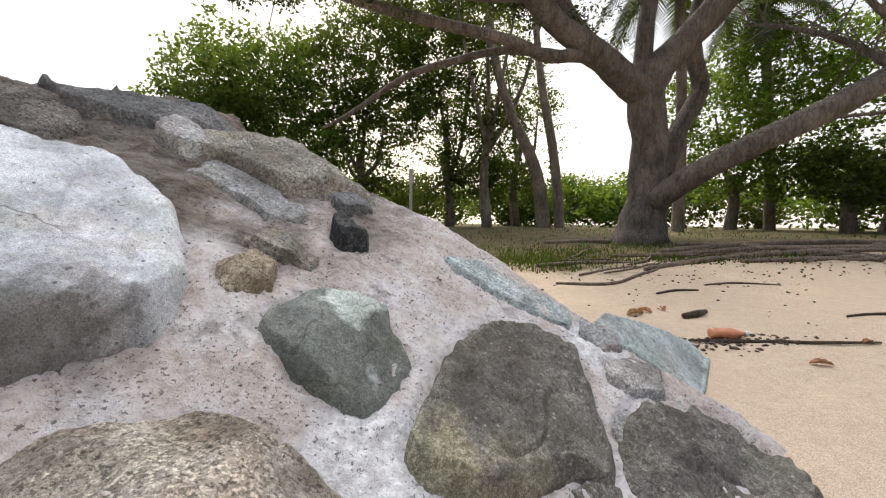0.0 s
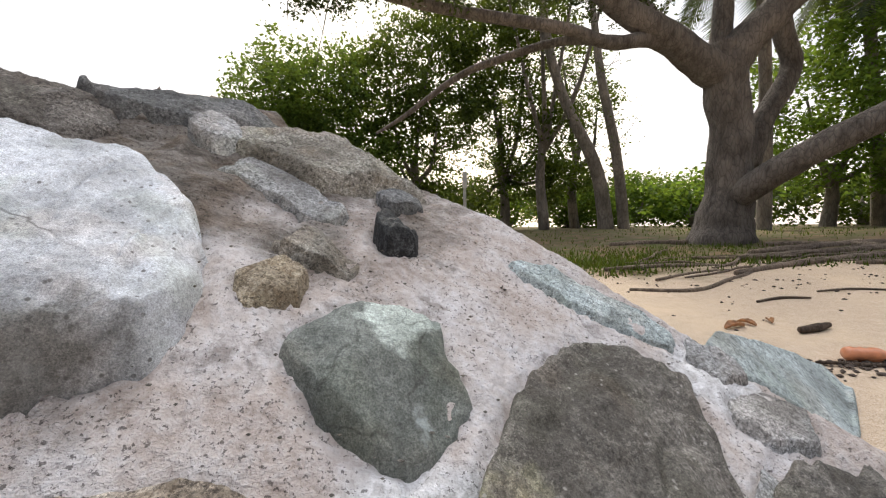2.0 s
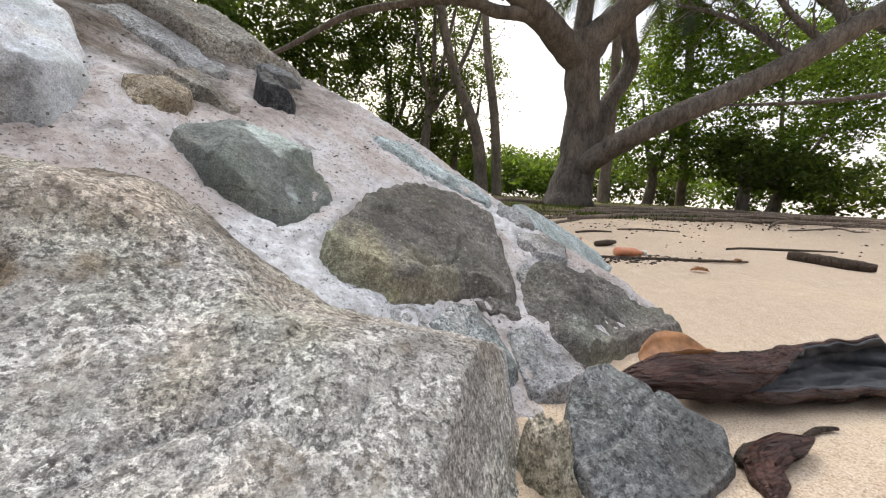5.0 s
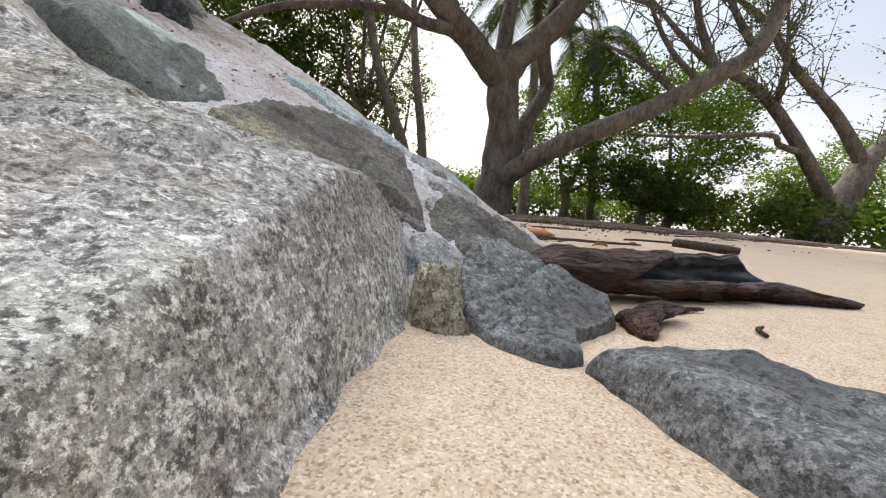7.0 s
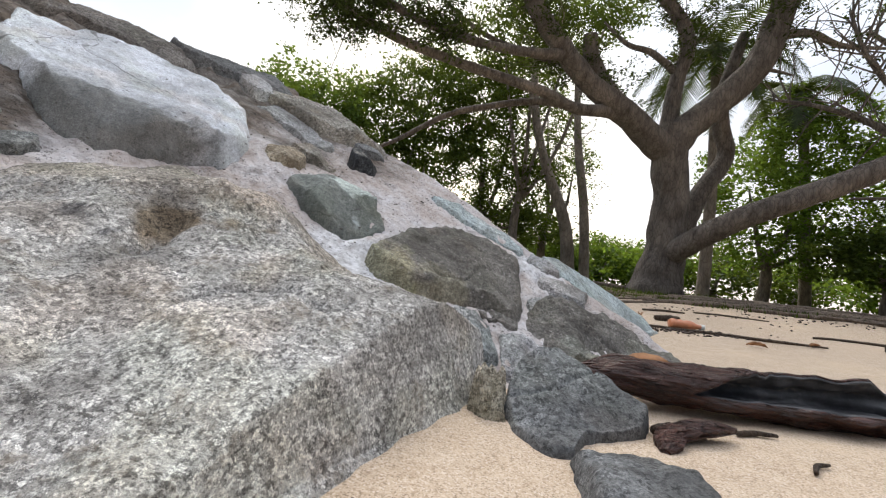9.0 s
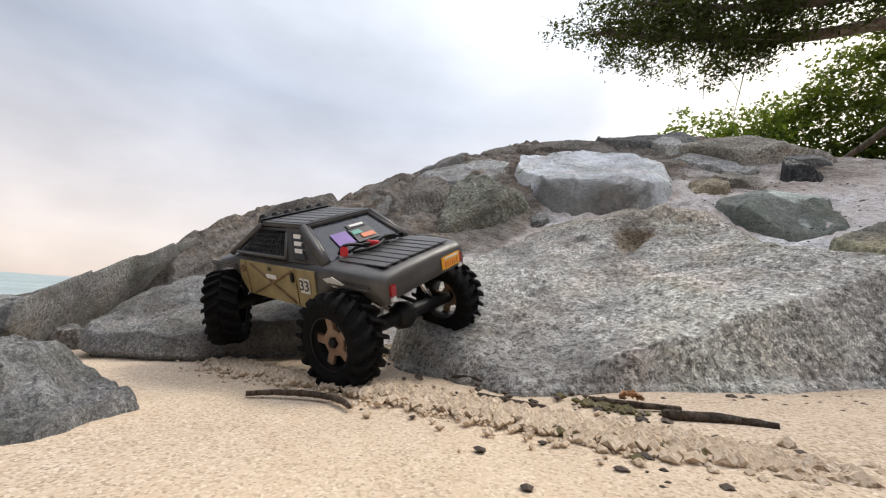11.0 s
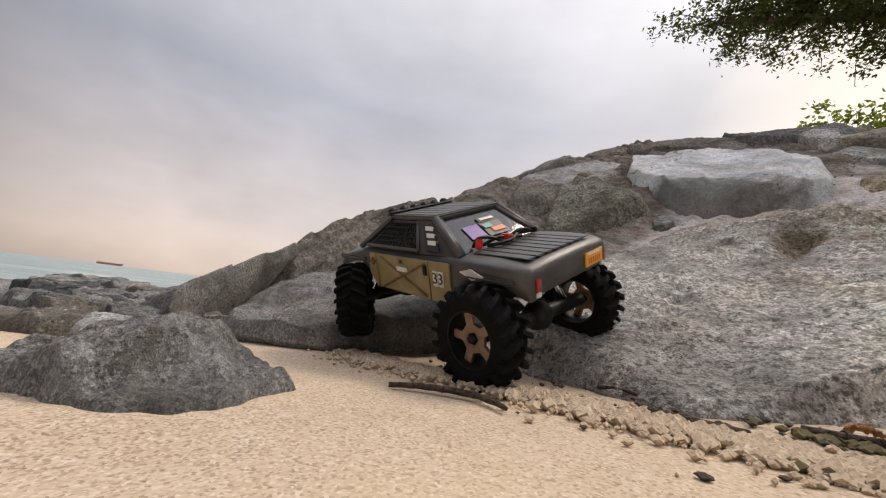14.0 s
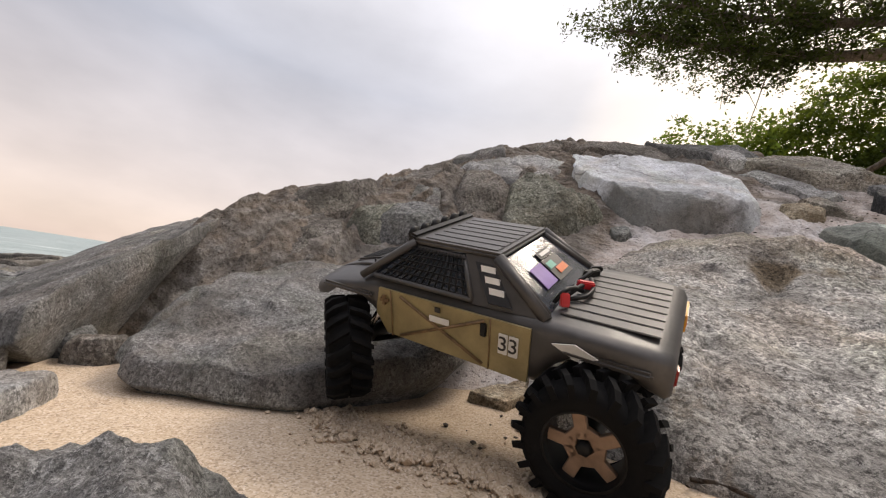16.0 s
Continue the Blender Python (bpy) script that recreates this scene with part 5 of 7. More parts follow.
# ---------- the trees behind ----------
def bush_tree(label, at, trunk_h, blobs, mat, seed, twigs=330, leaves=22, size=(0.095, 0.05), spread=0.105, stems=1, group="trees behind the beach"):
    """A leafy tree: tapered stems, limbs into each leaf mass, and a crown with gaps."""
    r = np.random.default_rng(seed)
    t = tagged(new("broadleaf_tree"), label, "tree", group)
    x, y = at
    z0 = sand_plane(x, y) - 0.1
    tube("trunk", [(x, y, z0), (x + r.normal() * 0.08, y, z0 + trunk_h * 0.5), (x + r.normal() * 0.15, y + r.normal() * 0.1, z0 + trunk_h)], [0.13, 0.10, 0.07], M["bark_thin"], t, 12, 0.12, seed, 5)
    for bx, by, bz, rx, ry, rz, share in blobs:
        mid = ((x + bx) / 2 + r.normal() * 0.1, (y + by) / 2, z0 + trunk_h * 0.75 + (bz - z0 - trunk_h) * 0.35)
        tube("limb", [(x, y, z0 + trunk_h * 0.7), mid, (bx, by, bz)], [0.06, 0.045, 0.015], M["bark_thin"], t, 8, 0.1, seed + 1, 4)
    leaf_mesh("crown", clumps(r, blobs, twigs, leaves, spread), size[0], size[1], mat, t, r, 0.25)
    return t


D, L = M["leaf_dark"], M["leaf_light"]
bush_tree("low dark green bush at the edge of the wood", (-5.2, 8.2), 0.9, [(-5.4, 8.0, 1.6, 1.3, 0.9, 0.8, 1.0), (-6.4, 8.6, 1.3, 1.1, 0.9, 0.7, 0.8), (-4.5, 8.2, 1.9, 0.9, 0.8, 0.9, 0.8)], M["leaf_mid"], 31)
bush_tree("dense dark green broadleaf tree with bright gaps", (-3.0, 8.7), 1.4, [(-4.3, 8.3, 2.0, 1.0, 0.8, 0.8, 0.6), (-3.7, 8.4, 3.4, 0.9, 0.8, 0.6, 0.3), (-3.6, 8.4, 2.4, 1.1, 0.9, 0.9, 0.9), (-2.7, 8.4, 3.2, 1.2, 1.0, 1.0, 1.1), (-2.1, 8.9, 2.1, 1.2, 1.0, 0.9, 0.9), (-3.2, 9.0, 1.3, 1.3, 0.8, 0.7, 0.7)], M["leaf_mid"], 32)
bush_tree("tall dark green tree with layered leafy boughs", (-0.9, 9.3), 1.7, [(-1.5, 9.0, 3.6, 1.2, 1.0, 1.0, 1.1), (-0.5, 9.2, 4.5, 1.3, 1.0, 1.0, 1.1), (-0.4, 9.1, 2.9, 1.2, 1.0, 0.8, 1.0), (-1.3, 9.4, 2.0, 1.4, 0.9, 0.7, 0.6), (-0.3, 9.5, 1.2, 1.4, 0.8, 0.5, 0.4)], D, 33, twigs=250)
bush_tree("tall backlit green tree behind the trunk", (1.1, 9.8), 1.8, [(0.7, 9.5, 4.6, 1.2, 1.0, 1.1, 1.1), (1.6, 9.7, 5.2, 1.0, 0.9, 0.8, 0.7), (1.0, 9.6, 3.3, 1.2, 1.0, 0.8, 0.9), (2.1, 9.6, 2.9, 0.8, 0.7, 0.7, 0.4), (1.9, 9.8, 1.6, 0.9, 0.7, 0.6, 0.4), (1.5, 9.8, 2.2, 1.3, 0.9, 0.6, 0.55), (0.6, 9.9, 1.3, 1.5, 0.8, 0.5, 0.4)], D, 34, twigs=240)
bush_tree("tall dark feathery tree behind the forked limbs", (1.9, 9.2), 2.6, [(1.6, 8.6, 6.4, 0.9, 0.8, 0.6, 0.35), (2.5, 8.8, 6.0, 0.9, 0.8, 0.6, 0.35), (0.9, 8.6, 5.7, 0.9, 0.8, 0.6, 0.25), (3.3, 8.8, 6.7, 0.8, 0.7, 0.5, 0.3)], D, 41)
bush_tree("open wispy tree against the bright sky", (2.9, 10.4), 2.2, [(2.5, 10.2, 4.6, 0.9, 0.8, 0.8, 0.25), (3.4, 10.4, 3.4, 0.8, 0.7, 0.8, 0.2), (2.7, 10.3, 1.7, 1.0, 0.7, 0.5, 0.35)], D, 35)
bush_tree("low bright green scrub between the trunks", (4.4, 11.2), 0.6, [(3.6, 11.0, 1.0, 1.0, 0.8, 0.6, 0.6), (4.9, 11.2, 1.2, 1.1, 0.8, 0.7, 0.6), (6.2, 11.0, 1.1, 1.2, 0.8, 0.6, 0.6)], L, 36)
bush_tree("tall bright green tree with dense crown", (6.6, 7.8), 1.2, [(6.0, 7.6, 2.7, 1.1, 1.0, 0.9, 1.0), (6.9, 7.4, 3.6, 1.2, 1.0, 0.9, 1.1), (7.6, 7.5, 2.4, 1.1, 1.0, 0.8, 0.9), (6.6, 7.8, 1.5, 1.3, 0.9, 0.5, 0.6)], L, 37, twigs=200)
bush_tree("wide green tree leaning over the beach edge", (8.6, 6.6), 1.2, [(8.2, 6.5, 3.4, 1.3, 1.0, 0.8, 1.0), (9.4, 6.2, 2.6, 1.3, 1.0, 0.8, 1.0), (8.3, 6.6, 1.7, 1.4, 0.9, 0.6, 0.8), (9.9, 6.6, 3.8, 1.2, 1.0, 0.7, 0.7)], L, 38, twigs=200)
bush_tree("shady dark green tree with low boughs", (7.6, 6.4), 1.0, [(7.3, 6.3, 1.4, 1.0, 0.8, 0.5, 0.7), (8.3, 6.0, 1.2, 1.0, 0.8, 0.45, 0.7)], D, 39, twigs=200)
bush_tree("distant green tree by the open sky", (13.5, 6.0), 1.4, [(13.0, 6.2, 2.2, 1.4, 1.1, 0.7, 0.6), (14.6, 5.6, 2.8, 1.5, 1.2, 0.8, 0.6), (13.4, 6.0, 1.4, 1.3, 1.0, 0.4, 0.4)], L, 40)

for i in range(17):  # low scrub closing the view along the back of the beach
    az = -0.75 + i * 0.125
    rr = 11.5 + (i * 7 % 5) * 0.5
    hx, hy = math.sin(az) * rr, math.cos(az) * rr
    hz = sand_plane(hx, hy)
    bush_tree("low tangled scrub at the back of the beach", (hx, hy), 0.4, [(hx, hy, hz + 0.55, 1.1, 0.8, 0.55, 0.5), (hx + 0.5, hy + 0.4, hz + 0.95, 0.9, 0.8, 0.5, 0.3)], (D, L)[i % 3 == 1], 500 + i, 200, 16, (0.13, 0.07), 0.16, group="scrub behind the beach")

# a second spreading tree farther along the beach
far_tree = tagged(new("bare_limbed_tree"), "spreading tree farther along with bare twisting limbs", "tree")
tube("trunk", [(10.95, 4.75, 0.3), (11.1, 4.68, 1.0), (11.4, 4.55, 1.7), (11.7, 4.42, 2.5)], [0.42, 0.33, 0.28, 0.2], M["bark"], far_tree, 18, 0.1, 60, 6)
FAR = [
    ([(11.1, 4.7, 1.5), (10.4, 4.95, 2.45), (9.7, 5.24, 3.3), (9.1, 5.48, 3.75), (8.06, 5.9, 4.2), (6.85, 6.39, 5.3)], [0.16, 0.14, 0.12, 0.10, 0.07, 0.03]),
    ([(11.6, 4.45, 2.4), (10.9, 4.74, 3.33), (9.94, 5.13, 4.18), (9.19, 5.42, 5.05), (8.2, 5.84, 5.6)], [0.15, 0.12, 0.10, 0.07, 0.03]),
    ([(11.7, 4.42, 2.4), (12.3, 4.2, 3.4), (12.6, 4.1, 4.6)], [0.18, 0.13, 0.08]),
    ([(10.4, 4.95, 2.45), (9.6, 5.0, 2.5), (8.32, 4.52, 2.39), (6.87, 4.88, 2.14), (5.6, 5.2, 2.0)], [0.08, 0.06, 0.045, 0.035, 0.015]),
    ([(9.7, 5.24, 3.3), (9.4, 5.0, 4.2), (9.0, 4.9, 5.0)], [0.08, 0.05, 0.02]),
]
for i, (pts, rad) in enumerate(FAR):
    tube("limb", pts, rad, M["bark"], far_tree, 12, 0.1, 61 + i, 6)
_, fe = twigs_along("twig_spray", [FAR[0][0], FAR[1][0], FAR[2][0], FAR[4][0]], M["bark"], far_tree, rng, 34, 1.4, 0.02)
leaf_mesh("crown", (fe[:, None] + rng.normal(size=(len(fe), 7, 3)) * 0.12).reshape(-1, 3), 0.09, 0.035, M["leaf_canopy"], far_tree, rng, 0.1)

# slim trunks
for label, pts, rad in (
    ("slim leaning bare trunk behind the big tree", [(3.09, 8.81, 0.3), (2.86, 8.75, 1.63), (2.23, 8.68, 2.93), (1.86, 8.63, 4.01), (1.68, 8.57, 5.3)], [0.17, 0.13, 0.10, 0.09, 0.06]),
    ("slim upright bare trunk behind the big tree", [(3.46, 8.81, 0.3), (3.24, 8.73, 1.94), (2.9, 8.65, 3.4), (2.76, 8.6, 4.27), (2.57, 8.54, 5.6)], [0.12, 0.10, 0.085, 0.07, 0.05]),
):
    slim = tagged(new("slim_tree"), label, "tree")
    tube("trunk", pts, rad, M["bark_thin"], slim, 12, 0.08, 70, 6)
    _, se = twigs_along("twig_spray", [pts], M["bark_thin"], slim, rng, 14, 0.9, 0.012)
    leaf_mesh("crown", (se[:, None] + rng.normal(size=(len(se), 5, 3)) * 0.2).reshape(-1, 3), 0.08, 0.03, M["leaf_dark"], slim, rng, 0.2)


def palm(label, foot, head, seed, fronds=16, length=1.5):
    r = np.random.default_rng(seed)
    p = tagged(new("palm_tree"), label, "palm")
    mid = ((foot[0] + head[0]) / 2 + 0.05, (foot[1] + head[1]) / 2, (foot[2] + head[2]) / 2)
    tube("trunk", [foot, mid, head], [0.11, 0.085, 0.08], M["bark_thin"], p, 12, 0.06, seed, 8)
    for k in range(fronds):
        a, up = 2 * math.pi * k / fronds + r.normal() * 0.15, r.uniform(-0.3, 1.0)
        verts, faces, c = [], [], np.array(head, float)
        d = np.array([math.cos(a) * math.cos(up), math.sin(a) * math.cos(up), math.sin(up)])
        n = 44
        for i in range(n):
            q = c + d * length / n
            d = d + np.array([0, 0, -0.045])
            d /= np.linalg.norm(d)
            side = np.cross(d, [0, 0, 1.0])
            side /= np.linalg.norm(side) + 1e-6
            w = 0.34 * math.sin(math.pi * min(0.98, (i + 2) / (n + 2))) ** 0.6
            b = len(verts)
            verts += [tuple(c - side * 0.008), tuple(c + side * 0.008), tuple(q + side * 0.006), tuple(q - side * 0.006)]
            faces.append((b, b + 1, b + 2, b + 3))
            for sgn in (-1, 1):
                b = len(verts)
                tip = c + side * sgn * w + d * w * 0.55 + np.array([0, 0, -0.3 * w + r.normal() * 0.02])
                verts += [tuple(c - d * 0.01), tuple(c + d * 0.026), tuple(tip)]
                faces.append((b, b + 1, b + 2))
            c = q
        link_mesh("frond", verts, faces, M["palm"], p, False)


palm("slender palm rising behind the big trunk", (4.78, 6.8, 0.3), (4.40, 6.52, 4.65), 81, 18, 1.6)
palm("palm with drooping fronds beyond the low limb", (7.6, 7.9, 0.4), (6.6, 7.3, 4.6), 83, 14, 1.4)

post = tagged(tube("signpost", [(0.15, 8.05, 0.3), (0.15, 8.06, 1.0), (0.15, 8.08, 1.55)], [0.028, 0.028, 0.028], M["pole"], None, 8), "thin weathered white post at the wood's edge", "post")
bm = bmesh.new()
bmesh.ops.create_cube(bm, size=1, matrix=Matrix.Translation((0.15, 8.03, 1.42)) @ Matrix.Diagonal((0.085, 0.02, 0.3, 1)))
part("board", bm, M["pole"], post, "narrow pale board")

# ---------- roots, driftwood and litter ----------
ROOTS = [
    ([(0.94, 2.5, 0), (1.25, 2.43, 0), (1.57, 2.66, 0), (1.88, 2.9, 0), (2.2, 3.3, 0)], 0.02), ([(1.7, 2.8, 0), (2.38, 3.1, 0), (3.02, 3.25, 0), (3.62, 3.32, 0), (4.6, 3.3, 0)], 0.045),
    ([(2.1, 3.4, 0), (2.8, 3.5, 0), (3.5, 3.6, 0), (4.8, 3.5, 0)], 0.05), ([(2.36, 3.63, 0), (3.3, 3.86, 0), (4.33, 3.9, 0), (5.6, 3.7, 0)], 0.06), ([(1.05, 3.18, 0), (1.42, 3.22, 0), (1.9, 3.1, 0)], 0.03),
    ([(2.6, 3.0, 0), (3.2, 3.0, 0), (4.0, 2.95, 0), (5.2, 2.7, 0)], 0.035), ([(3.2, 3.7, 0), (4.2, 3.4, 0), (5.4, 3.1, 0), (6.6, 2.6, 0)], 0.05), ([(1.2, 2.75, 0), (1.6, 2.95, 0), (2.0, 2.95, 0)], 0.018),
    ([(2.9, 4.2, 0), (3.3, 3.9, 0), (3.6, 3.3, 0), (3.55, 2.8, 0)], 0.05), ([(1.6, 4.6, 0), (2.0, 4.55, 0), (2.4, 4.6, 0)], 0.07), ([(4.2, 3.0, 0), (4.9, 2.75, 0), (5.6, 2.4, 0)], 0.03), ([(4.5, 3.6, 0), (5.3, 3.3, 0), (6.3, 3.0, 0), (7.4, 2.5, 0)], 0.06),
]
for i, (pts, r) in enumerate(ROOTS):
    r *= 0.6
    line = [(x, y, sand_plane(x, y) + r * 0.55) for x, y, _ in pts]
    tagged(tube("root", line, [r * 0.7] + [r] * (len(pts) - 2) + [r * 0.5], M["root"], None, 9, 0.25, 90 + i, 8), "weathered tree root lying along the beach edge", "root", "roots at the beach edge")


rr9 = random.Random(19)
for i in range(38):  # tangle of thin roots and fallen twigs
    x, y, a, r = rr9.uniform(1.0, 6.5), rr9.uniform(2.55, 3.9), rr9.uniform(-0.5, 0.4), rr9.uniform(0.004, 0.013)
    y -= 0.10 * (x - 1)
    line = []
    for k in range(5):
        line.append((x, y, sand_plane(x, y) + r * 0.7 + (0.03 * rr9.random() if 0 < k < 4 else 0)))
        ln = rr9.uniform(0.12, 0.35)
        a += rr9.uniform(-0.45, 0.45)
        x, y = x + math.cos(a) * ln, y + math.sin(a) * ln
    tagged(tube("root", line, [r * 0.8, r, r, r * 0.8, r * 0.4], M["root"], None, 7, 0.3, 300 + i, 5), "thin crooked dry root in the tangle at the beach edge", "root", "roots at the beach edge")


def sheath(name, pts, width, thick, mat, label, seed):
    """A split, hollow-backed bark sheath: an open curved shell with ridges."""
    P = [Vector(p) for p in pts]
    n, m = 46, 17
    verts, faces = [], []
    for layer in (0, 1):
        for i in range(n):
            t = i / (n - 1) * (len(P) - 1)
            k = min(int(t), len(P) - 2)
            c = P[k].lerp(P[k + 1], t - k)
            d = (P[k + 1] - P[k]).normalized()
            s = Vector((-d.y, d.x, 0)).normalized()
            taper = min(1.0, 0.35 + i / (n * 0.22)) * min(1.0, 0.12 + (n - 1 - i) / (n * 0.25))
            for j in range(m):
                a = (j / (m - 1) - 0.5) * 2.7
                rid = 1 + 0.10 * math.sin(j * 2.4 + seed) + 0.12 * noise.noise(Vector((i * 0.18, j * 0.9, seed)))
                r = width * taper * rid
                z = math.cos(a) * r * 0.75 - layer * thick
                verts.append(c + s * math.sin(a) * r * (1 - 0.1 * layer) + Vector((0, 0, z)))
        b = layer * n * m
        faces += [(b + i * m + j, b + i * m + j + 1, b + (i + 1) * m + j + 1, b + (i + 1) * m + j) for i in range(n - 1) for j in range(m - 1)]
    o = n * m
    for i in range(n - 1):
        for j in (0, m - 1):
            faces.append((i * m + j, (i + 1) * m + j, o + (i + 1) * m + j, o + i * m + j))
    for j in range(m - 1):
        for i in (0, n - 1):
            faces.append((i * m + j, i * m + j + 1, o + i * m + j + 1, o + i * m + j))
    return tagged(link_mesh(name, verts, faces, mat), label, "driftwood")


def trough(name, lip, back, size, closed, mat, parent=None, inner=0.0, seed=0, n=90, m=30, stop=1.0):
    """A rolled palm sheath: a closed bundle at one end that opens into a hollow trough at the other."""
    verts, faces = [], []
    P = [Vector(p) for p in lip]
    for i in range(n):
        u = i / (n - 1) * stop
        t = u * (len(P) - 1)
        k = min(int(t), len(P) - 2)
        c = P[k].lerp(P[k + 1], t - k)
        e = min(u * 8, 1.0) ** 0.5
        ry, rz = (size[0][0] + (size[1][0] - size[0][0]) * u) * e, (size[0][1] + (size[1][1] - size[0][1]) * u) * e
        taper = max(0.0, (u - 0.8) / 0.2)
        ry, rz = ry * (1 - 0.75 * taper), rz * (1 - 0.75 * taper)
        shut = max(0.0, min(1.0, (closed - u) * 4 + 0.5))
        end = 0.0 if u < 0.78 else min(1.0, (u - 0.78) / 0.2)  # beyond, only the long lower lip runs on
        a0, a1 = -2.9, (0.95 + 2.55 * shut) * (1 - end) + (-2.0) * end
        for j in range(m):
            a = a0 + (a1 - a0) * j / (m - 1)
            q = Vector((u * 9, a * 1.6, seed))
            r = 1 - inner + 0.24 * noise.noise(q) + 0.14 * noise.noise(Vector((u * 22, a * 7, seed))) + 0.085 * math.sin(a * 9 + 2 * noise.noise(q * 0.7))
            r += 0.10 * max(0.0, a - 2.6)
            yy, zz = math.cos(a) * ry * r, math.sin(a) * rz * r
            verts.append(c + Vector(back) * (yy + ry) + Vector((0, 0, zz + rz * 0.96)))
    faces = [(i * m + j, i * m + j + 1, (i + 1) * m + j + 1, (i + 1) * m + j) for i in range(n - 1) for j in range(m - 1)]
    ob = link_mesh(name, verts, faces, mat, parent)
    so = ob.modifiers.new("thick", "SOLIDIFY")
    so.thickness, so.offset = 0.004, 0.0
    return ob


log = tagged(new("driftwood_log"), "dark red-brown rolled driftwood sheath lying hollow on the sand", "driftwood")
LIP = [(0.385, 0.487, 0.086), (0.53, 0.458, 0.074), (0.68, 0.440, 0.072), (0.84, 0.430, 0.073), (1.05, 0.385, 0.076)]
trough("shell", LIP, (0.28, 0.96, 0), ((0.020, 0.021), (0.064, 0.046)), 0.42, M["driftwood"], log, 0.0, 3)
tagged(trough("hollow_lining", LIP, (0.28, 0.96, 0), ((0.020, 0.021), (0.064, 0.046)), 0.42, M["hollow"], log, 0.12, 3, stop=0.86), "grey-black inner face")
sheath("bark_fragment", [(0.462, 0.335, 0.048), (0.490, 0.372, 0.056), (0.525, 0.383, 0.063), (0.585, 0.388, 0.072)], 0.018, 0.006, M["driftwood"], "small broken piece of reddish brown bark", 5)


def curled_leaf(name, at, length, width, turn, mat, label, lift=0.5, category="leaf"):
    n, m = 22, 11
    verts, faces = [], []
    R = Matrix.Translation(at) @ Matrix.Rotation(turn, 4, "Z")
    for i in range(n):
        u = i / (n - 1)
        w = width * math.sin(math.pi * (0.04 + 0.92 * u)) ** 0.7
        for j in range(m):
            v = j / (m - 1) * 2 - 1
            a = v * 1.25 * lift * 2
            z = (1 - math.cos(a)) * w * 0.55 + 0.12 * length * math.sin(u * 3.0) * lift + 0.004 * noise.noise(Vector((u * 8, v * 3, at[0])))
            verts.append(R @ Vector(((u - 0.5) * length, math.sin(a) * w * 0.5, z)))
    faces = [(i * m + j, i * m + j + 1, (i + 1) * m + j + 1, (i + 1) * m + j) for i in range(n - 1) for j in range(m - 1)]
    ob = link_mesh(name, verts, faces, mat)
    so = ob.modifiers.new("thick", "SOLIDIFY")
    so.thickness = 0.0012
    return tagged(ob, label, category)


curled_leaf("dry_leaf", (0.565, 0.560, 0.088), 0.13, 0.085, -0.20, M["dry_leaf"], "large curled orange-brown dry leaf beside the log", 0.5)
curled_leaf("yellow_leaf", (0.318, 0.315, 0.036), 0.022, 0.012, 0.4, M["yellow_leaf"], "tiny bright yellow leaf on the sand", 0.4)
for i, (x, y, ln, a) in enumerate(((1.03, 1.80, 0.09, 0.3), (1.20, 1.86, 0.06, 1.2), (1.27, 1.21, 0.06, -0.4), (1.10, 1.84, 0.07, 2.0), (1.60, 1.35, 0.05, 0.2), (0.02, 0.0, 0.018, 0.5))):
    curled_leaf("fallen_leaf", (x, y, sand_plane(x, y) + 0.004), ln, ln * 0.4, a, M["dry_leaf"], "small curled brown fallen leaf on the sand", 0.6)


def lathe(name, profile, mat, parent, m, seg=24, caps=True):
    verts, faces = [], []
    for r, h in profile:
        for k in range(seg):
            a = 2 * math.pi * k / seg
            verts.append(m @ Vector((r * math.cos(a), r * math.sin(a), h)))
    for i in range(len(profile) - 1):
        for k in range(seg):
            faces.append((i * seg + k, i * seg + (k + 1) % seg, (i + 1) * seg + (k + 1) % seg, (i + 1) * seg + k))
    if caps:
        faces.append(tuple(range(seg))[::-1])
        faces.append(tuple((len(profile) - 1) * seg + k for k in range(seg)))
    return link_mesh(name, verts, faces, mat, parent)


bottle = tagged(new("plastic_bottle"), "crumpled orange plastic bottle lying on the sand", "bottle")
bm4 = Matrix.Translation((1.12, 1.475, sand_plane(1.15, 1.47) + 0.022)) @ Matrix.Rotation(radians(-8), 4, "Z") @ Matrix.Rotation(radians(90), 4, "Y") @ Matrix.Scale(0.8, 4)
lathe("body", [(0.018, 0.0), (0.024, 0.008), (0.026, 0.02), (0.022, 0.035), (0.026, 0.05), (0.021, 0.065), (0.025, 0.08), (0.024, 0.105), (0.013, 0.13), (0.011, 0.15)], M["bottle"], bottle, bm4)
lathe("cap", [(0.014, 0.15), (0.014, 0.165), (0.012, 0.167)], M["decal_white"], bottle, bm4, 18)

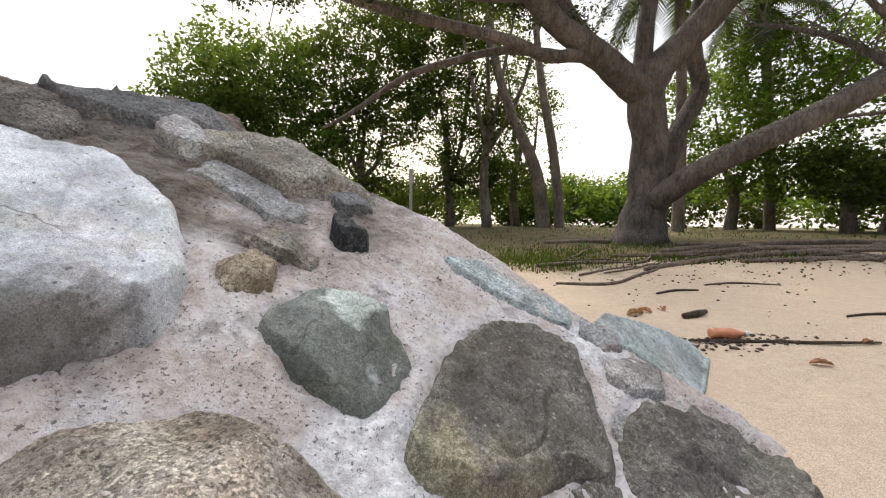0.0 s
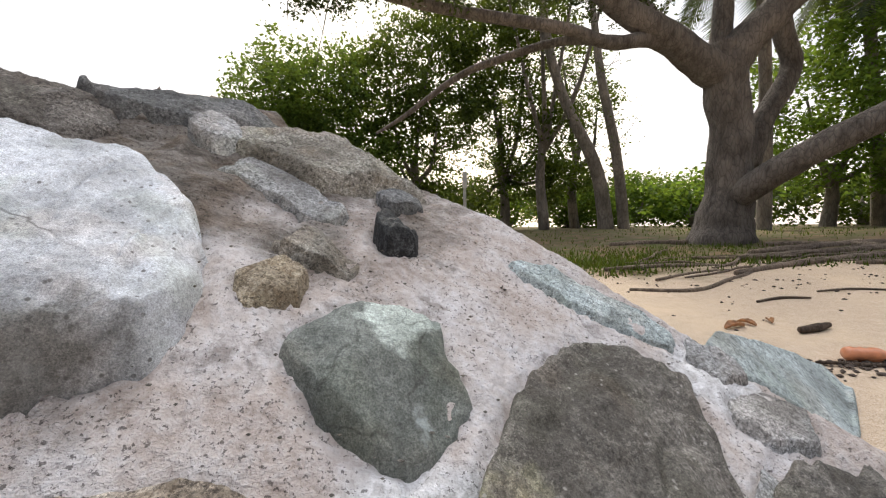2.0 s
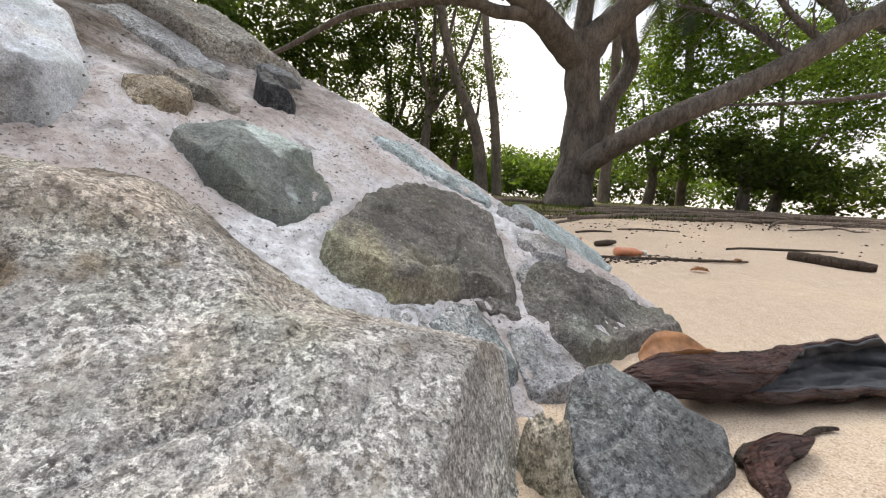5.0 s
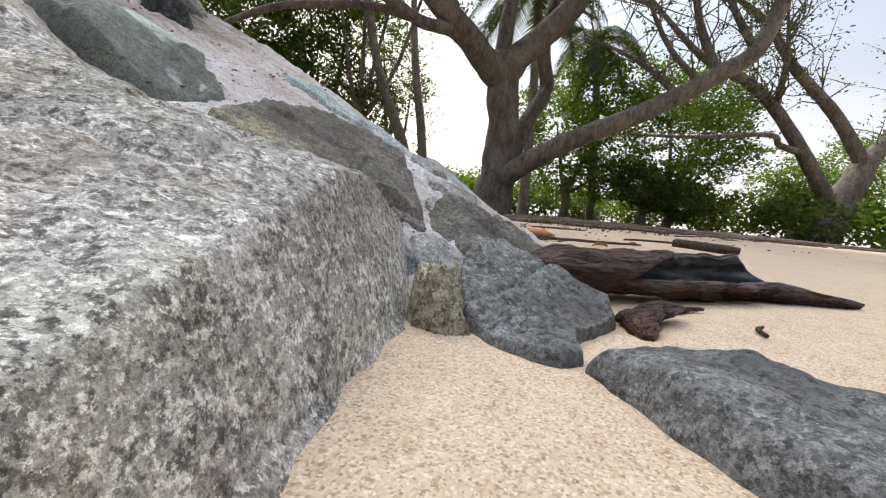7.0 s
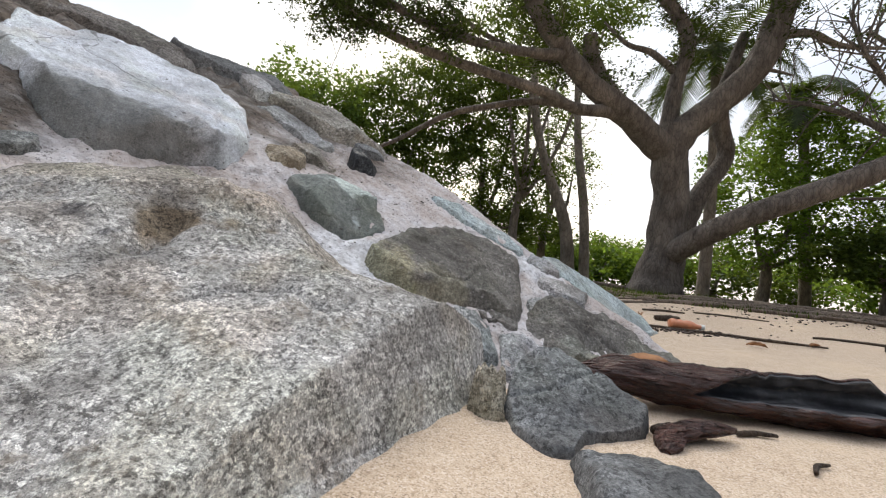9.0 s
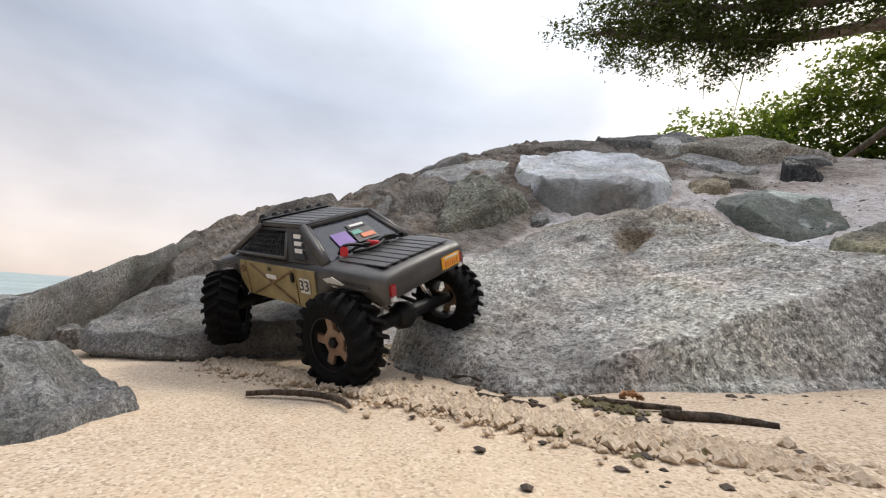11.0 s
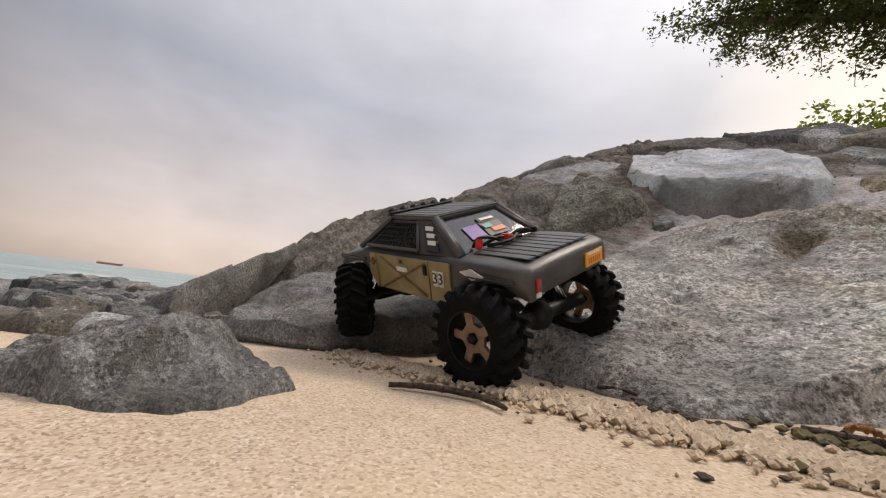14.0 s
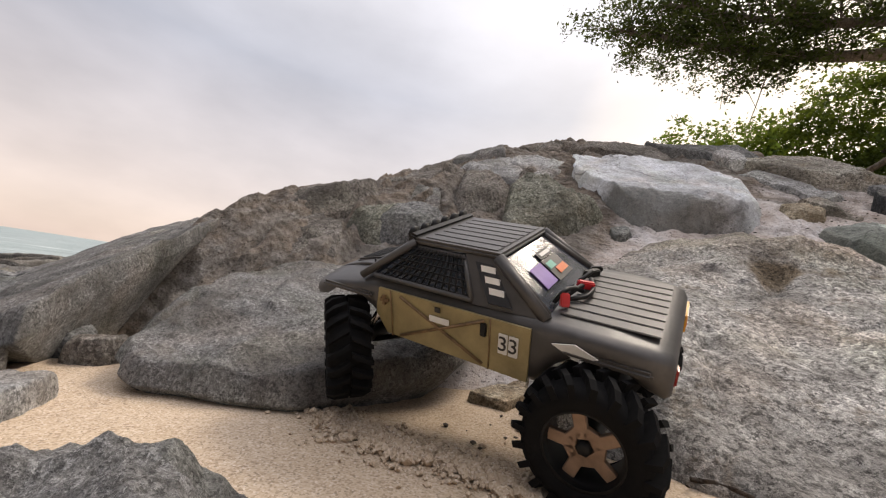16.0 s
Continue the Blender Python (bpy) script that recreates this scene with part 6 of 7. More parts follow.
STICKS = [
    ([(-0.175, -0.262), (-0.165, -0.238), (-0.14, -0.215), (-0.11, -0.205), (-0.083, -0.207)], 0.0026, "dark curved stick lying on the sand"),
    ([(1.03, 1.46), (1.2, 1.42), (1.32, 1.40), (1.45, 1.37), (1.64, 1.34)], 0.006, "dark gnarled stick with debris behind the bottle"),
    ([(1.20, 1.72), (1.27, 1.74), (1.34, 1.77)], 0.015, "short thick grey stick"), ([(1.36, 2.15), (1.5, 2.2), (1.62, 2.18)], 0.007, "thin forked stick"),
    ([(1.75, 2.3), (1.95, 2.32), (2.15, 2.22)], 0.006, "thin dry stick"), ([(1.86, 1.63), (2.0, 1.64), (2.2, 1.60), (2.46, 1.55)], 0.006, "long thin dry stick"), ([(1.93, 1.40), (1.97, 1.30), (2.0, 1.22), (2.03, 1.15)], 0.024, "short bleached log"),
    ([(0.472, 0.382), (0.50, 0.395), (0.545, 0.40)], 0.007, "short dark stub of bark"), ([(0.60, 0.405), (0.63, 0.412), (0.66, 0.41)], 0.004, "thin splinter of bark"),
    ([(0.0, -0.03), (0.03, -0.02), (0.06, 0.0)], 0.003, "small reddish twig"), ([(-0.06, -0.10), (-0.03, -0.095), (0.0, -0.085)], 0.003, "small dark twig"), ([(0.06, -0.03), (0.09, -0.01), (0.12, 0.0)], 0.004, "small reddish stick"),
    ([(-0.15, -0.06), (-0.13, -0.05), (-0.11, -0.052)], 0.0025, "small dark twig"), ([(0.62, 0.31), (0.64, 0.33), (0.66, 0.335)], 0.003, "thin dark stick beside the bark"),
]
for i, (pts, r, label) in enumerate(STICKS):
    line = [(x, y, sand_plane(x, y) + r * 0.8 + 0.001) for k, (x, y) in enumerate(pts)]
    tagged(tube("stick", line, [r * 0.8] + [r] * (len(pts) - 2) + [r * 0.6], M["twig"], None, 8, 0.25, 120 + i, 7), label + (" on the sand" if "sand" not in label else ""), "stick")


def scatter(name, places, size, mat, label, seed, flat=0.6):
    """Loose bits of litter: small uneven lumps resting on the sand."""
    r = np.random.default_rng(seed)
    verts, faces = [], []
    base = [(1, 0, 0), (-1, 0, 0), (0, 1, 0), (0, -1, 0), (0, 0, 1), (0, 0, -1), (0.6, 0.6, 0.5), (-0.6, 0.55, 0.5), (0.55, -0.6, 0.5), (-0.6, -0.6, 0.5)]
    tri = [(4, 6, 0), (4, 6, 2), (4, 7, 2), (4, 7, 1), (4, 9, 1), (4, 9, 3), (4, 8, 3), (4, 8, 0), (6, 0, 2), (7, 2, 1), (9, 1, 3), (8, 3, 0), (0, 2, 5), (2, 1, 5), (1, 3, 5), (3, 0, 5)]
    for x, y in places:
        s = size * r.uniform(0.4, 1.5)
        a, st = r.uniform(0, 6.3), r.uniform(0.6, 1.6)
        z = under(x, y) if mound_z(x, y) < sand_plane(x, y) + 0.02 else mound_z(x, y)
        b = len(verts)
        for vx, vy, vz in base:
            px, py, pz = vx * s * st * r.uniform(0.8, 1.2), vy * s * r.uniform(0.8, 1.2), vz * s * flat
            verts.append((x + px * math.cos(a) - py * math.sin(a), y + px * math.sin(a) + py * math.cos(a), z + pz + s * flat * 0.4))
        faces += [tuple(b + k for k in f) for f in tri]
    return tagged(link_mesh(name, verts, faces, mat, None, False), label, "litter", kind="stuff")


r7 = np.random.default_rng(77)
track = np.array([(-0.42, -0.25), (-0.32, -0.235), (-0.22, -0.19), (-0.12, -0.155), (-0.05, -0.13), (0.05, -0.10), (0.16, -0.06)])


def along(pts, n, wide):
    t = r7.uniform(0, len(pts) - 1.001, n)
    k = t.astype(int)
    p = pts[k] * (1 - (t - k))[:, None] + pts[k + 1] * (t - k)[:, None]
    return p + r7.normal(size=(n, 2)) * wide


scatter("sand_clods", along(track, 1500, 0.011), 0.0045, M["sand"], "crumbled damp sand clods along the wheel track", 1, 0.9)
scatter("sand_crumbs", along(track, 1600, 0.02), 0.0022, M["sand"], "fine sand crumbs beside the wheel track", 6, 0.9)
scatter("seed_litter", np.concatenate([r7.uniform((-0.35, -0.2), (0.25, 0.1), (110, 2)), r7.normal((0.03, -0.06), 0.05, (60, 2)), r7.normal((0.12, 0.12), 0.03, (50, 2)), r7.normal((-0.07, -0.10), 0.025, (30, 2))]), 0.0028, M["seed"], "dark seeds and bark crumbs on the sand", 2)
scatter("beach_litter", np.concatenate([r7.uniform((0.8, 1.3), (3.5, 3.0), (90, 2)), r7.normal((1.2, 1.43), (0.13, 0.035), (150, 2)), r7.uniform((0.9, 2.4), (6, 3.6), (500, 2))]), 0.007, M["seed"], "scattered dry leaf litter and bark on the beach", 3)
scatter("seaweed", np.concatenate([r7.normal((0.045, -0.105), (0.018, 0.008), (90, 2)), r7.normal((0.02, -0.03), (0.015, 0.008), (60, 2)), r7.normal((0.10, -0.08), (0.01, 0.006), (50, 2))]), 0.003, M["weed"], "dried brown-green seaweed scraps on the sand", 4, 0.8)
scatter("slope_crumbs", np.concatenate([r7.uniform((-0.5, 0.6), (0.4, 1.2), (260, 2)), r7.uniform((-1.2, 0.0), (-0.4, 1.2), (200, 2))]), 0.0022, M["dark"], "loose dark grit lying on the mortar", 5)


def grass():
    r = np.random.default_rng(9)
    n = 5200
    xy = np.concatenate([r.normal((1.0, 3.4), (0.5, 0.25), (n // 3, 2)), r.normal((1.6, 4.1), (0.9, 0.3), (n // 3, 2)), r.normal((2.6, 3.2), (0.6, 0.15), (n // 6, 2)), r.uniform((-2, 4.5), (6, 8), (n // 3, 2))])
    xy = xy[xy[:, 1] > 2.9]
    verts, faces = [], []
    for x, y in xy:
        z, h, a = sand_plane(x, y) - 0.01, r.uniform(0.02, 0.06), r.uniform(0, 6.3)
        dx, dy = math.cos(a) * 0.008, math.sin(a) * 0.008
        b = len(verts)
        verts += [(x - dx, y - dy, z), (x + dx, y + dy, z), (x + r.normal() * 0.015, y + r.normal() * 0.015, z + h)]
        faces.append((b, b + 1, b + 2))
    return tagged(link_mesh("grass", verts, faces, M["leaf_dark"], None, False), "thin patchy grass at the back of the beach", "grass", kind="stuff")


grass()

# ---------- a ship far out ----------
ship = tagged(new("cargo_ship"), "distant cargo ship on the horizon", "ship")
ship.matrix_world = pose(-862, -243, -0.5, 0, 0, 112) @ Matrix.Scale(0.62, 4)
bm = bmesh.new()
v0 = [bm.verts.new(p) for p in ((-26, -4, 0), (28, -1, 0), (28, 1, 0), (-26, 4, 0), (-27, -5, 5), (32, -1, 6.5), (32, 1, 6.5), (-27, 5, 5))]
for f in ((0, 1, 5, 4), (1, 2, 6, 5), (2, 3, 7, 6), (3, 0, 4, 7), (4, 5, 6, 7)):
    bm.faces.new([v0[i] for i in f])
part("hull", bm, M["ship_hull"], ship)
for nm, c, s in (("deckhouse", (-20, 0, 8), (8, 7, 6)), ("cargo_deck", (3, 0, 7), (34, 6, 3)), ("mast", (20, 0, 9), (0.7, 0.7, 5)), ("funnel", (-22, 0, 12), (3, 3, 3))):
    bm = bmesh.new()
    bmesh.ops.create_cube(bm, size=1, matrix=Matrix.Translation(c) @ Matrix.Diagonal((*s, 1)))
    bmesh.ops.bevel(bm, geom=bm.edges[:], offset=0.25, segments=1, affect="EDGES")
    part(nm, bm, M["ship_white"], ship)


# ---------- the radio-controlled truck ----------
K = 0.88  # model scale
truck = tagged(new("radio_controlled_truck"), "small radio-controlled crawler truck, gunmetal and khaki, on big black tyres", "toy truck")
truck.matrix_world = pose(-0.335, -0.125, 0.038, -23.4, -5.5, 200.9)


def kv(p):
    return Vector(p) * K


def box_part(name, c, s, mat, parent, rot=(0, 0, 0), bev=0.0008, label=""):
    bm = bmesh.new()
    m = Matrix.Translation(kv(c)) @ Euler([radians(a) for a in rot]).to_matrix().to_4x4() @ Matrix.Diagonal((s[0] * K, s[1] * K, s[2] * K, 1))
    bmesh.ops.create_cube(bm, size=1, matrix=m)
    if bev:
        bmesh.ops.bevel(bm, geom=bm.edges[:], offset=bev, segments=2, affect="EDGES")
    return part(name, bm, mat, parent, label)


def rod(name, a, b, r, mat, parent, sides=10, label=""):
    ob = tube(name, [kv(a), kv(b)], [r * K, r * K], mat, parent, sides, 0.0, 0, 2)
    return tagged(ob, label) if label else ob


def quad_part(name, pts, mat, parent, thick=0.0006, label=""):
    """A thin plate through four corners, thickened along its normal."""
    bm = bmesh.new()
    P = [kv(p) for p in pts]
    nrm = (P[1] - P[0]).cross(P[2] - P[0]).normalized() * thick * K
    lo, hi = [bm.verts.new(p - nrm) for p in P], [bm.verts.new(p + nrm) for p in P]
    k = len(P)
    bm.faces.new(lo[::-1])
    bm.faces.new(hi)
    for i in range(k):
        bm.faces.new((lo[i], lo[(i + 1) % k], hi[(i + 1) % k], hi[i]))
    return part(name, bm, mat, parent, label)


# body shell: cross sections from tail to nose (x, lower z, upper z, half width)
SHELL = [(-0.196, 0.108, 0.134, 0.078), (-0.192, 0.106, 0.140, 0.083), (-0.180, 0.112, 0.142, 0.087), (-0.165, 0.122, 0.143, 0.089), (-0.149, 0.127, 0.144, 0.090), (-0.130, 0.124, 0.144, 0.090), (-0.112, 0.110, 0.144, 0.089),
         (-0.098, 0.088, 0.144, 0.088), (-0.05, 0.086, 0.143, 0.087), (0.02, 0.086, 0.142, 0.086), (0.062, 0.088, 0.141, 0.086), (0.078, 0.108, 0.140, 0.088), (0.095, 0.122, 0.138, 0.090), (0.115, 0.125, 0.135, 0.091), (0.138, 0.119, 0.130, 0.089), (0.158, 0.106, 0.124, 0.084), (0.176, 0.100, 0.117, 0.076), (0.184, 0.100, 0.110, 0.070)]


def shell_mesh():
    verts, faces = [], []
    for x, zb, zt, w in SHELL:
        h = zt - zb
        crown = 0.007 if x > 0.06 else 0.002
        half = [(w * 0.93, zb), (w * 0.985, zb + 0.12 * h), (w, zb + 0.45 * h), (w * 0.985, zb + 0.82 * h), (w * 0.94, zt - 0.02 * h), (w * 0.85, zt + 0.3 * crown), (w * 0.45, zt + crown), (0.0, zt + crown * 1.15)]
        ring = half + [(-a, b) for a, b in half[-2::-1]]
        ring += [(-w * 0.86, zb + 0.004), (w * 0.86, zb + 0.004)]
        for y, z in ring:
            verts.append(kv((x, y, z)))
    n = len(verts) // len(SHELL)
    for i in range(len(SHELL) - 1):
        for k in range(n):
            a, b = i * n + k, i * n + (k + 1) % n
            faces.append((a, b, b + n, a + n))
    faces.append(tuple(range(n))[::-1])
    faces.append(tuple(len(verts) - n + k for k in range(n)))
    return link_mesh("body", verts, faces, M["satin"], truck)


body = tagged(shell_mesh(), "satin gunmetal plastic body shell")
# cab: roof slab, pillars, windows
RF, RR_, FB, RB = 0.044, -0.047, 0.098, -0.100  # roof front and rear, windscreen foot, rear window foot
RW, BW, RZ, BZ = 0.060, 0.082, 0.183, 0.143
roof = box_part("roof", (-0.002, 0, 0.184), (0.098, 0.124, 0.006), M["satin"], truck, bev=0.0022)
for k in range(7):
    box_part("roof_rib", (-0.004, -0.048 + k * 0.016, 0.1872), (0.080, 0.0140, 0.0013), M["satin"], roof, bev=0.0007)
for sy in (-1, 1):
    rod("front_pillar", (FB, sy * BW, BZ), (RF, sy * RW, RZ), 0.0042, M["satin"], truck)
    rod("rear_pillar", (RB, sy * (BW - 0.006), BZ), (RR_, sy * RW, RZ), 0.0055, M["satin"], truck)
    quad_part("quarter_panel", [(RB + 0.002, sy * (BW - 0.004), BZ), (-0.034, sy * BW, BZ), (-0.014, sy * RW, RZ - 0.002), (RR_, sy * RW, RZ - 0.002)], M["satin"], truck, 0.0012)
    w = quad_part("side_window", [(-0.033, sy * (BW - 0.001), BZ + 0.003), (0.080, sy * (BW - 0.001), BZ + 0.003), (0.040, sy * (RW + 0.001), RZ - 0.004), (-0.013, sy * (RW + 0.001), RZ - 0.004)], M["window"], truck, 0.0004)
    for k in range(1, 14):  # window net
        u = k / 14
        lo, hi = (-0.033 + 0.113 * u, sy * (BW + 0.001), BZ + 0.003), (-0.013 + 0.053 * u, sy * (RW + 0.0025), RZ - 0.004)
        rod("net_strap", lo, hi, 0.0008, M["plastic"], w, 5)
    for k in range(1, 7):
        u = k / 7
        y, z = sy * (BW + (RW - BW) * u + 0.0018), BZ + (RZ - BZ) * u
        rod("net_strap", (-0.033 + 0.020 * u, y, z), (0.080 - 0.040 * u, y, z), 0.0008, M["plastic"], w, 5)
    for lo, hi in (((-0.033, BW, BZ + 0.004), (-0.013, RW, RZ - 0.004)), ((-0.033, BW, BZ + 0.004), (0.080, BW, BZ + 0.004)), ((-0.013, RW, RZ - 0.005), (0.040, RW, RZ - 0.005))):
        rod("window_trim", (lo[0], sy * (lo[1] + 0.0012), lo[2]), (hi[0], sy * (hi[1] + 0.0012), hi[2]), 0.0024, M["satin"], w, 6)
    quad_part("window_decal", [(-0.072, sy * (BW + 0.0008), BZ + 0.005), (-0.050, sy * (BW + 0.0008), BZ + 0.005), (-0.026, sy * (RW + 0.0030), RZ - 0.007), (-0.044, sy * (RW + 0.0030), RZ - 0.007)], M["decal_dark"], truck, 0.0014)
    for u in (0.25, 0.5, 0.75):
        p = Vector((-0.072 + 0.028 * u, sy * (BW + (RW - BW) * u + 0.0012), BZ + 0.004 + (RZ - BZ - 0.01) * u))
        quad_part("decal_bar", [p + Vector((0.002, 0, 0)), p + Vector((0.016, 0, 0)), p + Vector((0.018, -sy * 0.002, 0.005)), p + Vector((0.004, -sy * 0.002, 0.005))], M["decal_white"], truck, 0.0022)
wind = quad_part("windscreen", [(FB, -BW + 0.004, BZ), (FB, BW - 0.004, BZ), (RF, RW - 0.002, RZ), (RF, -RW + 0.002, RZ)], M["window"], truck, 0.0006)
quad_part("screen_banner", [(FB - 0.006, -0.045, BZ + 0.0055), (FB - 0.006, 0.045, BZ + 0.0055), (FB - 0.013, 0.043, BZ + 0.0105), (FB - 0.013, -0.043, BZ + 0.0105)], M["decal_white"], wind, 0.0004, "white lettering bar")
rear = quad_part("rear_window", [(RB, -BW + 0.010, BZ + 0.002), (RB, BW - 0.010, BZ + 0.002), (RR_, RW - 0.006, RZ - 0.002), (RR_, -RW + 0.006, RZ - 0.002)], M["window"], truck, 0.0006)
for sy in (-1, 1):
    rod("window_frame", (RB, sy * (BW - 0.010), BZ + 0.003), (RR_, sy * (RW - 0.006), RZ - 0.001), 0.0035, M["satin"], rear)


def on_rear(y0, y1, u0, u1, mat, name, lift=0.0016):
    """A flat sticker on the sloping rear window; u runs from its foot to its top."""
    def at(y, u):
        return (RB + (RR_ - RB) * u - lift, y, BZ + 0.002 + (RZ - BZ - 0.004) * u + lift)
    return quad_part(name, [at(y0, u0), at(y1, u0), at(y1 * 0.96, u1), at(y0 * 0.96, u1)], mat, rear, 0.0003)


on_rear(0.012, 0.040, 0.25, 0.62, M["decal_purple"], "purple_sticker")
on_rear(-0.032, 0.008, 0.22, 0.62, M["decal_dark"], "dark_sticker")
on_rear(-0.028, -0.004, 0.30, 0.42, M["decal_orange"], "orange_bar", 0.0024)
on_rear(-0.010, 0.006, 0.44, 0.56, M["decal_green"], "teal_bar", 0.0024)
on_rear(-0.030, 0.004, 0.64, 0.78, M["decal_dark"], "black_sticker")
on_rear(-0.026, 0.0, 0.68, 0.74, M["decal_white"], "white_bar", 0.0024)

# light bar
bar = box_part("light_bar", (0.048, 0, 0.1850), (0.011, 0.122, 0.011), M["plastic"], truck, (0, -12, 0), 0.002)
for k in range(6):
    y = -0.050 + k * 0.020
    m = Matrix.Translation(kv((0.0515, y, 0.1880))) @ Matrix.Rotation(radians(84), 4, "Y")
    lamp = lathe("lamp", [(0.0074 * K, 0), (0.0074 * K, 0.004 * K), (0.0062 * K, 0.005 * K), (0.0035 * K, 0.0015 * K), (0.0015 * K, 0.001 * K)], M["plastic"], bar, m, 18)
    lathe("lens", [(0.006 * K, 0.0046 * K), (0.004 * K, 0.0056 * K), (0.001 * K, 0.006 * K)], M["lens"], lamp, m, 16)
    rod("spoke", (0.0572, y - 0.006, 0.1880), (0.0572, y + 0.006, 0.1880), 0.0007, M["plastic"], lamp, 5)
    rod("spoke", (0.0572, y, 0.1820), (0.0572, y, 0.1940), 0.0007, M["plastic"], lamp, 5)
# bonnet
scoop = box_part("bonnet_scoop", (0.138, 0, 0.1365), (0.042, 0.056, 0.006), M["satin"], truck, (0, 13, 0), 0.002)
for k in range(8):
    box_part("scoop_slat", (0.126 + k * 0.0035, 0, 0.1428 - k * 0.0008), (0.0014, 0.046, 0.0014), M["plastic"], scoop, (0, 13, 0), 0)
for sy in (-1, 1):
    tube("bonnet_crease", [kv((0.10, sy * 0.050, 0.1445)), kv((0.13, sy * 0.046, 0.139)), kv((0.16, sy * 0.040, 0.129)), kv((0.178, sy * 0.037, 0.120))], [0.002 * K] * 4, M["satin"], body, 8)
    rod("bonnet_pin", (0.108, sy * 0.050, 0.139), (0.108, sy * 0.050, 0.150), 0.0012, M["plastic"], truck, 8)
    box_part("headlight", (0.181, sy * 0.056, 0.107), (0.006, 0.016, 0.006), M["chrome"], truck, bev=0.0012)
    box_part("fender_flare", (0.113, sy * 0.0905, 0.127), (0.070, 0.006, 0.006), M["satin"], body, bev=0.002)
    box_part("fender_flare", (-0.150, sy * 0.0900, 0.128), (0.066, 0.006, 0.006), M["satin"], body, bev=0.002)
for k in range(7):
    box_part("grille_slot", (0.1845, -0.036 + k * 0.012, 0.1045), (0.003, 0.006, 0.008), M["plastic"], truck, bev=0.0005)
# doors
for sy in (-1, 1):
    door = quad_part("door", [(-0.092, sy * 0.0882, 0.0885), (0.060, sy * 0.0872, 0.0895), (0.074, sy * 0.0878, 0.110), (0.070, sy * 0.0872, 0.137), (-0.092, sy * 0.0882, 0.138)], M["khaki"], truck, 0.0012, "khaki painted side panel")
    yy = sy * 0.0898
    rod("rib", (-0.050, yy, 0.092), (0.042, yy, 0.134), 0.0016, M["khaki_line"], door, 6)
    rod("rib", (-0.050, yy, 0.134), (0.042, yy, 0.092), 0.0016, M["khaki_line"], door, 6)
    rod("seam", (-0.056, yy, 0.089), (-0.056, yy, 0.138), 0.0007, M["khaki_line"], door, 5)
    rod("seam", (0.052, yy, 0.089), (0.054, yy, 0.138), 0.0007, M["khaki_line"], door, 5)
    box_part("door_handle", (-0.050, sy * 0.0905, 0.126), (0.006, 0.003, 0.013), M["plastic"], door, bev=0.0008)
    box_part("fuel_cap", (0.062, sy * 0.0895, 0.126), (0.010, 0.003, 0.010), M["khaki_line"], door, bev=0.003)
    box_part("maker_mark", (-0.004, sy * 0.0902, 0.1215), (0.022, 0.0012, 0.006), M["decal_white"], door, bev=0.0003)
    box_part("maker_badge", (-0.002, sy * 0.0902, 0.1315), (0.006, 0.0012, 0.005), M["decal_dark"], door, bev=0.0003)
    for d in range(2):
        plate = box_part("number_panel", (-0.069 - d * 0.0095, sy * 0.0906, 0.118), (0.0085, 0.0014, 0.019), M["decal_white"], door, bev=0.0004, label="white race number panel")
        fc = bpy.data.curves.new("number", "FONT")
        fc.body, fc.size, fc.extrude, fc.align_x, fc.align_y = "3", 0.019 * K, 0.0003, "CENTER", "CENTER"
        tmp = bpy.data.objects.new("number", fc)
        me = bpy.data.meshes.new_from_object(tmp)
        bpy.data.objects.remove(tmp)
        me.materials.append(M["decal_dark"])
        num = new("number", me)
        num.parent = plate
        num.matrix_local = Matrix.Translation(kv((-0.069 - d * 0.0095, sy * 0.0917, 0.118))) @ Matrix.Rotation(math.pi if sy > 0 else 0.0, 4, "Z") @ Matrix.Rotation(math.pi / 2, 4, "X")
# tail
for k in range(8):
    box_part("bed_rib", (-0.145, -0.056 + k * 0.016, 0.1462), (0.076, 0.0140, 0.0014), M["satin"], body, bev=0.0008)
for sy in (-1, 1):
    box_part("tail_lamp", (-0.1965, sy * 0.068, 0.1225), (0.003, 0.010, 0.014), M["redlamp"], truck, bev=0.001, label="dark red tail lamp")
    box_part("reverse_lamp", (-0.1965, sy * 0.068, 0.1125), (0.003, 0.008, 0.005), M["decal_white"], truck, bev=0.0006)
    quad_part("fender_decal", [(-0.128, sy * 0.0905, 0.124), (-0.110, sy * 0.0905, 0.132), (-0.128, sy * 0.0915, 0.137), (-0.146, sy * 0.0915, 0.130)], M["decal_white"], body, 0.0006)
np_ = box_part("licence_plate", (-0.1972, -0.046, 0.1245), (0.002, 0.040, 0.017), M["plate"], truck, bev=0.0006, label="orange and yellow licence plate")
for k in range(6):
    box_part("plate_bar", (-0.1984, -0.059 + k * 0.0052, 0.1225), (0.0008, 0.0018, 0.007), M["decal_orange"], np_, bev=0)
box_part("plate_strip", (-0.1984, -0.046, 0.1305), (0.0008, 0.030, 0.002), M["decal_white"], np_, bev=0)
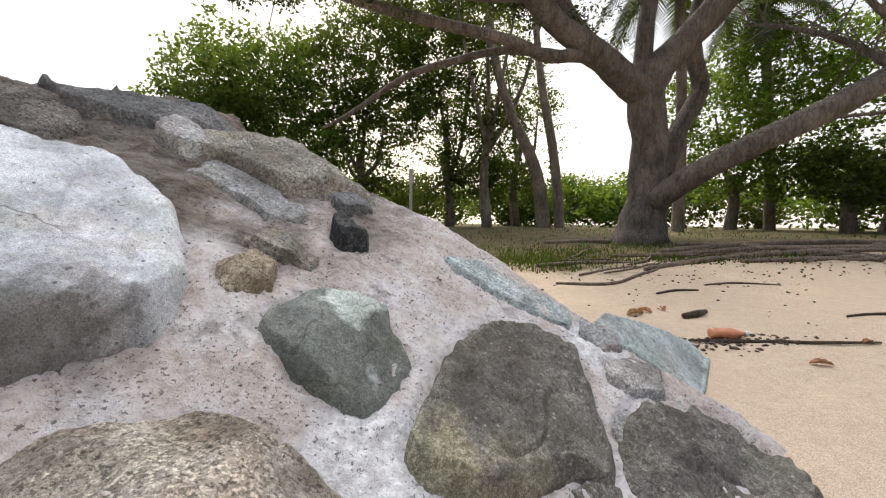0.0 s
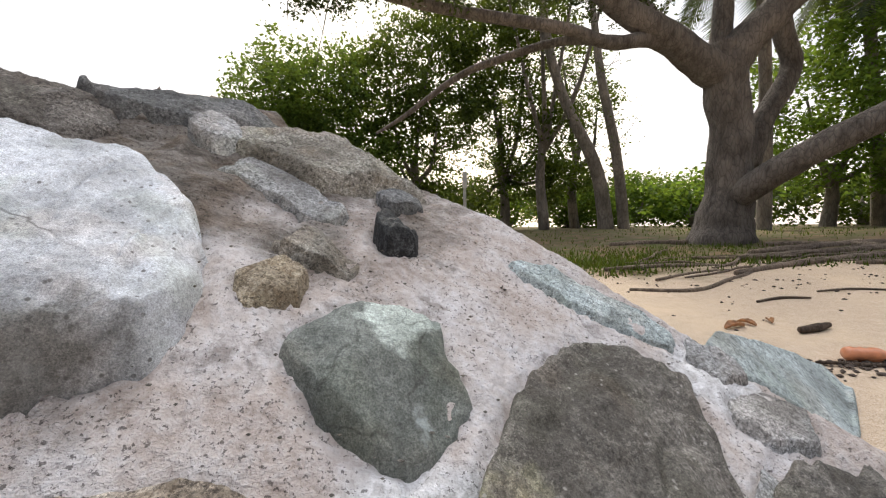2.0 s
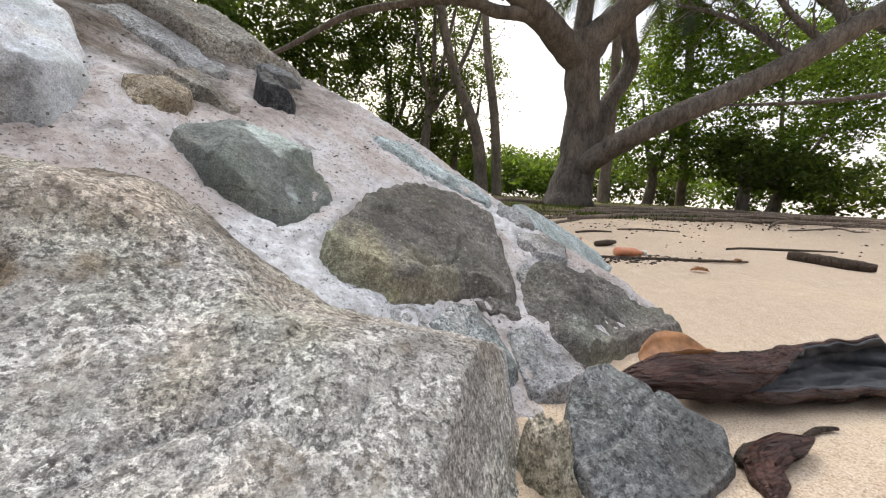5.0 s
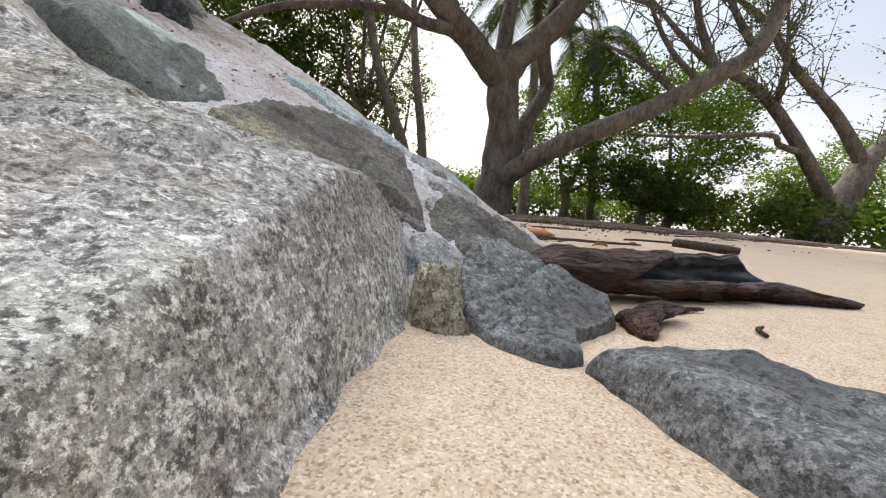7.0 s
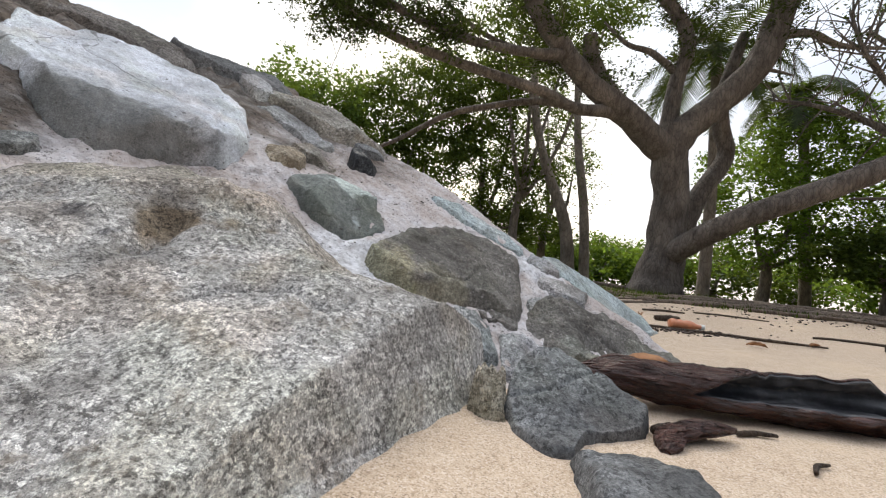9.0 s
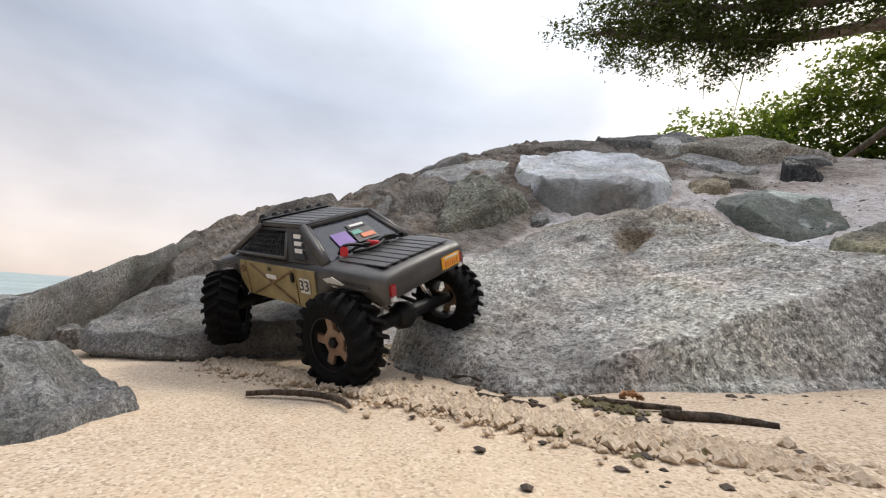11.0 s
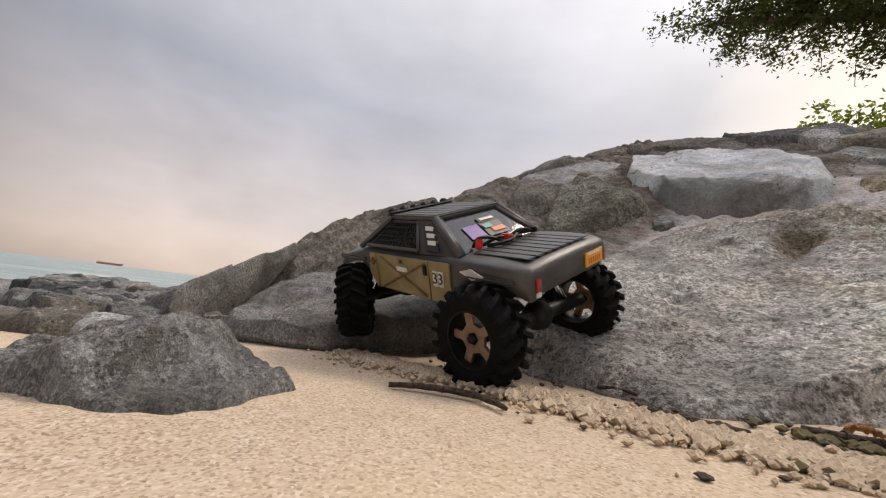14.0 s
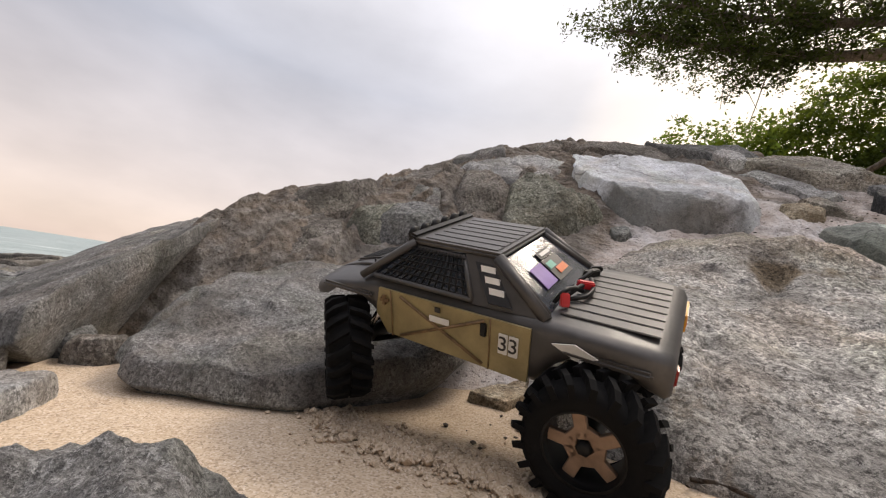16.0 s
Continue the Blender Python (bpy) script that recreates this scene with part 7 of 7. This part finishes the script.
# cables and plugs behind the rear window
for i, pts in enumerate(([(-0.098, 0.052, 0.150), (-0.104, 0.048, 0.160), (-0.108, 0.030, 0.158), (-0.112, 0.012, 0.150)], [(-0.102, 0.040, 0.150), (-0.110, 0.020, 0.156), (-0.112, -0.004, 0.152), (-0.114, -0.022, 0.150)], [(-0.104, -0.010, 0.152), (-0.110, -0.026, 0.157), (-0.108, -0.044, 0.153), (-0.112, -0.054, 0.150)], [(-0.106, 0.036, 0.149), (-0.118, 0.026, 0.151), (-0.120, 0.006, 0.152), (-0.113, -0.014, 0.154)])):
    tube("cable", [kv(p) for p in pts], [0.0022 * K] * 4, M["plastic"], truck, 7, 0.0, i, 6)
box_part("plug", (-0.106, 0.050, 0.1535), (0.008, 0.008, 0.012), M["redplug"], truck, (20, 0, 30), 0.001, "red power plug")
box_part("plug", (-0.113, 0.006, 0.1545), (0.016, 0.007, 0.007), M["redplug"], truck, (0, -10, 35), 0.001, "red power plug")
box_part("plug", (-0.110, -0.030, 0.1545), (0.018, 0.008, 0.007), M["plastic"], truck, (0, 0, 60), 0.001)
box_part("plug", (-0.110, -0.052, 0.1525), (0.012, 0.006, 0.006), M["plastic"], truck, (0, 10, 20), 0.001)

# running gear
HUBS = {"rl": (-0.149, 0.108, 0.072), "rr": (-0.149, -0.099, 0.046), "fl": (0.110, 0.099, 0.063), "fr": (0.110, -0.103, 0.050)}
chassis = box_part("chassis", (-0.02, 0, 0.092), (0.26, 0.050, 0.016), M["plastic"], truck, bev=0.003, label="black plastic chassis rails")
box_part("gearbox", (-0.01, 0, 0.080), (0.06, 0.042, 0.026), M["plastic"], truck, bev=0.004)
box_part("battery_tray", (0.075, 0, 0.104), (0.07, 0.05, 0.018), M["plastic"], truck, bev=0.002)
for a, b, nm in (("rl", "rr", "rear"), ("fl", "fr", "front")):
    pa, pb = Vector(HUBS[a]), Vector(HUBS[b])
    ax = tube(nm + "_axle", [kv(pa), kv(pa.lerp(pb, 0.35)), kv(pa.lerp(pb, 0.65)), kv(pb)], [0.0085 * K, 0.0095 * K, 0.0095 * K, 0.0085 * K], M["plastic"], truck, 12)
    c = pa.lerp(pb, 0.5)
    lathe("differential", [(0.004 * K, -0.017 * K), (0.015 * K, -0.012 * K), (0.019 * K, 0), (0.015 * K, 0.012 * K), (0.004 * K, 0.017 * K)], M["plastic"], ax, Matrix.Translation(kv(c)) @ Matrix.Rotation(radians(90), 4, "X"), 18)
    rod("drive_shaft", c + Vector((0.02 if nm == "rear" else -0.02, 0, 0.004)), (-0.02, 0, 0.082), 0.004, M["chrome"], truck)
    for sy, p in ((1, pa), (-1, pb)):
        q = p.lerp(c, 0.38)
        rod("link_rod", q + Vector((0, 0, -0.008)), (-0.02 + (0.03 if nm == "front" else -0.03), sy * 0.026, 0.082), 0.0032, M["plastic"], truck)
        topm = Vector((q.x * 0.86, sy * 0.036, 0.126))
        sh = rod("shock", q + Vector((0, 0, 0.008)), q.lerp(topm, 0.55), 0.0038, M["chrome"], truck)
        rod("shock_body", q.lerp(topm, 0.45), topm, 0.0062, M["plastic"], sh)
    if nm == "front":
        rod("steering_rod", pa.lerp(pb, 0.12) + Vector((0.022, 0, -0.002)), pb.lerp(pa, 0.12) + Vector((0.022, 0, -0.002)), 0.003, M["chrome"], truck, label="bright steel steering rod")
        box_part("servo", c + Vector((0.012, 0.012, 0.018)), (0.018, 0.032, 0.018), M["plastic"], truck, bev=0.002)


def lug_mesh(side):
    """One paddle lug, leaning from the middle of the tread over the shoulder."""
    R, Wd, verts, faces = 0.0475 * K, 0.021 * K, [], []
    for u in range(4):
        t = u / 3
        a, rr = -0.20 * t, (R if t < 0.8 else 0.043 * K)
        crest = (R + 0.0078 * K) if t < 0.8 else (0.043 * K + 0.0085 * K)
        for dr, da in ((rr - 0.002 * K, -0.060), (crest, -0.045), (crest, 0.045), (rr - 0.002 * K, 0.060)):
            verts.append((dr * math.cos(a + da), dr * math.sin(a + da), side * Wd * (0.05 + 1.02 * t)))
    for u in range(3):
        for e in range(4):
            p0, p1 = u * 4 + e, u * 4 + (e + 1) % 4
            faces.append((p0, p1, p1 + 4, p0 + 4))
    faces += [(0, 1, 2, 3), (12, 13, 14, 15)]
    me = bpy.data.meshes.new("lug")
    me.from_pydata(verts, [], faces)
    me.materials.append(M["tyre"])
    return me


LUGS = {-1: lug_mesh(-1), 1: lug_mesh(1)}


def wheel_parts(hub, tilt, steer):
    """A wheel: tyre with paddle lugs, bronze spoked rim, centre nut."""
    base = Matrix.Translation(kv(hub)) @ Matrix.Rotation(steer, 4, "Z") @ Matrix.Rotation(tilt, 4, "X") @ Matrix.Rotation(radians(-90), 4, "X")
    R, Wd = 0.0475 * K, 0.021 * K
    prof = [(0.029 * K, -Wd * 0.86), (0.034 * K, -Wd), (0.041 * K, -Wd * 1.02), (0.0455 * K, -Wd * 0.9), (R, -Wd * 0.5), (R * 1.005, 0), (R, Wd * 0.5), (0.0455 * K, Wd * 0.9), (0.041 * K, Wd * 1.02), (0.034 * K, Wd), (0.029 * K, Wd * 0.86)]
    seg = 48
    verts, faces = [], []
    for r, h in prof:
        for k in range(seg):
            a = 2 * math.pi * k / seg
            verts.append(base @ Vector((r * math.cos(a), r * math.sin(a), h)))
    for i in range(len(prof) - 1):
        for k in range(seg):
            faces.append((i * seg + k, i * seg + (k + 1) % seg, (i + 1) * seg + (k + 1) % seg, (i + 1) * seg + k))
    wh = new("wheel")
    wh.parent = truck
    link_mesh("tyre", verts, faces, M["tyre"], wh)
    for k in range(20):
        for side, me in LUGS.items():
            lug = new("lug", me)
            lug.parent = wh
            lug.matrix_local = base @ Matrix.Rotation(2 * math.pi * (k + (0.5 if side > 0 else 0)) / 20, 4, "Z")
    sgn = 1 if hub[1] > 0 else -1
    face = sgn * Wd * 0.42
    lathe("rim_barrel", [(0.0285 * K, -Wd * 0.86), (0.0305 * K, -Wd * 0.9), (0.027 * K, -Wd * 0.6), (0.027 * K, Wd * 0.6), (0.0305 * K, Wd * 0.9), (0.0285 * K, Wd * 0.86)], M["plastic"], wh, base, 32, False)
    bm = bmesh.new()
    for k in range(5):
        m = base @ Matrix.Translation((0, 0, face)) @ Matrix.Rotation(2 * math.pi * k / 5, 4, "Z") @ Matrix.Translation((0.0165 * K, 0, 0)) @ Matrix.Diagonal((0.022 * K, 0.010 * K, 0.005 * K, 1))
        bmesh.ops.create_cube(bm, size=1, matrix=m)
        m = base @ Matrix.Translation((0, 0, face)) @ Matrix.Rotation(2 * math.pi * (k + 0.5) / 5, 4, "Z") @ Matrix.Translation((0.011 * K, 0, 0)) @ Matrix.Diagonal((0.008 * K, 0.010 * K, 0.005 * K, 1))
        bmesh.ops.create_cube(bm, size=1, matrix=m)
    bmesh.ops.bevel(bm, geom=bm.edges[:], offset=0.0006, segments=1, affect="EDGES")
    rim = part("rim", bm, M["bronze"], wh, "bronze painted spoked rim")
    lathe("hub_nut", [(0.006 * K, -0.004 * K), (0.006 * K, 0.004 * K), (0.004 * K, 0.006 * K)], M["plastic"], rim, base @ Matrix.Translation((0, 0, face * 1.1)) @ (Matrix.Rotation(math.pi, 4, "X") if sgn < 0 else Matrix()), 6)


rt = math.atan2(HUBS["rl"][2] - HUBS["rr"][2], HUBS["rl"][1] - HUBS["rr"][1])
ft = math.atan2(HUBS["fl"][2] - HUBS["fr"][2], HUBS["fl"][1] - HUBS["fr"][1])
for key, tilt, steer in (("rl", rt, 0.0), ("rr", rt, 0.0), ("fl", ft, -0.7), ("fr", ft, -0.6)):
    wheel_parts(HUBS[key], tilt, steer)
